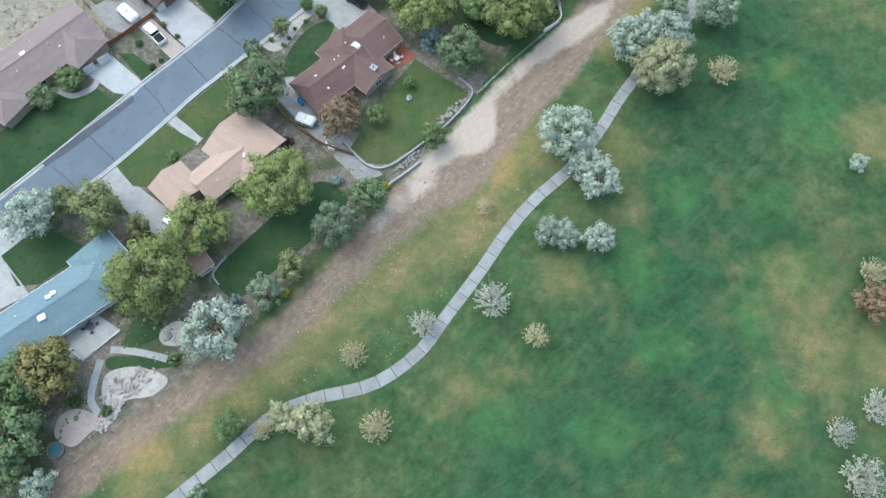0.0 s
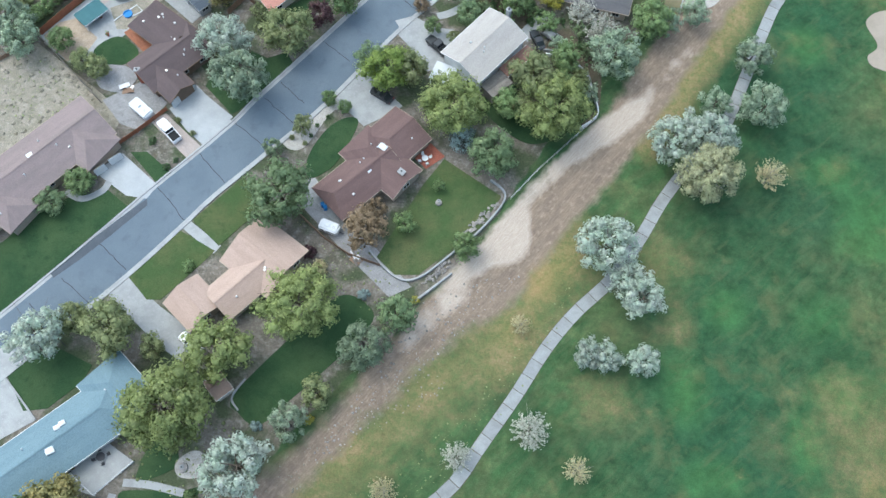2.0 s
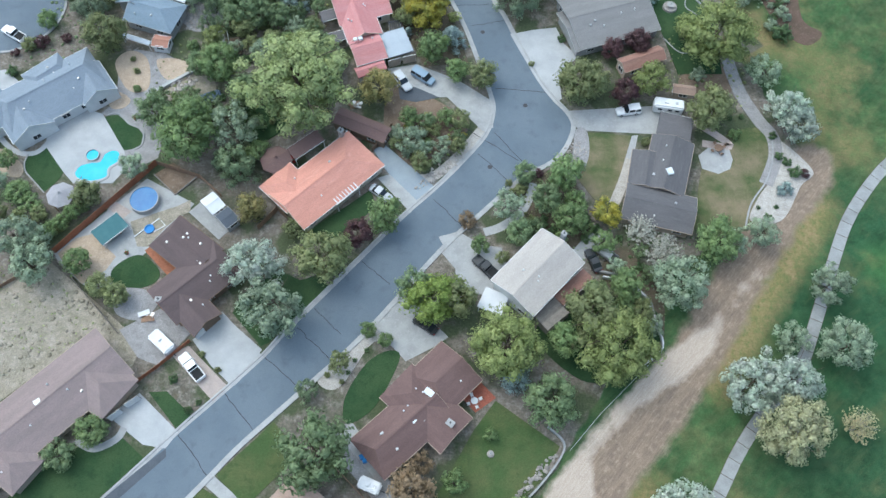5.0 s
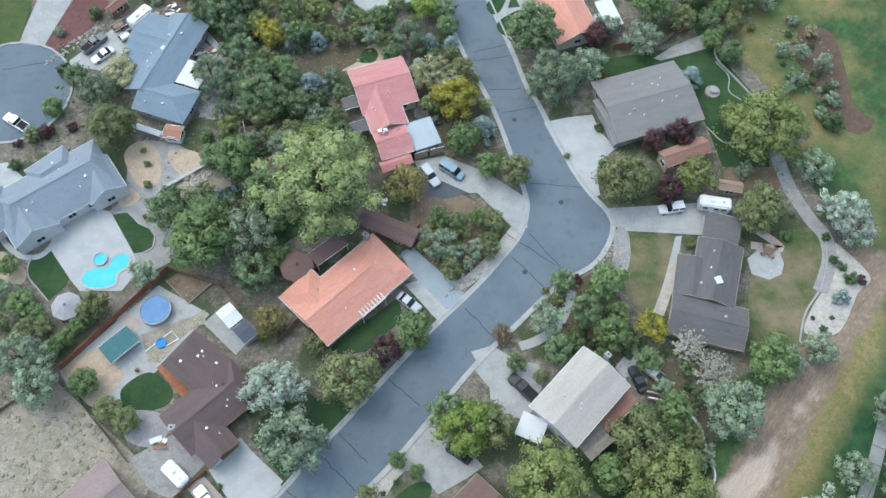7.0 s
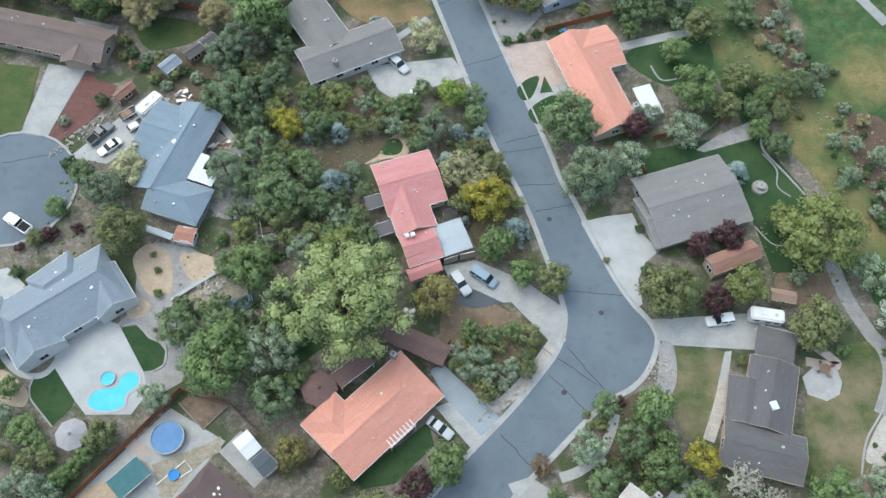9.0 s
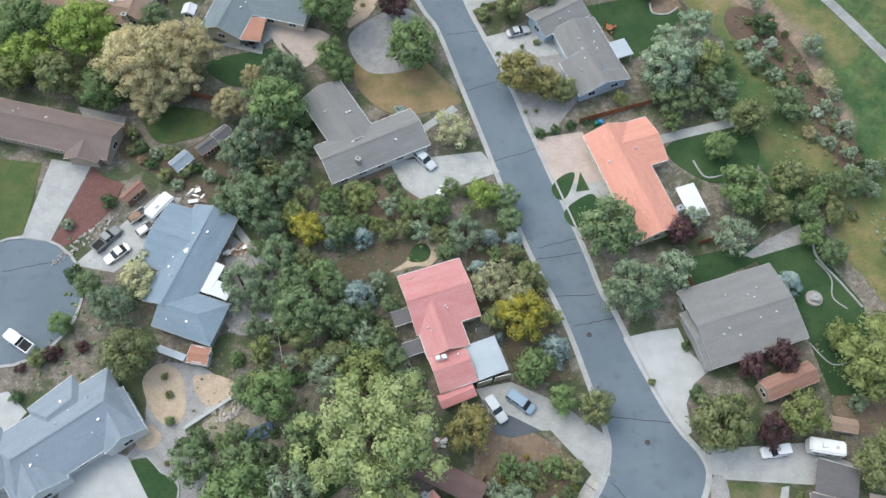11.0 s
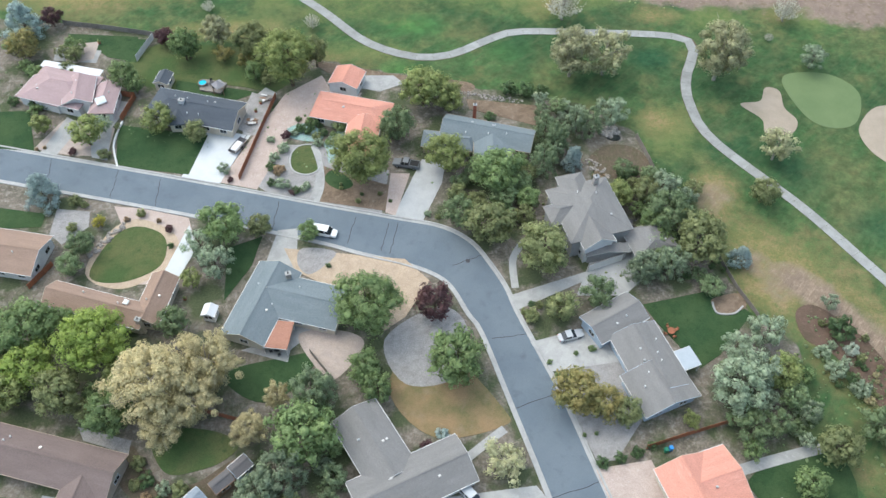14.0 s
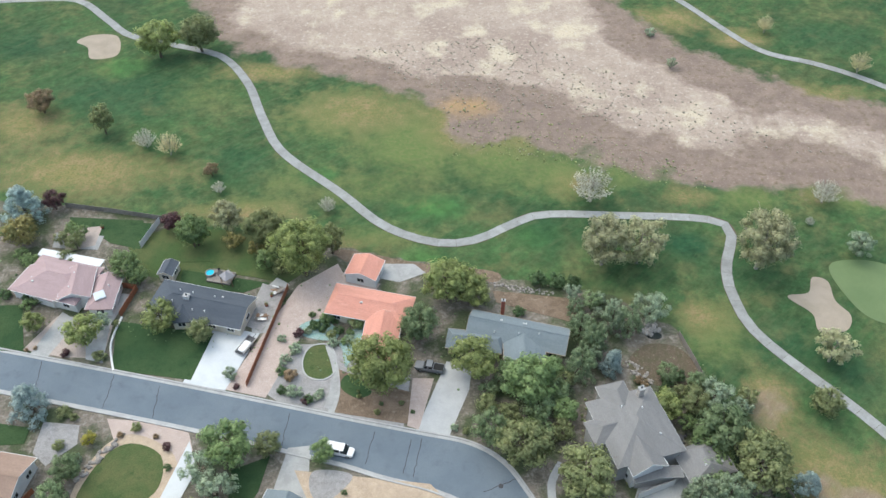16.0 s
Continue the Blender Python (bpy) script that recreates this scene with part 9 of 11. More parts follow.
wing(h, -54.6, 124.1, 2.8, 3.7, 43.1, 2.3, 0.5, 'gg', over=0.2, vents=0)
h = house(-51.7, 121.3, 'low shed with a dark grey felt roof', 'roof_dark', 'stucco_grey', 'shed')
wing(h, -51.7, 121.3, 2.8, 3.4, 43.5, 2.2, 0.3, 'gg', over=0.2, vents=0)
h = house(-80.7, 231.7, 'small white garden shed', 'white_sheet', 'white', 'shed')
wing(h, -80.7, 231.7, 2.5, 2.5, 81.9, 2.2, 0.7, 'gg', over=0.2, vents=0)
h = house(-56.4, 172.4, 'small brown shed on bare soil', 'roof_tan', 'wood', 'shed')
wing(h, -56.4, 172.4, 1.5, 1.0, 22.6, 2.0, 0.5, 'gg', over=0.2, vents=0)

# ------------------------------------------------------------ walks, decks, walls
band('walkway', 'concrete', [(-54.9, 32.2), (-50.4, 31.8), (-45.2, 30.6)], 1.2, 'curved concrete garden walk', 0.062, True)
band('walkway', 'concrete', [(-56.3, 30.5), (-56.9, 26.7), (-56.9, 23.6), (-55.2, 21.4)], 1.2, 'curved concrete garden walk', 0.058, True)
band('walkway', 'concrete', [(-71.9, 82.2), (-68.8, 80.8), (-65.5, 82.3), (-64.5, 84.2)], 1.2, 'curved concrete front walk', 0.07, True)
band('walkway', 'concrete', [(10, 203.7), (15.6, 205.4), (24.7, 207.9)], 1.9, 'concrete path across a back lawn', 0.062, True)
band('walkway', 'concrete', [(-66.4, 184.5), (-61.5, 177.2), (-59, 171.1), (-59.3, 165.5), (-56.6, 160.6)], 1.2, 'narrow winding concrete walk', 0.062, True)
band('walkway', 'concrete', [(-35.5, 204.1), (-31.7, 207.4), (-27.9, 210.5)], 1.5, 'concrete front walk to a house', 0.062, True)
band('walkway', 'concrete', [(-23, 249.7), (-25.1, 245.5), (-24.9, 239)], 1.4, 'concrete front walk to a house', 0.062, True)
band('walkway', 'white_gravel', [(21.9, 135.5), (20.1, 130.7), (18, 125.9)], 1.9, 'white concrete front walk', 0.078, True)
band('walkway', 'concrete', [(-64.5, 267), (-64.5, 263.5), (-65.2, 260.2)], 1.5, 'stepped stone garden walk', 0.07, True)
band('walkway', 'pink_gravel', [(34.9, 144.2), (41.1, 138.8), (35.9, 139.2)], 1.5, 'paver garden walk', 0.07, True)
band('walkway', 'concrete', [(-70.5, 148.9), (-66.2, 152.8), (-62.4, 154.9)], 0.8, 'low pale concrete garden edge', 0.07, True)
patch('patio', 'concrete', [(-11.1, 194.2), (-5.2, 197.2), (-0.3, 193.4), (-0.9, 187), (-7.2, 184.3), (-8.8, 188.5)], 'curved concrete front walk', 0.016, True)
patch('patio', 'gravel', [(22.6, 180.1), (26.7, 183.1), (33.6, 186.5), (33.6, 182.7), (24.1, 179.6)], 'grey gravel side yard', 0.064, False)
patch('patio', 'concrete', [(-66.6, 32.5), (-63.2, 33.8), (-58.8, 38.8), (-53.5, 35.4), (-59.4, 30.2)], 'pale concrete patio behind a house', 0.308, False)
patch('patio', 'pavers', [(-62.1, 19.2), (-61.5, 21.1), (-59.2, 22.3), (-55.9, 21.4), (-55, 19.9), (-56.7, 18), (-58.8, 16.2), (-61.5, 17.4)], 'round stone fire-pit patio', 0.064, True)
patch('patio', 'concrete', [(-59.4, 123.4), (-56.3, 126.8), (-49.9, 121.9), (-53.3, 117.9)], 'concrete slab beside a house', 0.064, False)
patch('gravel_bed', 'mulch', [(-66.6, 130.8), (-64, 133.8), (-58.6, 130.5), (-62.1, 127.1)], 'fenced brown garden bed', 0.06, False)
patch('patio', 'concrete', [(-70.9, 226.2), (-66.2, 230.9), (-61.6, 229.1), (-65.6, 225), (-65.7, 222.5), (-74.3, 224.8)], 'concrete back patio', 0.064, False)
patch('patio', 'pavers', [(-64.4, 228.2), (-57.1, 229.2), (-52.5, 226.5), (-57.1, 219.3), (-60.9, 221.9)], 'sandy paver back yard', 0.068, True)
patch('patio', 'gravel', [(-84.1, 279.7), (-82.1, 291), (-76.6, 289), (-80, 277.8)], 'grey gravel side yard with stored things', 0.072, False)
patch('patio', 'gravel', [(-68.1, 100.8), (-60.7, 105.3), (-56, 100.2), (-60.4, 94.5), (-64.2, 95.9)], 'grey gravel side yard', 0.072, False)
patch('patio', 'pavers', [(-126.4, 299.1), (-120.5, 301.5), (-120.7, 307.6), (-127.9, 306.2)], 'pinkish paved back patio', 0.068, False)
patch('patio', 'bare_soil', [(-23.9, 150.9), (-18.8, 150.2), (-13.7, 147.8), (-8.3, 143.2), (-11.9, 137.9), (-17.8, 133.6), (-21.7, 135.7), (-24.7, 142.1)], 'bare soil front garden with shrubs', 0.02, True)
patch('patio', 'dark_asphalt', [(-22.4, 152.3), (-18.8, 151.4), (-14.2, 149.1), (-18.8, 147.9), (-21.8, 148.6)], 'dark asphalt parking strip', 0.06, False)
patch('patio', 'mulch', [(-25.4, 182.5), (-16.8, 184.7), (-14, 174.7), (-10.5, 164.5), (-8.4, 157.5), (-17.2, 156.4), (-22.1, 167.1), (-26.5, 172.6)], 'dark mulch strip under trees', 0.02, False)
patch('patio', 'gravel', [(-34.1, 84.5), (-27.7, 85.2), (-22.9, 77.4), (-16.5, 71.9), (-10.1, 64.7), (-13.9, 62.9), (-22.7, 71.8)], 'grey gravel side yard between houses', 0.016, False)
patch('patio', 'concrete', [(-30.2, 83.5), (-27.7, 85.2), (-23, 79), (-24.1, 76.8)], 'concrete side slab', 0.056, False)
deck(5.1, 103.5, 5.0, 3.6, 40, 2.4, 'grey_wood', 'grey raised wooden back deck')
deck(-62.8, 113.8, 7.0, 2.2, -45, 0.3, 'red_wood', 'red-stained low wooden deck')
low_wall('low pale concrete wall round a back lawn', [(-17.5, 71.2), (-13, 66.5), (-8.9, 66.3), (-2.5, 71.3), (2.5, 75.9), (6.4, 81.6), (3.8, 84.8)], 0.6, 0.3, 'concrete')
low_wall('low concrete garden wall', [(-9.4, 62.1), (-3.2, 67.1)], 0.7, 0.3, 'concrete')
low_wall('low pale concrete lawn edging', [(34.9, 179.4), (37, 176), (36.6, 172.4), (38.7, 170.3)], 0.2, 0.2, 'concrete')
low_wall('low pale concrete lawn edging', [(31.1, 164.2), (34, 160.6), (37.3, 160.9)], 0.2, 0.2, 'concrete')
low_wall('low pale concrete lawn edging', [(16, 199.3), (17.7, 195.9), (21, 196.2), (25.2, 197.7)], 0.3, 0.3, 'concrete')
low_wall('low pale concrete lawn edging', [(-90.9, 135.2), (-91.2, 133.4), (-90.6, 131.5), (-88.8, 129.6), (-86.3, 127.1)], 0.2, 0.25, 'concrete')
low_wall('low pale concrete lawn edging', [(-77.7, 144.2), (-75.8, 144.5), (-74.3, 143.2), (-73.1, 142.1), (-71.1, 141.2), (-70.1, 139.8), (-70.2, 137.4), (-71.7, 136.4)], 0.2, 0.25, 'concrete')
low_wall('low pale concrete lawn edging', [(-106.8, 268), (-109.1, 274.4), (-108.9, 281.2)], 0.3, 0.35, 'white')
low_wall('pale concrete lawn border', [(-76.4, 48.7), (-73.2, 45.2), (-70.3, 41.9)], 0.25, 0.3, 'concrete')
low_wall('low curved stone edging', [(-37.8, 43.6), (-39, 45.6), (-37.1, 48.7)], 0.3, 0.3, 'concrete')
low_wall('curved garden wall beside trees', [(14.3, 112.3), (17.9, 111.2), (22.2, 107.3), (23.1, 104.1), (24, 100.9)], 0.7, 0.3, 'concrete')
low_wall('curved pale garden edging', [(49.4, 141), (48.7, 135.9), (46.7, 131), (43.2, 126.2), (41.3, 120.9)], 0.25, 0.3, 'concrete')
low_wall('low curved lawn edging', [(11.7, 236.4), (12.2, 234), (15.2, 233.9), (17.3, 235.6)], 0.3, 0.3, 'concrete')
low_wall('curved pale concrete lawn edging', [(35.3, 184.1), (35.2, 180.2), (38.3, 175.3), (41.3, 170.6)], 0.35, 0.3, 'concrete')

# ------------------------------------------------------------ fences
fence('red-stained wooden board fence', [(-81.7, 115), (-66.5, 133.3)], 1.8, 'red_wood')
fence('brown wooden board fence', [(-66.5, 133.3), (-58, 130.4), (-53.7, 126.5)], 1.5, 'wood')
fence('red-stained low wooden fence', [(-55.8, 98.8), (-60.7, 94.1), (-64.4, 91)], 1.2, 'red_wood')
fence('weathered wooden fence along a vacant lot', [(-94.3, 105.3), (-90.2, 108), (-85, 111.9)], 1.0, 'wood')
fence('weathered wooden fence along a vacant lot', [(-81.9, 114.4), (-75.7, 107.9), (-68.1, 100.1)], 1.5, 'grey_wood')
fence('red-brown wooden fence behind a lawn', [(14.7, 182.2), (19.2, 183.4)], 1.6, 'red_wood')
fence('red-brown wooden fence behind a lawn', [(27.9, 186.3), (31.3, 187.7)], 1.6, 'red_wood')
fence('red-brown wooden gate fence', [(12.1, 175.7), (12.7, 173.9)], 1.5, 'red_wood')
fence('red-brown wooden fence between houses', [(-4.5, 207.3), (2.2, 209.6), (10.4, 212.2)], 1.6, 'red_wood')
fence('red-stained wooden fence under a willow', [(-79.9, 213), (-71.8, 211)], 1.6, 'red_wood')
fence('red-stained wooden fence along a gravel drive', [(-76.5, 289.5), (-78.7, 276.9), (-80.8, 264.8)], 1.6, 'red_wood')
fence('red-stained wooden fence between houses', [(-111.9, 289.4), (-107.7, 288.6), (-109.1, 281.2)], 1.7, 'red_wood')
fence('white board fence across a back lawn', [(-110.2, 300.9), (-108.1, 309)], 1.8, 'white')
fence('brown wooden fence behind a lawn', [(-130.8, 313.6), (-119.4, 311.9), (-107.5, 309.7)], 1.4, 'grey_wood')
fence('grey wooden fence beside the golf course', [(2.9, 278.6), (4.7, 271.9), (6.6, 262.9)], 1.5, 'grey_wood')
fence('brown wooden fence behind a house', [(-61.9, 224.4), (-57, 218.5)], 1.5, 'grey_wood')
fence('brown wooden fence beside a house', [(-46.4, 120), (-43.3, 123.9), (-41.3, 122)], 1.6, 'wood')
fence('brown wooden fence beside a house', [(-26.6, 136.6), (-23.1, 142.1)], 1.5, 'wood')
fence('weathered wooden fence between yards', [(-31.6, 79.5), (-25.5, 73.5), (-21.1, 70.4), (-15.5, 68.4)], 1.4, 'wood')
fence('brown wooden fence between yards', [(-69.8, 200.3), (-67.5, 204.2)], 1.6, 'grey_wood')
fence('brown wooden fence beside a tan house', [(-115.7, 237.2), (-112.8, 242.7)], 1.5, 'red_wood')
rail_fence('thin metal fence along a dirt track', [(-58.1, 13.5), (-50.8, 20.2), (-42.4, 27.7), (-37.1, 32.4)], 1.2, 'grey_wood')
rail_fence('thin metal fence along a dirt track', [(7.3, 81.1), (12.3, 86.7), (23.6, 97.6)], 1.2, 'metal')
rail_fence('white railing round a patio', [(-63.1, 33.5), (-59, 30.2), (-53.5, 35.4)], 1.0, 'white')
rail_fence('pale timber gate in a yard', [(-57.2, 164.7), (-56, 160.2)], 1.2, 'white')
fence('brown wooden fence behind a house', [(23.2, 182.2), (27.2, 186)], 1.4, 'grey_wood')

# ------------------------------------------------------------ garden things
bin_box(-26.0, 79.7, 20, 'plastic_blue')
bin_box(-25.5, 79.1, 20, 'plastic_blue')
bin_box(-6.2, 247.2, 10, 'plastic_green')
bin_box(-5.2, 247.0, 10, 'plastic_green')
bin_box(-1.4, 206.9, 10, 'plastic_green')
bin_box(-0.6, 207.2, 10, 'plastic_blue')
bin_box(19.5, 160.2, 20, 'plastic_green')
bin_box(-37.4, 140.0, 20, 'plastic_red')
table(-8.0, 88.9, 0.6, 'white', 'round outdoor table with chairs on a patio')
table(38.6, 137.8, 0.8, 'wood', 'round outdoor table with chairs on a patio')
table(-58.7, 36.1, 0.7, 'dark_metal', 'round outdoor table with chairs on a patio')
table(-124.9, 302.0, 0.7, 'grey_wood', 'round outdoor table with chairs on a patio')
table(-41.6, 135.0, 0.7, 'plastic_red', 'round outdoor table with chairs on a patio')
table(2.9, 229.7, 0.7, 'red_wood', 'round outdoor table with chairs on a patio')
table(-67.8, 224.9, 0.7, 'dark_metal', 'round outdoor table with chairs on a patio')
table(5.0, 104.2, 0.6, 'white', 'round outdoor table with chairs on a patio')
table(-1.5, 254.8, 0.7, 'dark_metal', 'round outdoor table with chairs on a patio')
table(-91.3, 293.0, 0.7, 'dark_metal', 'round outdoor table with chairs on a patio')
flower_pot(-81.3, 127.8)
flower_pot(-72.3, 143.3)
flower_pot(-86.4, 155.7)
flower_pot(-71.0, 119.1)
flower_pot(-69.1, 115.0)
flower_pot(-62.9, 34.4)
flower_pot(-86.3, 235.3)
flower_pot(-80.3, 284.8)
flower_pot(-79.6, 287.4)
flower_pot(-120.5, 306.9)
fountain(33.3, 172.1, 1.5, 'round pale stone garden fountain on a lawn')
fountain(-5.5, 80.4, 0.6, 'small white garden birdbath on a lawn')
fountain(-45.7, 34.5, 0.8, 'round stone garden ornament in gravel')
crate_pile(-73.5, 189.5, 30, 8, 'heap of stored boards and scrap beside a house')
crate_pile(-58.1, 166.8, 30, 6, 'stack of old boards in a yard')
crate_pile(-78.6, 289.0, 20, 8, 'stored boxes and boards in a side yard')
crate_pile(-80.6, 281.7, 20, 8, 'stored boxes beside a house')
crate_pile(-19.7, 69.6, -40, 7, 'stack of bricks and boards beside a fence')
crate_pile(-63.6, 103.1, 10, 6, 'stack of pale new boards')
crate_pile(-71.6, 203.8, 30, 5, 'heap of stored boards beside a shed')
crate_pile(-67.2, 179.7, 30, 9, 'heap of patio furniture and boxes')
crate_pile(-65.1, 179.9, 20, 7, 'heap of garden junk beside a patio')
crate_pile(-30.5, 147.1, 10, 6, 'heap of tools beside a shed')
crate_pile(-61.1, 24.8, 10, 5, 'heap of white garden furniture')
rocks(-92.5, 181.8, 7, 1.0, 45, 90, 0.26, 'pale rough stones edging a red gravel bed', 'stone')
rocks(-64.0, 151.7, 2.6, 1.4, 25, 50, 0.4, 'heap of blue-grey river stones', 'stone')
rocks(-51.3, 26.1, 5, 2.0, 35, 90, 0.4, 'pale river stones in a dry bed', 'stone')
rocks(-53.4, 21.1, 3, 1.2, 55, 60, 0.4, 'pale river stones in a dry bed', 'stone')
rocks(-103.8, 249.4, 6, 0.8, 60, 50, 0.45, 'pale rough stones edging a garden bed', 'stone')
rocks(-2.8, 280.2, 2.0, 1.5, 0, 40, 0.6, 'pale rough stones round a garden pond', 'stone')
rocks(-6.7, 269.8, 4, 1.4, -50, 60, 0.3, 'reddish rough stones in a rock garden', 'stone')
rocks(-28.2, 290.5, 9, 0.8, -10, 90, 0.28, 'pale rough stones along a yard edge', 'stone')
rocks(11.4, 136.9, 2.5, 2, 40, 90, 0.2, 'grey stones at a street corner', 'stone')
rocks(-65.7, 177.7, 3, 1.5, 60, 40, 0.35, 'grey stones round a garden', 'stone')
rocks(-63.8, 167.5, 3, 2, 60, 40, 0.3, 'dark stones in a garden bed', 'stone')
rocks(1.5, 76.8, 5, 0.7, 45, 50, 0.35, 'pale stones below a garden wall', 'stone')
rocks(-5.3, 67.5, 4, 0.7, 40, 40, 0.35, 'pale stones below a garden wall', 'stone')
rocks(-13.9, 132.6, 6, 1.2, 40, 60, 0.3, 'pale stones along a verge', 'stone')
pebbles([(-75, 381.3), (-25.9, 391.8), (18.5, 361.4), (55.8, 335.8), (28.6, 339.6), (-12.8, 352.9), (-45.5, 359.7)], 900, 0.12, 0.45, 'scattered dry tufts and stones on pale sand', 'weedy_soil', 3)
pebbles([(-48.6, 359.7), (-27.5, 355), (6.9, 336.9), (25.5, 326.5), (-1.4, 328), (-35.4, 338.1)], 400, 0.08, 0.35, 'scattered dry tufts on brown dirt', 'weedy_soil', 4)
pebbles([(-7.7, 62.4), (-1.6, 65.8), (8.7, 66.9), (-7.5, 50.4), (-20.7, 37.1), (-26.3, 35.1)], 500, 0.05, 0.25, 'scattered small stones on a dirt track', 'stone', 5)
pebbles([(-97.9, 102.3), (-82, 112), (-66.6, 100.2), (-85.7, 92)], 350, 0.12, 0.5, 'dry weed tufts on a vacant lot', 'weedy_soil', 6)

# ------------------------------------------------------------ dense growth
tree('sage', -54.3, 159.4, 1.8, 3.2)
tree('pine', -41.4, 161.8, 2.3, 4.3)
tree('darkshrub', -51.9, 157.5, 1.0, 1.2)
tree('darkshrub', -56.6, 180.4, 1.3, 1.5)
tree('darkshrub', -49.9, 161.5, 1.3, 1.5)
tree('darkshrub', -70.0, 193.8, 1.0, 1.2)
tree('pine', -66.8, 192.0, 2.2, 3.9)
tree('green', -44.6, 160.6, 2.1, 3.7)
tree('darkshrub', -42.6, 186.2, 0.9, 1.1)
tree('pine', -56.9, 165.5, 2.4, 4.6)
tree('sage', -48.3, 157.2, 3.1, 5.6)
tree('pine', -43.0, 166.9, 1.7, 3.1)
tree('darkshrub', -40.2, 159.6, 0.8, 1.0)
tree('darkshrub', -48.0, 163.6, 1.4, 1.7)
tree('darkshrub', -57.7, 182.4, 1.1, 1.3)
tree('sage', -43.1, 164.3, 2.4, 4.3)
tree('olive', -39.1, 164.5, 2.3, 4.0)
tree('darkshrub', -48.1, 186.9, 1.4, 1.7)
tree('olive', -51.4, 160.3, 2.0, 3.4)
tree('sage', -50.5, 184.2, 2.1, 3.8)
tree('darkshrub', -45.0, 158.4, 1.3, 1.5)
tree('darkshrub', -53.3, 157.0, 1.4, 1.6)
tree('darkshrub', -55.5, 157.2, 1.5, 1.8)
tree('darkshrub', -48.7, 185.6, 0.8, 1.0)
tree('pine', -56.8, 194.1, 2.8, 4.9)
tree('olive', -59.9, 193.7, 2.2, 3.8)
tree('olive', -61.7, 196.6, 2.2, 3.8)
tree('green', -55.8, 205.9, 1.8, 3.2)
tree('sagepine', -65.1, 194.7, 2.1, 3.7)
tree('sagepine', -57.7, 202.9, 2.0, 3.5)
tree('pine', -56.1, 197.4, 1.9, 3.4)
tree('pine', -55.5, 200.8, 2.6, 4.6)
tree('dark', -53.1, 144.4, 2.0, 3.5)
tree('darkshrub', -50.3, 134.9, 1.1, 1.3)
tree('pine', -54.0, 133.1, 2.2, 4.2)
tree('green', -47.7, 135.0, 2.6, 4.5)
tree('dark', -57.0, 141.9, 2.3, 4.0)
tree('dark', -48.3, 141.8, 1.8, 3.1)
tree('pine', -63.6, 141.8, 1.6, 3.1)
tree('pine', -56.9, 144.7, 2.3, 4.3)
tree('darkshrub', -51.8, 143.1, 0.9, 1.0)
tree('darkshrub', -50.1, 143.8, 1.4, 1.7)
tree('dark', -19.4, 143.5, 1.6, 2.8)
tree('oliveshrub', -14.8, 142.1, 0.6, 0.8)
tree('oliveshrub', -18.9, 134.8, 1.0, 1.2)
tree('yellowshrub', -19.9, 141.6, 1.1, 1.3)
tree('dark', -10.7, 139.2, 1.6, 2.7)
tree('sage', -18.6, 139.8, 1.4, 2.5)
tree('olive', -22.0, 137.7, 1.7, 2.9)
tree('sage', -13.6, 136.7, 2.3, 4.1)
tree('dark', -16.4, 142.5, 2.0, 3.4)
tree('sage', -22.2, 139.9, 1.8, 3.3)
tree('sage', -14.6, 134.5, 1.4, 2.6)
tree('sage', -17.2, 135.7, 2.2, 4.0)
tree('oliveshrub', -16.0, 139.4, 0.6, 0.7)
tree('green', -12.8, 143.3, 2.1, 3.7)
tree('oliveshrub', -18.5, 141.4, 0.6, 0.7)
tree('olive', -15.0, 140.6, 1.5, 2.6)
tree('olive', -10.2, 142.4, 2.2, 3.9)
tree('oliveshrub', -11.4, 137.9, 0.6, 0.7)
tree('olive', -17.0, 140.4, 1.4, 2.4)
tree('yellowshrub', -16.6, 145.0, 0.5, 0.6)
tree('olive', -19.7, 137.1, 1.2, 2.1)
tree('olive', -17.8, 138.3, 1.1, 1.9)
tree('yellowshrub', -9.7, 140.3, 0.8, 0.9)
tree('green', -16.3, 137.7, 1.2, 2.1)
tree('oliveshrub', -15.2, 143.7, 0.9, 1.1)
tree('sage', -20.3, 135.5, 1.2, 2.2)
tree('oliveshrub', -19.4, 140.7, 0.5, 0.6)
tree('olive', -35.8, 260.0, 2.5, 4.4)
tree('olive', -21.2, 265.7, 2.4, 4.2)
tree('green', -21.9, 258.8, 2.9, 5.0)
tree('olive', -31.7, 258.1, 2.6, 4.6)
tree('dark', -25.6, 255.0, 2.1, 3.6)
tree('green', -23.3, 268.2, 2.8, 4.9)
tree('dark', -33.0, 265.7, 2.4, 4.2)
tree('dark', -35.3, 263.3, 2.2, 3.9)
tree('green', -28.4, 255.7, 2.2, 3.8)
tree('olive', -22.6, 254.8, 2.5, 4.3)
tree('dark', -31.6, 268.3, 2.4, 4.2)
tree('dark', -22.8, 262.7, 3.0, 5.3)
tree('sage', -12.8, 282.9, 1.6, 2.9)
tree('dark', -14.2, 277.0, 1.6, 2.8)
tree('dark', -13.9, 285.6, 2.3, 4.0)
tree('pine', -15.0, 280.2, 1.8, 3.3)
tree('sage', -9.4, 284.7, 2.0, 3.6)
tree('pine', -17.3, 283.9, 2.1, 3.9)
tree('pine', -9.2, 282.1, 1.8, 3.3)
tree('lime', -115.4, 228.6, 2.1, 3.7)
tree('olive', -119.2, 230.1, 2.1, 3.7)
tree('lime', -119.9, 221.0, 3.7, 6.5)
tree('green', -119.2, 212.1, 2.8, 4.8)
tree('green', -123.6, 230.1, 2.9, 5.1)
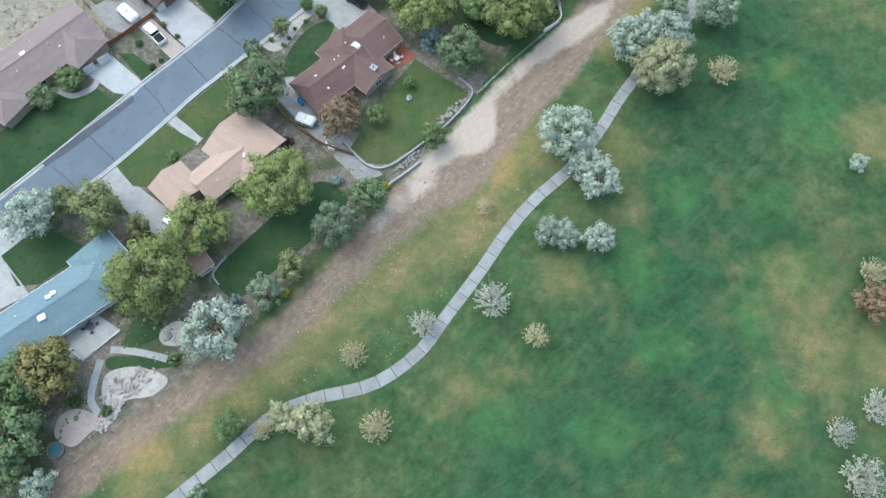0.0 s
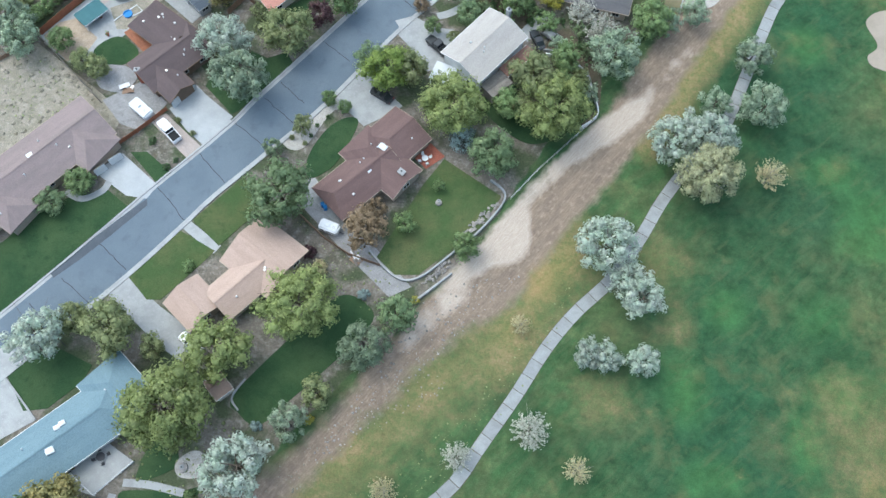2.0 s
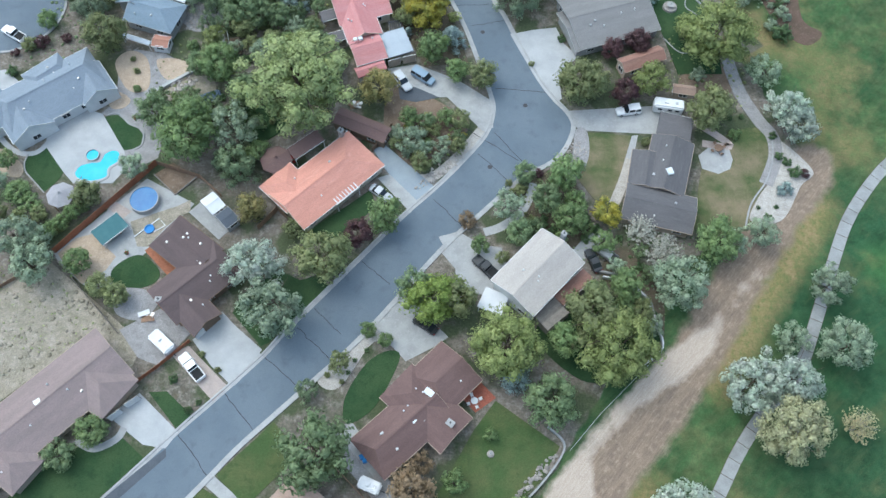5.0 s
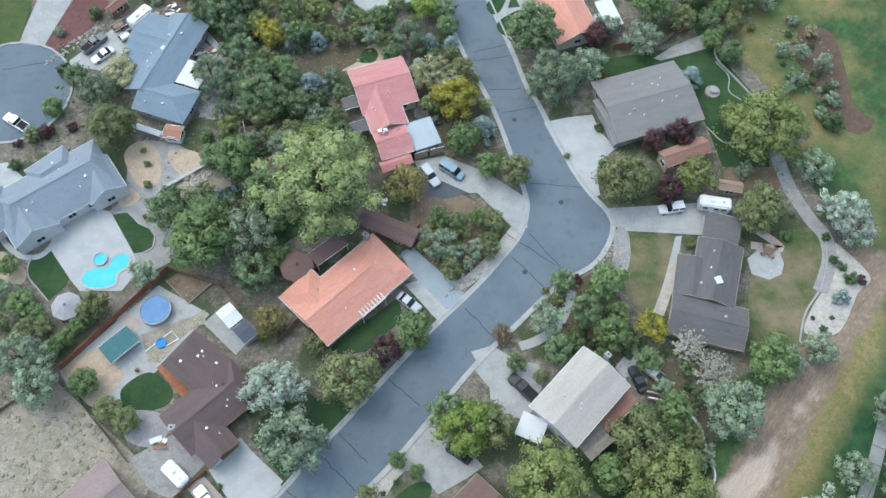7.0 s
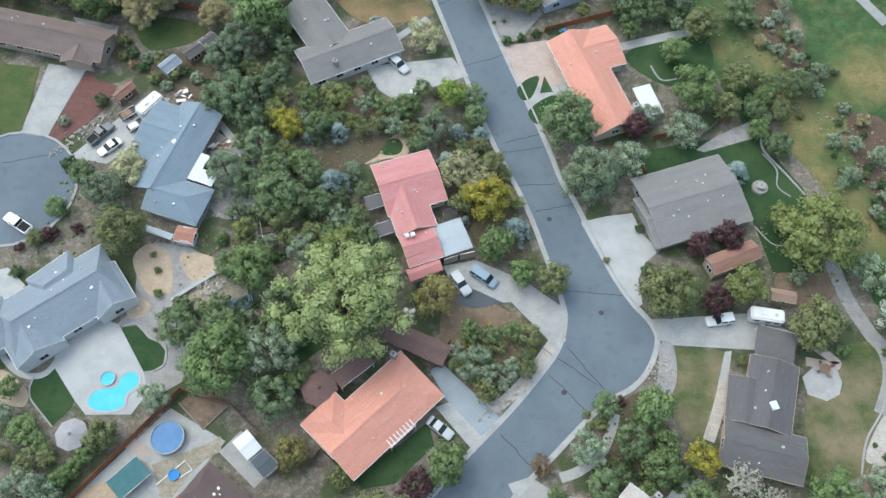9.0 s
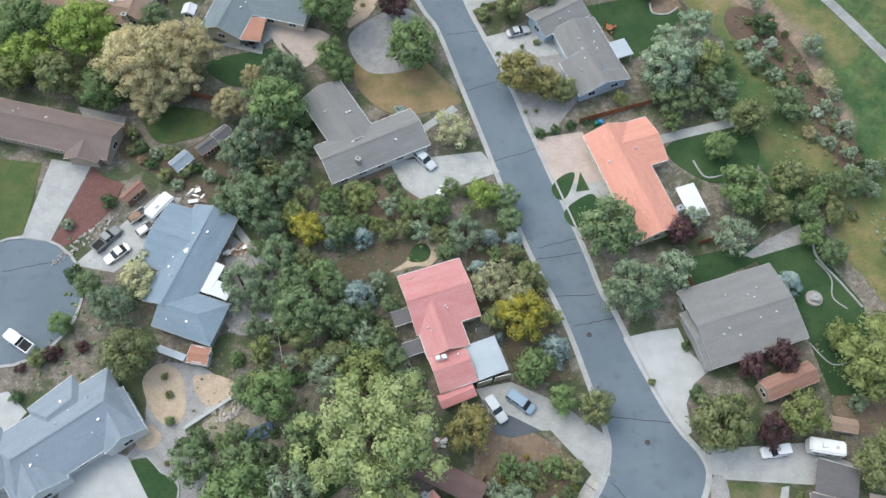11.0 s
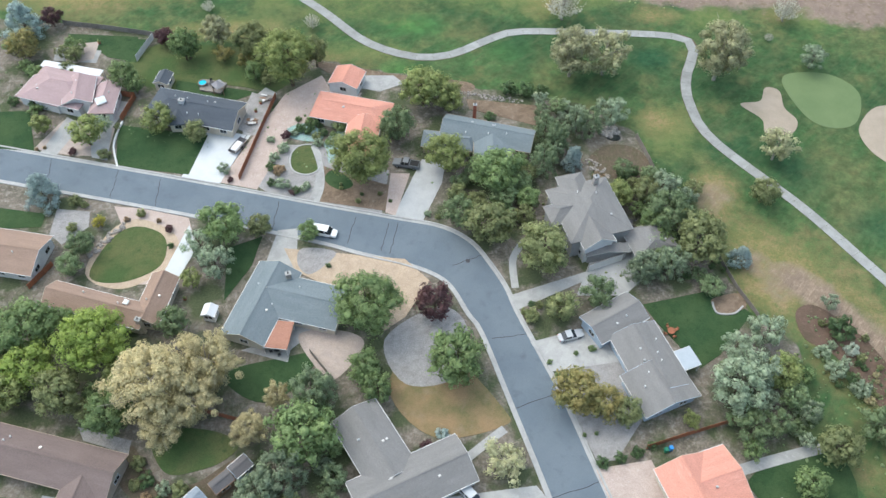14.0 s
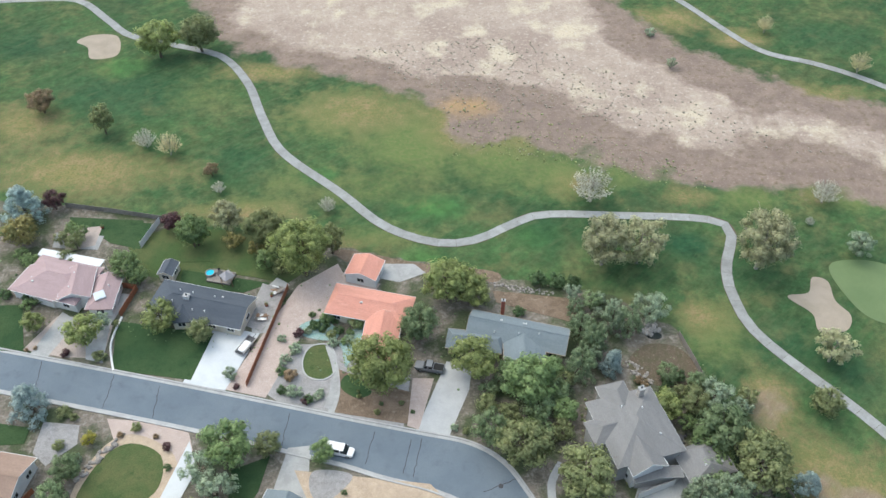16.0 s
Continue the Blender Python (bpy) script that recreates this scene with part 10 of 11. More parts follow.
tree('olive', -114.4, 217.8, 3.6, 6.3)
tree('lime', -121.8, 225.7, 2.1, 3.7)
tree('green', -101.3, 228.9, 2.7, 4.8)
tree('green', -118.6, 225.0, 2.8, 4.8)
tree('green', -106.5, 229.3, 3.0, 5.2)
tree('lime', -93.1, 217.3, 3.6, 6.3)
tree('green', -115.7, 223.2, 2.6, 4.6)
tree('green', -97.0, 215.3, 2.4, 4.1)
tree('green', -116.0, 214.0, 2.2, 3.8)
tree('olive', -97.9, 211.4, 2.6, 4.5)
tree('green', -97.3, 228.7, 2.3, 4.0)
tree('olive', 20.5, 104.3, 2.6, 4.6)
tree('green', 17.2, 104.0, 2.7, 4.7)
tree('green', 12.8, 107.4, 2.7, 4.7)
tree('sage', 22.2, 101.7, 2.3, 4.1)
tree('green', 19.0, 100.7, 2.5, 4.4)
tree('oliveshrub', 0.2, 120.9, 0.9, 1.1)
tree('dark', 1.4, 130.9, 2.5, 4.4)
tree('oliveshrub', -0.9, 128.1, 0.9, 1.1)
tree('dark', 3.0, 120.1, 2.1, 3.6)
tree('green', 10.6, 125.3, 2.4, 4.2)
tree('oliveshrub', 11.4, 132.7, 1.1, 1.4)
tree('oliveshrub', -1.2, 129.8, 0.9, 1.1)
tree('oliveshrub', 0.8, 128.3, 1.4, 1.6)
tree('oliveshrub', 2.6, 122.3, 1.1, 1.3)
tree('sage', 17.7, 216.0, 1.9, 3.4)
tree('dark', 20.7, 210.3, 1.6, 2.9)
tree('dark', 14.0, 213.2, 1.6, 2.8)
tree('sage', 16.0, 214.0, 1.7, 3.1)
tree('dark', 21.3, 216.0, 3.0, 5.2)
tree('dark', 10.4, 212.1, 1.8, 3.1)
tree('dark', 11.0, 221.4, 2.0, 3.5)
tree('sage', 21.9, 208.3, 1.8, 3.3)
tree('green', 24.1, 220.2, 2.1, 3.7)
tree('dark', 23.0, 222.7, 1.6, 2.8)
tree('dark', -75.2, 23.2, 2.9, 5.0)
tree('dark', -76.6, 28.5, 3.0, 5.2)
tree('green', -73.6, 16.4, 3.6, 6.3)
tree('autumn', -71.2, 13.3, 2.8, 4.9)
tree('dark', -73.3, 26.7, 2.1, 3.7)
tree('autumn', -70.1, 20.3, 2.1, 3.7)
tree('dark', 33.8, 190.4, 1.6, 2.8)
tree('olive', 38.7, 187.2, 2.7, 4.7)
tree('olive', 39.1, 190.0, 1.6, 2.9)
tree('dark', 38.8, 193.6, 2.4, 4.3)
tree('green', 36.4, 191.2, 2.4, 4.1)
tree('olive', 34.9, 194.6, 2.5, 4.3)
tree('green', 34.0, 183.0, 2.6, 4.5)
tree('dark', 35.5, 185.5, 1.8, 3.2)
tree('green', -63.6, 146.2, 2.2, 3.9)
tree('darkshrub', -59.2, 147.0, 1.2, 1.4)
tree('dark', -67.8, 147.0, 2.3, 4.0)
tree('darkshrub', -70.4, 146.3, 1.3, 1.5)
tree('darkshrub', -56.2, 148.1, 1.0, 1.1)
tree('darkshrub', -58.1, 148.5, 1.1, 1.3)
tree('darkshrub', -66.0, 146.0, 1.0, 1.2)
tree('dark', -61.7, 148.0, 1.9, 3.2)
tree('darkshrub', -19.9, 183.2, 0.8, 0.9)
tree('olive', -13.1, 173.4, 1.5, 2.6)
tree('darkshrub', -23.3, 180.5, 0.7, 0.8)
tree('oliveshrub', -14.4, 171.1, 0.7, 0.8)
tree('darkshrub', -16.4, 178.1, 0.9, 1.0)
tree('darkshrub', -15.7, 173.0, 0.7, 0.9)
tree('darkshrub', -18.0, 177.4, 0.8, 0.9)
tree('oliveshrub', -17.6, 160.8, 0.6, 0.7)
tree('spruce', -24.1, 176.7, 1.9, 3.3)
tree('spruce', -20.6, 164.3, 1.2, 2.2)
tree('oliveshrub', -15.1, 162.2, 1.0, 1.2)
tree('spruce', -21.9, 182.4, 2.1, 3.6)
tree('sage', 44.1, 200.5, 1.5, 2.7)
tree('darkshrub', 33.2, 220.6, 1.2, 1.4)
tree('darkshrub', 45.1, 194.1, 0.7, 0.8)
tree('oliveshrub', 30.8, 231.9, 1.0, 1.2)
tree('sageshrub', 37.9, 209.3, 0.7, 0.9)
tree('sageshrub', 44.7, 210.5, 1.0, 1.2)
tree('tanshrub', 39.0, 211.0, 0.9, 1.0)
tree('tanshrub', 40.8, 201.2, 0.6, 0.7)
tree('tanshrub', 35.0, 216.4, 1.2, 1.4)
tree('darkshrub', 38.8, 217.7, 1.0, 1.2)
tree('tanshrub', 44.4, 202.7, 1.0, 1.2)
tree('darkshrub', 40.5, 217.3, 0.8, 1.0)
tree('oliveshrub', 36.0, 224.6, 1.1, 1.4)
tree('tanshrub', 42.1, 199.2, 0.7, 0.8)
tree('darkshrub', 36.0, 222.7, 0.8, 1.0)
tree('oliveshrub', 38.0, 228.8, 1.0, 1.2)
tree('oliveshrub', 38.8, 222.8, 0.8, 1.0)
tree('darkshrub', 39.6, 218.7, 0.7, 0.9)
tree('tanshrub', 34.0, 214.3, 0.8, 0.9)
tree('sageshrub', 31.4, 227.2, 1.0, 1.2)
tree('sageshrub', 37.6, 212.2, 0.7, 0.8)
tree('oliveshrub', 36.6, 217.4, 0.6, 0.8)
tree('oliveshrub', 43.2, 207.0, 1.2, 1.4)
tree('sageshrub', 44.4, 197.6, 1.1, 1.4)
tree('sageshrub', 46.0, 201.5, 1.0, 1.2)
tree('sageshrub', 42.8, 189.7, 0.8, 0.9)
tree('oliveshrub', 41.3, 196.1, 0.6, 0.8)
tree('sage', 44.4, 213.1, 1.7, 3.1)
tree('oliveshrub', 36.1, 218.2, 0.8, 1.0)
tree('oliveshrub', 42.6, 213.1, 0.6, 0.7)
tree('oliveshrub', 43.2, 187.8, 1.2, 1.4)
tree('darkshrub', 30.6, 219.4, 0.9, 1.1)
tree('sageshrub', 44.1, 209.2, 0.7, 0.8)
tree('sageshrub', 39.8, 204.7, 1.0, 1.2)
tree('tanshrub', 37.7, 221.4, 0.8, 1.0)
tree('oliveshrub', 38.8, 203.7, 0.6, 0.8)
tree('sageshrub', 36.4, 213.2, 0.9, 1.1)
tree('darkshrub', 37.7, 214.9, 0.7, 0.9)
tree('sage', 32.3, 223.3, 1.4, 2.5)
tree('oliveshrub', 37.6, 210.3, 0.8, 0.9)
tree('sageshrub', 41.5, 207.9, 0.6, 0.8)
tree('darkshrub', 35.1, 223.6, 0.8, 1.0)
tree('tanshrub', 37.6, 220.2, 0.6, 0.7)
tree('sage', 42.4, 211.1, 1.5, 2.6)
tree('darkshrub', 16.4, 115.4, 0.8, 1.0)
tree('green', 14.9, 117.1, 2.4, 4.1)
tree('darkshrub', 21.3, 113.2, 0.9, 1.1)
tree('sage', 17.0, 112.7, 2.0, 3.6)
tree('dark', 22.7, 111.5, 1.8, 3.2)
tree('darkshrub', 28.0, 122.6, 1.0, 1.3)
tree('darkshrub', 28.7, 112.1, 1.1, 1.4)
tree('darkshrub', 18.2, 118.8, 0.8, 0.9)
tree('green', -0.0, 100.9, 2.4, 4.2)
tree('green', 0.1, 257.2, 1.8, 3.2)
tree('sage', 10.6, 260.5, 2.3, 4.1)
tree('sage', 10.3, 253.6, 1.8, 3.3)
tree('dark', 2.1, 248.7, 2.7, 4.7)
tree('dark', 0.7, 251.2, 2.0, 3.6)
tree('dark', 9.4, 256.9, 1.9, 3.3)
tree('olive', 12.2, 262.8, 2.2, 3.8)
tree('green', 5.1, 249.5, 2.2, 3.8)
tree('pine', -60.7, 165.0, 2.2, 4.2)
tree('dark', -61.9, 179.4, 1.8, 3.2)
tree('dark', -60.6, 175.7, 1.6, 2.7)
tree('olive', -88.8, 120.7, 2.1, 3.7)
tree('olive', -92.5, 122.1, 1.9, 3.3)
tree('green', -93.5, 132.8, 2.3, 4.0)
tree('sage', -93.8, 128.4, 2.2, 4.0)
tree('olive', -123.9, 295.4, 2.3, 4.0)
tree('olive', -127.0, 301.5, 2.0, 3.5)
tree('green', -126.3, 305.0, 1.9, 3.3)
tree('olive', -124.0, 300.4, 2.4, 4.1)
tree('green', -139.4, 303.2, 2.0, 3.6)
tree('green', -123.9, 303.5, 2.1, 3.7)
tree('green', -134.3, 296.8, 1.8, 3.1)
tree('green', -131.3, 294.4, 2.2, 3.9)
tree('autumn', -84.3, 299.7, 2.2, 3.8)
tree('autumn', -90.0, 301.4, 2.4, 4.1)
tree('green', -81.8, 295.3, 2.8, 4.9)
tree('olive', -78.5, 293.8, 2.1, 3.7)
tree('autumn', -83.8, 303.5, 2.3, 4.0)

# ------------------------------------------------------------ garden by garden
tree('lime', -73.2, 293.6, 7.1, 15.2, 'tall leafy green tree with yellowing upper branches')
tree('olive', -82.6, 302.0, 4.8, 10.0)
tree('gold', -91.3, 305.9, 3.4, 8.0)
tree('green', -97.9, 301.9, 3.6, 7.2)
tree('plum', -104.8, 306.5, 2.2, 4.4)
tree('olive', -68.3, 300.0, 3.6, 8.5)
tree('sageshrub', -72.8, 273.2, 1.5, 1.7)
tree('sageshrub', -74.3, 270.8, 1.3, 1.5)
tree('darkshrub', -74.8, 268.2, 1.2, 1.4)
tree('rustshrub', -72.9, 267.0, 1.7, 2.0)
tree('sageshrub', -71.8, 263.4, 1.7, 2.0)
tree('plumshrub', -69.3, 261.6, 1.0, 1.1)
tree('darkshrub', -73.9, 263.7, 1.2, 1.4)
tree('sageshrub', -67.1, 262.6, 1.1, 1.3)
tree('darkshrub', -68.2, 279.2, 1.6, 1.8)
tree('oliveshrub', -66.3, 277.2, 1.3, 1.5)
tree('darkshrub', -64.7, 278.3, 1.2, 1.4)
tree('darkshrub', -69.9, 279.3, 1.3, 1.5)
tree('sageshrub', -70.9, 278.0, 1.0, 1.1)
tree('sageshrub', -65.5, 275.1, 1.3, 1.5)
tree('oliveshrub', -61.1, 279.7, 1.9, 2.2)
tree('sageshrub', -62.5, 275.9, 1.3, 1.5)
tagged(link('garden_wall', ribbon(bmesh.new(), glide([(-70.9, 272.8), (-69.4, 274.8), (-66.5, 274.9), (-64.8, 272.1), (-64.7, 268.4), (-66.8, 266.6), (-69.7, 267.3), (-71.0, 269.8)], 6, True), 0.3, -0.1, 0.16, True), 'concrete'), 'pale stone edge round a lawn', 'wall', kind='structure')
deck(-91.0, 292.4, 5.2, 3.6, -12, 0.5, 'grey_wood', 'grey wooden deck with a hot tub behind a house')
round_pool(-93.4, 293.0, 0.95, 1.0, 'pool_lining', 'small turquoise hot tub on a deck', 'grey_wood', 'hot_tub')
gazebo(-89.2, 290.9, 1.7, 2.3, 'canvas_grey', 'grey canvas gazebo on a deck', 4)
tarp = thing('tarp', -58.8, 148.2, 0, 24, 'faded blue tarpaulin over a low stack', 'tarp')
part('cover_sheet', boxed(0, 0, 0.0, 5.2, 2.6, 0.7, bevel=0.25, taper=0.85), 'canvas_blue', tarp)
low_wall('pale concrete garden wall', [(-70.6, 148.8), (-66.5, 151.8), (-62.4, 154.8)], 0.5, 0.55, 'pale_concrete', False)
for i in range(3):
    bed = thing('garden_bed', -55.9 + 0.5 * i, 162.3 - 1.6 * i, 0, 10, 'narrow wooden raised garden bed of soil', 'planter')
    part('frame', boxed(0, 0, 0, 3.0, 1.1, 0.28), 'grey_wood', bed)
    part('soil', boxed(0, 0, 0.285, 2.7, 0.85, 0.05), 'bare_soil', bed)
patch('gravel_bed', 'gravel', [(-68.6, 182.5), (-64.8, 181.2), (-61.6, 175.2), (-60.0, 169.4), (-60.4, 165.2), (-64.1, 164.7), (-66.9, 168.0), (-66.2, 172.5)], 'grey rock garden beside a curved walk', 0.05, True)
patch('gravel_bed', 'tan_gravel', [(-70.1, 157.5), (-66.0, 157.0), (-62.9, 155.2), (-64.8, 153.4), (-67.4, 152.6), (-69.4, 154.6)], 'tan gravel lobe of a dry garden', 0.072, True)
patch('gravel_bed', 'bare_soil', [(-66.8, 131.1), (-63.7, 133.7), (-58.7, 130.9), (-62.3, 127.0)], 'square pit of brown soil with timber edging', 0.085, False)
low_wall('pale timber edging of a soil pit', [(-66.8, 131.1), (-62.3, 126.9), (-58.7, 130.9)], 0.3, 0.2, 'grey_wood', False)
low_wall('white kerb of a paved yard', [(-68.4, 118.3), (-64.5, 122.0), (-63.2, 120.6), (-65.1, 119.3)], 0.2, 0.18, 'white', False)

tree('dark', -39.7, 163.6, 2.2, 4.4)
tree('dark', -37.9, 155.3, 2.6, 5.0)
tree('green', -39.4, 152.4, 2.2, 4.0)
tree('dark', -38.8, 169.5, 1.8, 3.6)
tree('darkshrub', -35.1, 153.2, 1.4, 1.8)
tree('dark', -42.6, 167.9, 2.0, 4.2)
cover('patio_cover', -36.5, 167.3, 3.6, 2.6, 20, 2.3, 'roof_weathered', 'dark weathered lean-to roof beside a house')
cover('patio_cover', -34.6, 162.0, 3.4, 2.4, 20, 2.2, 'roof_weathered', 'dark weathered lean-to roof beside a house')
cover('trellis', -35.9, 157.7, 3.6, 3.0, 35, 2.1, 'grey_wood', 'grey timber garden trellis frame', slats=5)

# dark brown sheets that paint the trees' shade onto the ground
patch('gravel_bed', 'mulch', [(14.5, 112.7), (19.0, 117.5), (22.2, 112.7), (25.1, 108.1), (23.8, 98.2), (20.1, 95.4), (11.9, 97.3), (16.9, 106.2)], 'dark ground under garden trees, their shade put into its colour', 0.012, True)
patch('gravel_bed', 'mulch', [(2.2, 129.5), (9.4, 133.9), (12.6, 125.5), (14.0, 119.4), (9.5, 116.5), (4.6, 121.3), (0.3, 121.3)], 'dark ground under garden trees, their shade put into its colour', 0.012, True)
low_wall('white garden wall round a back yard', [(14.7, 111.2), (18.2, 110.2), (21.7, 107.5), (23.2, 102.6), (23.8, 98.2), (20.4, 95.3)], 0.9, 0.25, 'white')

patch('driveway', 'concrete', [(-13.9, 116.2), (-9.9, 119.6), (-6.3, 117.4), (-2.9, 116.9), (-2.1, 113.9), (-5.1, 107.1), (-7.0, 108.0), (-11.1, 112.7)], 'plain grey concrete driveway beside a house', 0.072, False)
tree('sage', -19.2, 137.5, 3.0, 5.2)
tree('olive', -17.4, 133.0, 2.4, 4.2)
tree('green', -19.9, 142.8, 2.2, 4.0)
tree('olive', -10.7, 137.0, 2.0, 3.4)

tree('gold', -28.3, 203.8, 4.0, 5.6, 'thin pale olive tree with bare twigs on a dry lawn')
tree('plumshrub', -40.8, 206.3, 1.6, 2.0)

patch('gravel_bed', 'pink_gravel', [(-104.9, 257.4), (-98.3, 256.9), (-89.4, 254.7), (-87.9, 251.1), (-89.8, 244.0), (-89.8, 238.7), (-103.8, 238.4), (-103.6, 245.6), (-101.8, 251.9)], 'pinkish gravel front garden round a lawn', 0.012, False)
patch('driveway', 'gravel', [(-116.1, 256.5), (-109.4, 255.9), (-108.6, 252.0), (-112.7, 247.6), (-115.8, 250.1)], 'grey paved forecourt', 0.05, False)
patch('driveway', 'pavers', [(-125.8, 272.7), (-121.9, 281.3), (-112.5, 280.9), (-110.1, 279.0), (-109.7, 270.8), (-117.8, 271.1)], 'pale paved front yard', 0.05, False)
patch('patio', 'concrete', [(-58.7, 293.2), (-53.4, 291.9), (-47.9, 294.7), (-50.5, 297.3), (-56.8, 297.2)], 'pale patio beside a garage', 0.05, False)
patch('lawn', 'dark_lawn', [(-63.3, 266.2), (-61.8, 268.0), (-58.8, 266.3), (-57.3, 263.8), (-59.7, 262.6), (-62.5, 264.1)], 'small curved lawn in a garden', 0.062, True)
patch('driveway', 'concrete', [(-9.9, 246.2), (-2.0, 247.4), (-0.6, 241.4), (-4.5, 237.6), (-13.5, 237.5)], 'wide concrete apron before a garage', 0.05, False)
tree('lime', -37.4, 285.9, 3.6, 6.4)
tree('spruce', -12.3, 269.1, 2.6, 6.5)
tree('pine', -15.7, 273.5, 2.4, 8.0)
tree('dark', -1.4, 267.9, 2.4, 3.6)
tree('dark', 3.6, 265.9, 2.6, 4.0)
tree('lime', -3.4, 260.8, 2.9, 5.0)
tree('green', 3.0, 253.2, 3.6, 6.0)

patch('gravel_bed', 'mulch', [(-89.6, 206.7), (-84.7, 201.1), (-78.4, 200.2), (-71.1, 204.8), (-69.3, 195.9), (-71.7, 190.3), (-82.0, 194.8), (-90.0, 200.0)], 'dark littered soil of a back yard', 0.012, True)
tree('oliveshrub', -87.3, 203.3, 1.6, 1.9)
tree('darkshrub', -85.5, 200.6, 1.5, 1.8)
tree('oliveshrub', -87.3, 199.6, 1.3, 1.6)
tree('sageshrub', -82.4, 199.2, 1.5, 1.8)
tree('oliveshrub', -79.9, 198.9, 1.8, 2.2)
tree('darkshrub', -83.0, 196.8, 1.4, 1.7)
tree('oliveshrub', -80.2, 194.4, 1.7, 2.0)
tree('oliveshrub', -76.7, 195.3, 1.9, 2.3)
tree('darkshrub', -74.5, 196.2, 1.3, 1.6)
tree('sageshrub', -72.1, 194.5, 1.6, 1.9)
tree('sageshrub', -77.7, 192.6, 1.4, 1.7)
tree('rustshrub', -85.0, 197.8, 1.0, 1.2)
crate_pile(-74.6, 191.6, 20, 6, 'loose pile of weathered boxes and boards', 'grey_wood')

# ------------------------------------------------------------ street details and low plants
# a strip of the street in a darker grey, along the gutter
patch('road_patch', 'dark_asphalt', [(-60.6, 78.1), (-57.3, 80.9), (-57.1, 79.6), (-62.8, 73.8), (-67.7, 69.1), (-71.4, 66), (-72.2, 66.9), (-65.6, 73.4)], 'darker strip of asphalt along a gutter', 0.046, False)
tagged(link('manhole_cover', tube(bmesh.new(), (-4.6, 133.5, 0.0), (-4.6, 133.5, 0.045), 0.45, 0.45, 16), 'dark_metal'), 'round dark iron manhole cover in asphalt', 'manhole', kind='structure')
tagged(link('manhole_cover', tube(bmesh.new(), (-33.8, 245.1, 0.0), (-33.8, 245.1, 0.045), 0.45, 0.45, 16), 'dark_metal'), 'round dark iron manhole cover in asphalt', 'manhole', kind='structure')
tagged(link('manhole_cover', tube(bmesh.new(), (-5.5, 165.2, 0.0), (-5.5, 165.2, 0.045), 0.45, 0.45, 16), 'dark_metal'), 'round dark iron manhole cover in asphalt', 'manhole', kind='structure')
tagged(link('manhole_cover', tube(bmesh.new(), (2.5, 147.4, 0.0), (2.5, 147.4, 0.045), 0.45, 0.45, 16), 'dark_metal'), 'round dark iron manhole cover in asphalt', 'manhole', kind='structure')
pebbles([(-69, 195.9), (-50.9, 192.8), (-38.9, 186.5), (-31.2, 180.4), (-38.3, 166.9), (-39.8, 156.3), (-57.1, 156.1), (-59.7, 182.1)], 420, 0.12, 0.5, 'low scattered garden plants on soil', 'leaf_olive', 11)
pebbles([(-71.1, 200.4), (-69.8, 206.2), (-64.8, 212.4), (-56.7, 216.3), (-54.8, 192.7), (-66.1, 188.3), (-69.5, 195.9)], 240, 0.12, 0.5, 'low scattered garden plants on soil', 'leaf_dark', 12)
pebbles([(-68.4, 163.6), (-55.5, 161.4), (-46.8, 145.1), (-49.4, 130.2), (-67.9, 138.3), (-71.5, 149.3)], 260, 0.12, 0.5, 'low scattered garden plants on soil', 'leaf_olive', 13)
pebbles([(-96.8, 184.1), (-83.4, 171), (-79.2, 158.6), (-95, 154.8), (-100.4, 160.8), (-92.8, 164.6)], 140, 0.12, 0.5, 'low scattered garden plants on soil', 'leaf_dark', 14)
pebbles([(-22.8, 143.2), (-8.7, 144.5), (-12.9, 134.7), (-19.7, 134.6)], 120, 0.1, 0.4, 'low scattered garden plants on soil', 'leaf_lime', 15)
pebbles([(0.7, 132.8), (11.3, 132.9), (11.2, 120.9), (0.1, 122.7)], 160, 0.12, 0.5, 'low scattered garden plants on soil', 'leaf_olive', 16)
pebbles([(5.4, 118), (27.5, 123), (36.6, 115.4), (24.6, 102.8), (12.8, 107.9)], 260, 0.12, 0.5, 'low scattered garden plants on soil', 'leaf_dark', 17)
pebbles([(32.4, 166.3), (49.5, 160.3), (45.9, 146.3), (31, 148.3)], 120, 0.12, 0.5, 'low scattered garden plants on soil', 'leaf_olive', 18)
pebbles([(-73.4, 32.1), (-63, 32.1), (-56.2, 24.5), (-62.2, 15.4), (-69.3, 10.2)], 160, 0.12, 0.5, 'low scattered garden plants on soil', 'leaf_dark', 19)
pebbles([(-56.5, 40), (-42.5, 44.1), (-34.2, 38), (-41.8, 28.3), (-53.5, 32.1)], 160, 0.1, 0.4, 'low scattered garden plants on soil', 'leaf_olive', 20)
pebbles([(-32.5, 79.7), (-22.7, 75), (-7.8, 63.5), (-13.7, 56.8), (-24.2, 65.7)], 140, 0.08, 0.3, 'low scattered garden plants on soil', 'leaf_olive', 21)
pebbles([(-59.7, 11.1), (-41.8, 28.3), (-20.9, 42.1), (-7.5, 51.5), (-3.5, 47.3), (-20.6, 36.1), (-36.7, 24.5), (-53, 8.3)], 300, 0.06, 0.25, 'low scattered garden plants on soil', 'weedy_soil', 22)
pebbles([(-44.2, 9.3), (-27.6, 26.4), (-7.3, 38.1), (8.5, 54.7), (19, 68.1), (12.4, 52.6), (-1.5, 34.1), (-20.1, 25.5), (-34.1, 15.5)], 250, 0.05, 0.2, 'low scattered garden plants on soil', 'leaf_olive', 23)
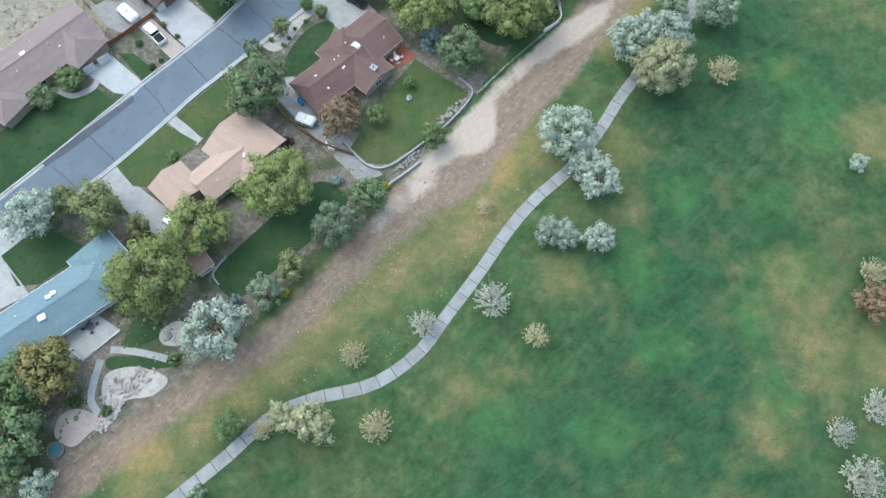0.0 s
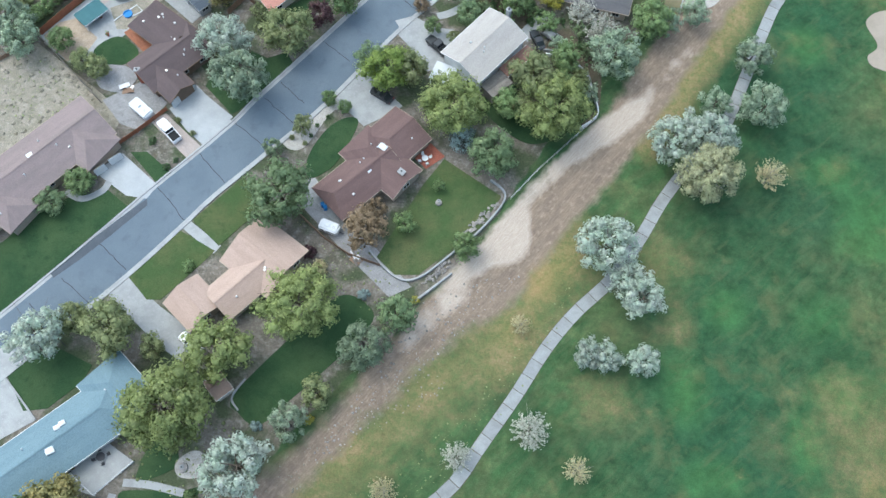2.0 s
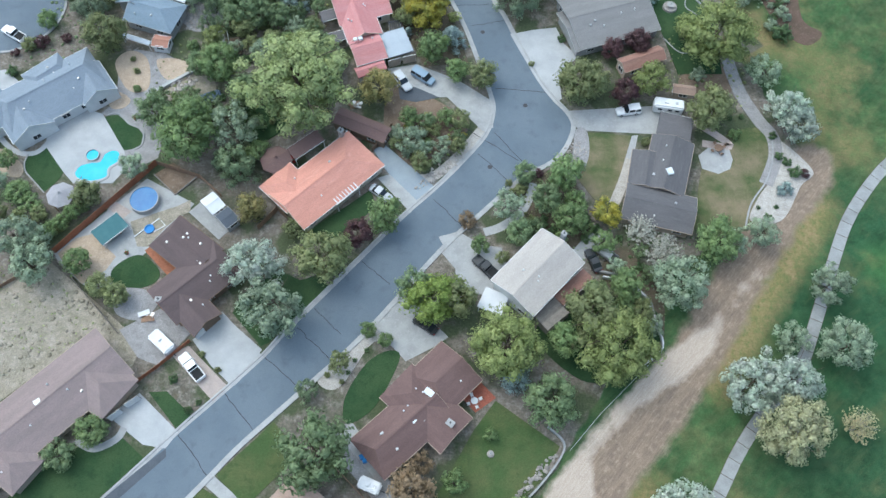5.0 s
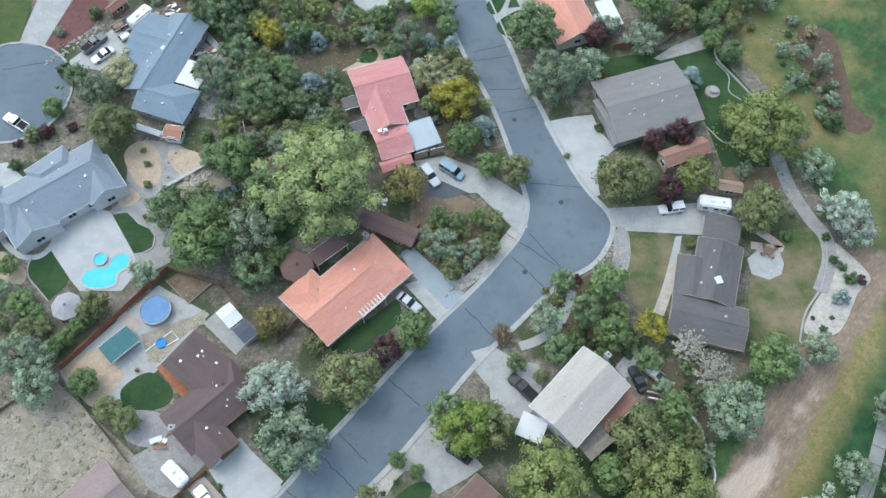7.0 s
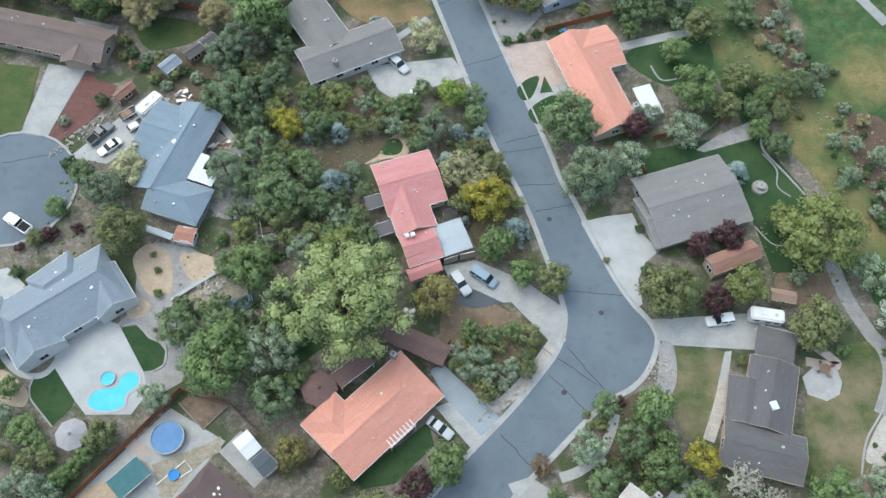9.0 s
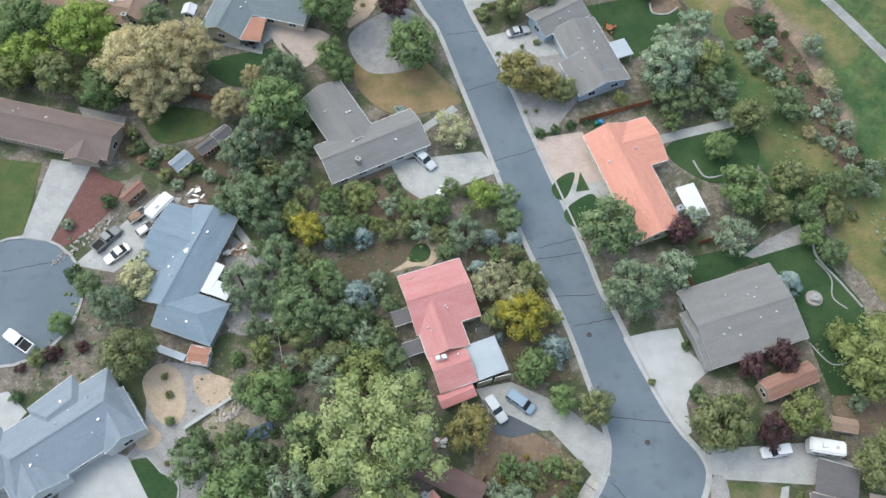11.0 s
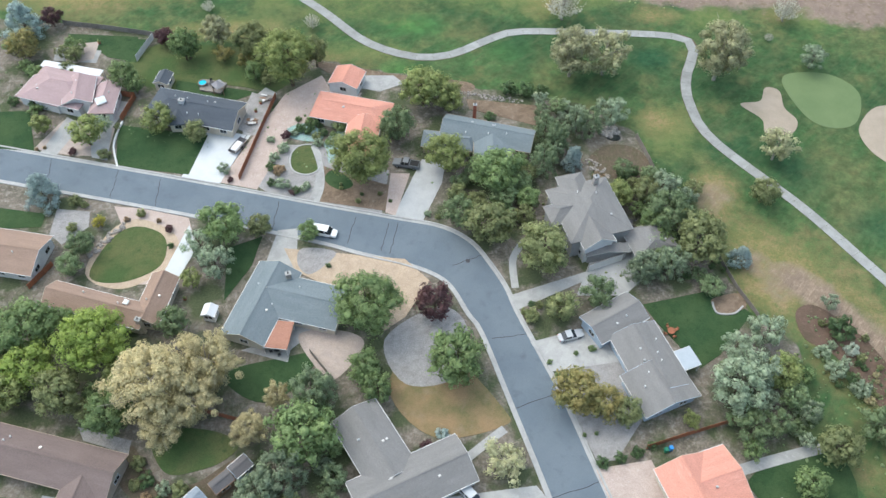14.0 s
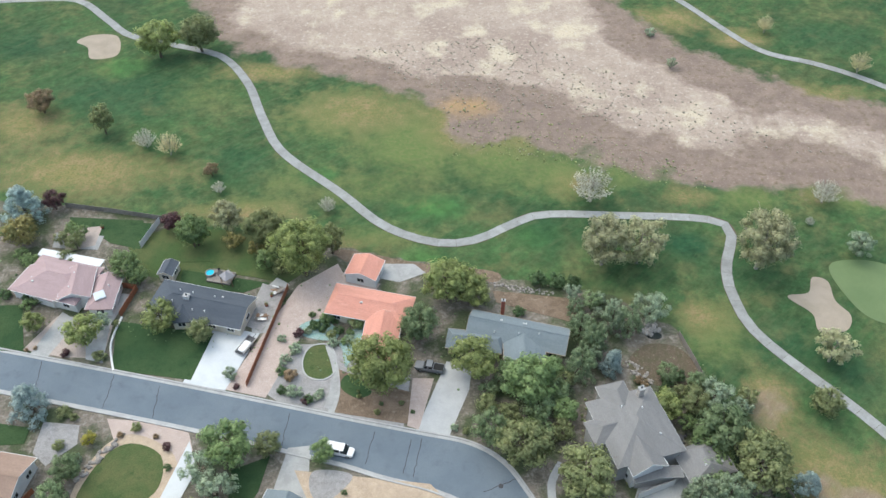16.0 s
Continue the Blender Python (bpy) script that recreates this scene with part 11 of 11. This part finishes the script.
pebbles([(-141.8, 300), (-113, 289.3), (-67.9, 293.9), (-47, 285.2), (-14.8, 280.7), (9.2, 276.1), (9.2, 260.3), (-25.7, 251), (-41.6, 263.9), (-97.2, 274), (-134.7, 278.2)], 360, 0.1, 0.45, 'low scattered garden plants on soil', 'leaf_dark', 24)
pebbles([(9.3, 217.3), (28.2, 228.1), (41.5, 217.7), (44.5, 191.8), (42.5, 183.4), (30.1, 202.9), (14.3, 207.4)], 220, 0.12, 0.5, 'low scattered garden plants on soil', 'leaf_dark', 25)
pebbles([(-25.4, 182.5), (-15.7, 185.8), (-12.6, 174.7), (-8.7, 164.5), (-5.8, 156.6), (-17.2, 156.5), (-23.8, 168.9)], 160, 0.1, 0.4, 'low scattered garden plants on soil', 'leaf_dark', 26)
pebbles([(-31.1, 264.1), (1.7, 264.7), (10.9, 250.3), (-4.7, 240.6), (-25.8, 248.2)], 200, 0.1, 0.45, 'low scattered garden plants on soil', 'leaf_olive', 27)
pebbles([(-45.6, 362.4), (-13, 350.4), (22.8, 326.5), (16.7, 323.2), (-17.5, 331.9), (-42.4, 333.5)], 420, 0.08, 0.4, 'low scattered garden plants on soil', 'leaf_olive', 28)
pebbles([(-75, 381.3), (-25.9, 391.8), (4.8, 371.9), (25.8, 339.6), (-12.5, 355.4), (-48.7, 365)], 420, 0.1, 0.4, 'low scattered garden plants on soil', 'weedy_soil', 29)
patch('pond', 'dark_water', [(-1.9 + 1.5 * math.cos(i * 0.5236), 278.5 + 0.9 * math.sin(i * 0.5236)) for i in range(12)], 'small dark garden pond ringed by stones', 0.08, True)
pebbles([(27.6, 234.3), (34.1, 233), (39, 226.9), (42.5, 217.7), (45.6, 207.9), (46.1, 197.4), (40.2, 207.2), (36, 217), (31.6, 225.4)], 260, 0.12, 0.5, 'low scattered garden plants on soil', 'leaf_dark', 31)
pebbles([(-92, 116.1), (-85.1, 113), (-75.6, 105.5), (-66.7, 95.6), (-75.5, 95.5), (-87.7, 97.7)], 240, 0.08, 0.28, 'low scattered garden plants on soil', 'leaf_olive', 32)
tree('plumshrub', -72.7, 277.5, 1.3, 1.5)
tree('sageshrub', -75.8, 275.9, 1.1, 1.3)
tree('oliveshrub', -55.9, 259.4, 0.8, 0.9)
tree('oliveshrub', -59.8, 264.0, 0.4, 0.5)
tree('oliveshrub', -51.6, 261.5, 0.7, 0.9)
tree('darkshrub', -49.4, 259.6, 0.5, 0.6)
tree('oliveshrub', -59.6, 262.8, 0.6, 0.8)
tree('darkshrub', -55.3, 261.3, 0.5, 0.6)
tree('green', 7.3, 117.9, 1.8, 3.1)
tree('darkshrub', 12.1, 118.6, 1.0, 1.2)
tree('darkshrub', 6.4, 120.3, 0.9, 1.1)
tree('darkshrub', 4.9, 121.4, 0.9, 1.1)
tree('darkshrub', 14.3, 120.3, 1.1, 1.3)
tree('darkshrub', 12.7, 121.8, 0.9, 1.1)
tree('green', 12.6, 120.1, 1.4, 2.5)
tree('darkshrub', 12.5, 122.9, 0.9, 1.1)
tree('darkshrub', 4.9, 122.6, 0.8, 1.0)
tree('dark', 21.7, 115.8, 1.6, 2.8)
tree('darkshrub', 27.6, 116.6, 0.7, 0.9)
tree('darkshrub', 24.2, 117.6, 1.1, 1.3)
tree('darkshrub', 25.4, 118.2, 0.9, 1.1)
tree('darkshrub', 26.5, 117.1, 0.8, 0.9)
tree('dark', 49.7, 197.4, 1.7, 3.0)
tree('sage', 47.5, 196.6, 2.2, 4.0)
tree('darkshrub', 47.1, 199.0, 1.2, 1.4)
tree('sage', 46.8, 192.6, 1.8, 3.3)
tree('darkshrub', 52.0, 197.9, 0.9, 1.1)
tree('darkshrub', 47.4, 202.2, 0.8, 1.0)
tree('darkshrub', 48.1, 179.0, 0.7, 0.9)
tree('darkshrub', 55.7, 172.9, 1.2, 1.4)
tree('sage', 49.2, 173.9, 2.1, 3.7)
tree('sage', 51.6, 180.7, 1.9, 3.4)
tree('darkshrub', 53.8, 169.1, 1.2, 1.4)
tree('sage', 55.3, 177.9, 2.3, 4.2)
tree('oliveshrub', 51.3, 184.3, 0.6, 0.8)
tree('sage', 47.8, 172.3, 1.5, 2.7)
tree('sageshrub', 54.1, 172.6, 0.8, 1.0)
tree('silvershrub', 57.3, 169.3, 0.7, 0.8)
tree('oliveshrub', 53.2, 174.7, 1.0, 1.2)
tree('sageshrub', 57.4, 174.1, 0.9, 1.1)
tree('darkshrub', 54.1, 176.2, 1.1, 1.3)
tree('darkshrub', 54.6, 183.4, 0.8, 1.0)
tree('darkshrub', 50.5, 186.3, 0.9, 1.1)
tree('darkshrub', 48.7, 175.9, 0.7, 0.9)
pebbles([(45.9, 188.9), (55.2, 189), (58.1, 183), (58.1, 168.2), (48.6, 174.4)], 200, 0.12, 0.45, 'low scattered garden plants on soil', 'leaf_sage', 40)
tree('darkshrub', -23.2, 192.9, 0.8, 0.9)
tree('green', -43.6, 191.8, 1.6, 2.7)
tree('sage', -33.6, 182.9, 2.4, 4.4)
tree('dark', -39.4, 192.7, 2.0, 3.5)
tree('sage', -39.6, 187.8, 2.2, 4.0)
tree('olive', -39.7, 182.7, 1.9, 3.4)
tree('darkshrub', -25.9, 191.8, 1.3, 1.5)
tree('olive', -17.7, 179.4, 1.8, 3.2)
tree('green', -36.3, 187.9, 2.0, 3.4)
tree('olive', -46.2, 191.2, 2.1, 3.6)
tree('darkshrub', -29.8, 184.9, 0.9, 1.0)
tree('dark', -44.4, 185.1, 1.7, 3.0)
tree('darkshrub', -29.7, 190.2, 0.8, 1.0)
tree('green', -25.5, 187.4, 1.5, 2.7)
tree('olive', -30.9, 182.6, 2.1, 3.7)
tree('dark', -37.8, 190.2, 1.7, 2.9)
tree('green', -21.0, 179.2, 1.6, 2.8)
tree('darkshrub', -42.2, 193.9, 0.9, 1.1)
tree('green', -49.3, 190.9, 1.6, 2.8)
tree('olive', -45.9, 186.7, 1.6, 2.8)
tree('olive', -51.2, 191.8, 1.7, 3.0)
tree('dark', -47.1, 188.7, 1.5, 2.6)
fence('weathered wooden rail fence beside the golf course', [(14.8, 246.2), (16.9, 239.3), (19.6, 233.2)], 1.2, 'grey_wood')
tree('darkshrub', 7.8, 242.0, 1.1, 1.3)
tree('darkshrub', 13.0, 244.2, 0.8, 1.0)
tree('dark', 9.7, 241.8, 1.7, 2.9)
tree('darkshrub', 15.0, 243.7, 0.7, 0.9)
tree('darkshrub', 14.1, 245.7, 1.0, 1.2)
tree('dark', -1.4, 264.0, 1.2, 2.1)
tree('olive', 3.2, 264.7, 1.9, 3.4)
tree('olive', 0.4, 264.2, 1.7, 3.0)
tree('olive', -0.8, 261.8, 1.2, 2.1)
tree('darkshrub', -2.6, 265.4, 0.9, 1.1)
tree('darkshrub', -22.1, 235.2, 0.8, 0.9)
tree('oliveshrub', -23.6, 233.5, 0.9, 1.1)
tree('oliveshrub', -20.7, 234.9, 1.0, 1.2)
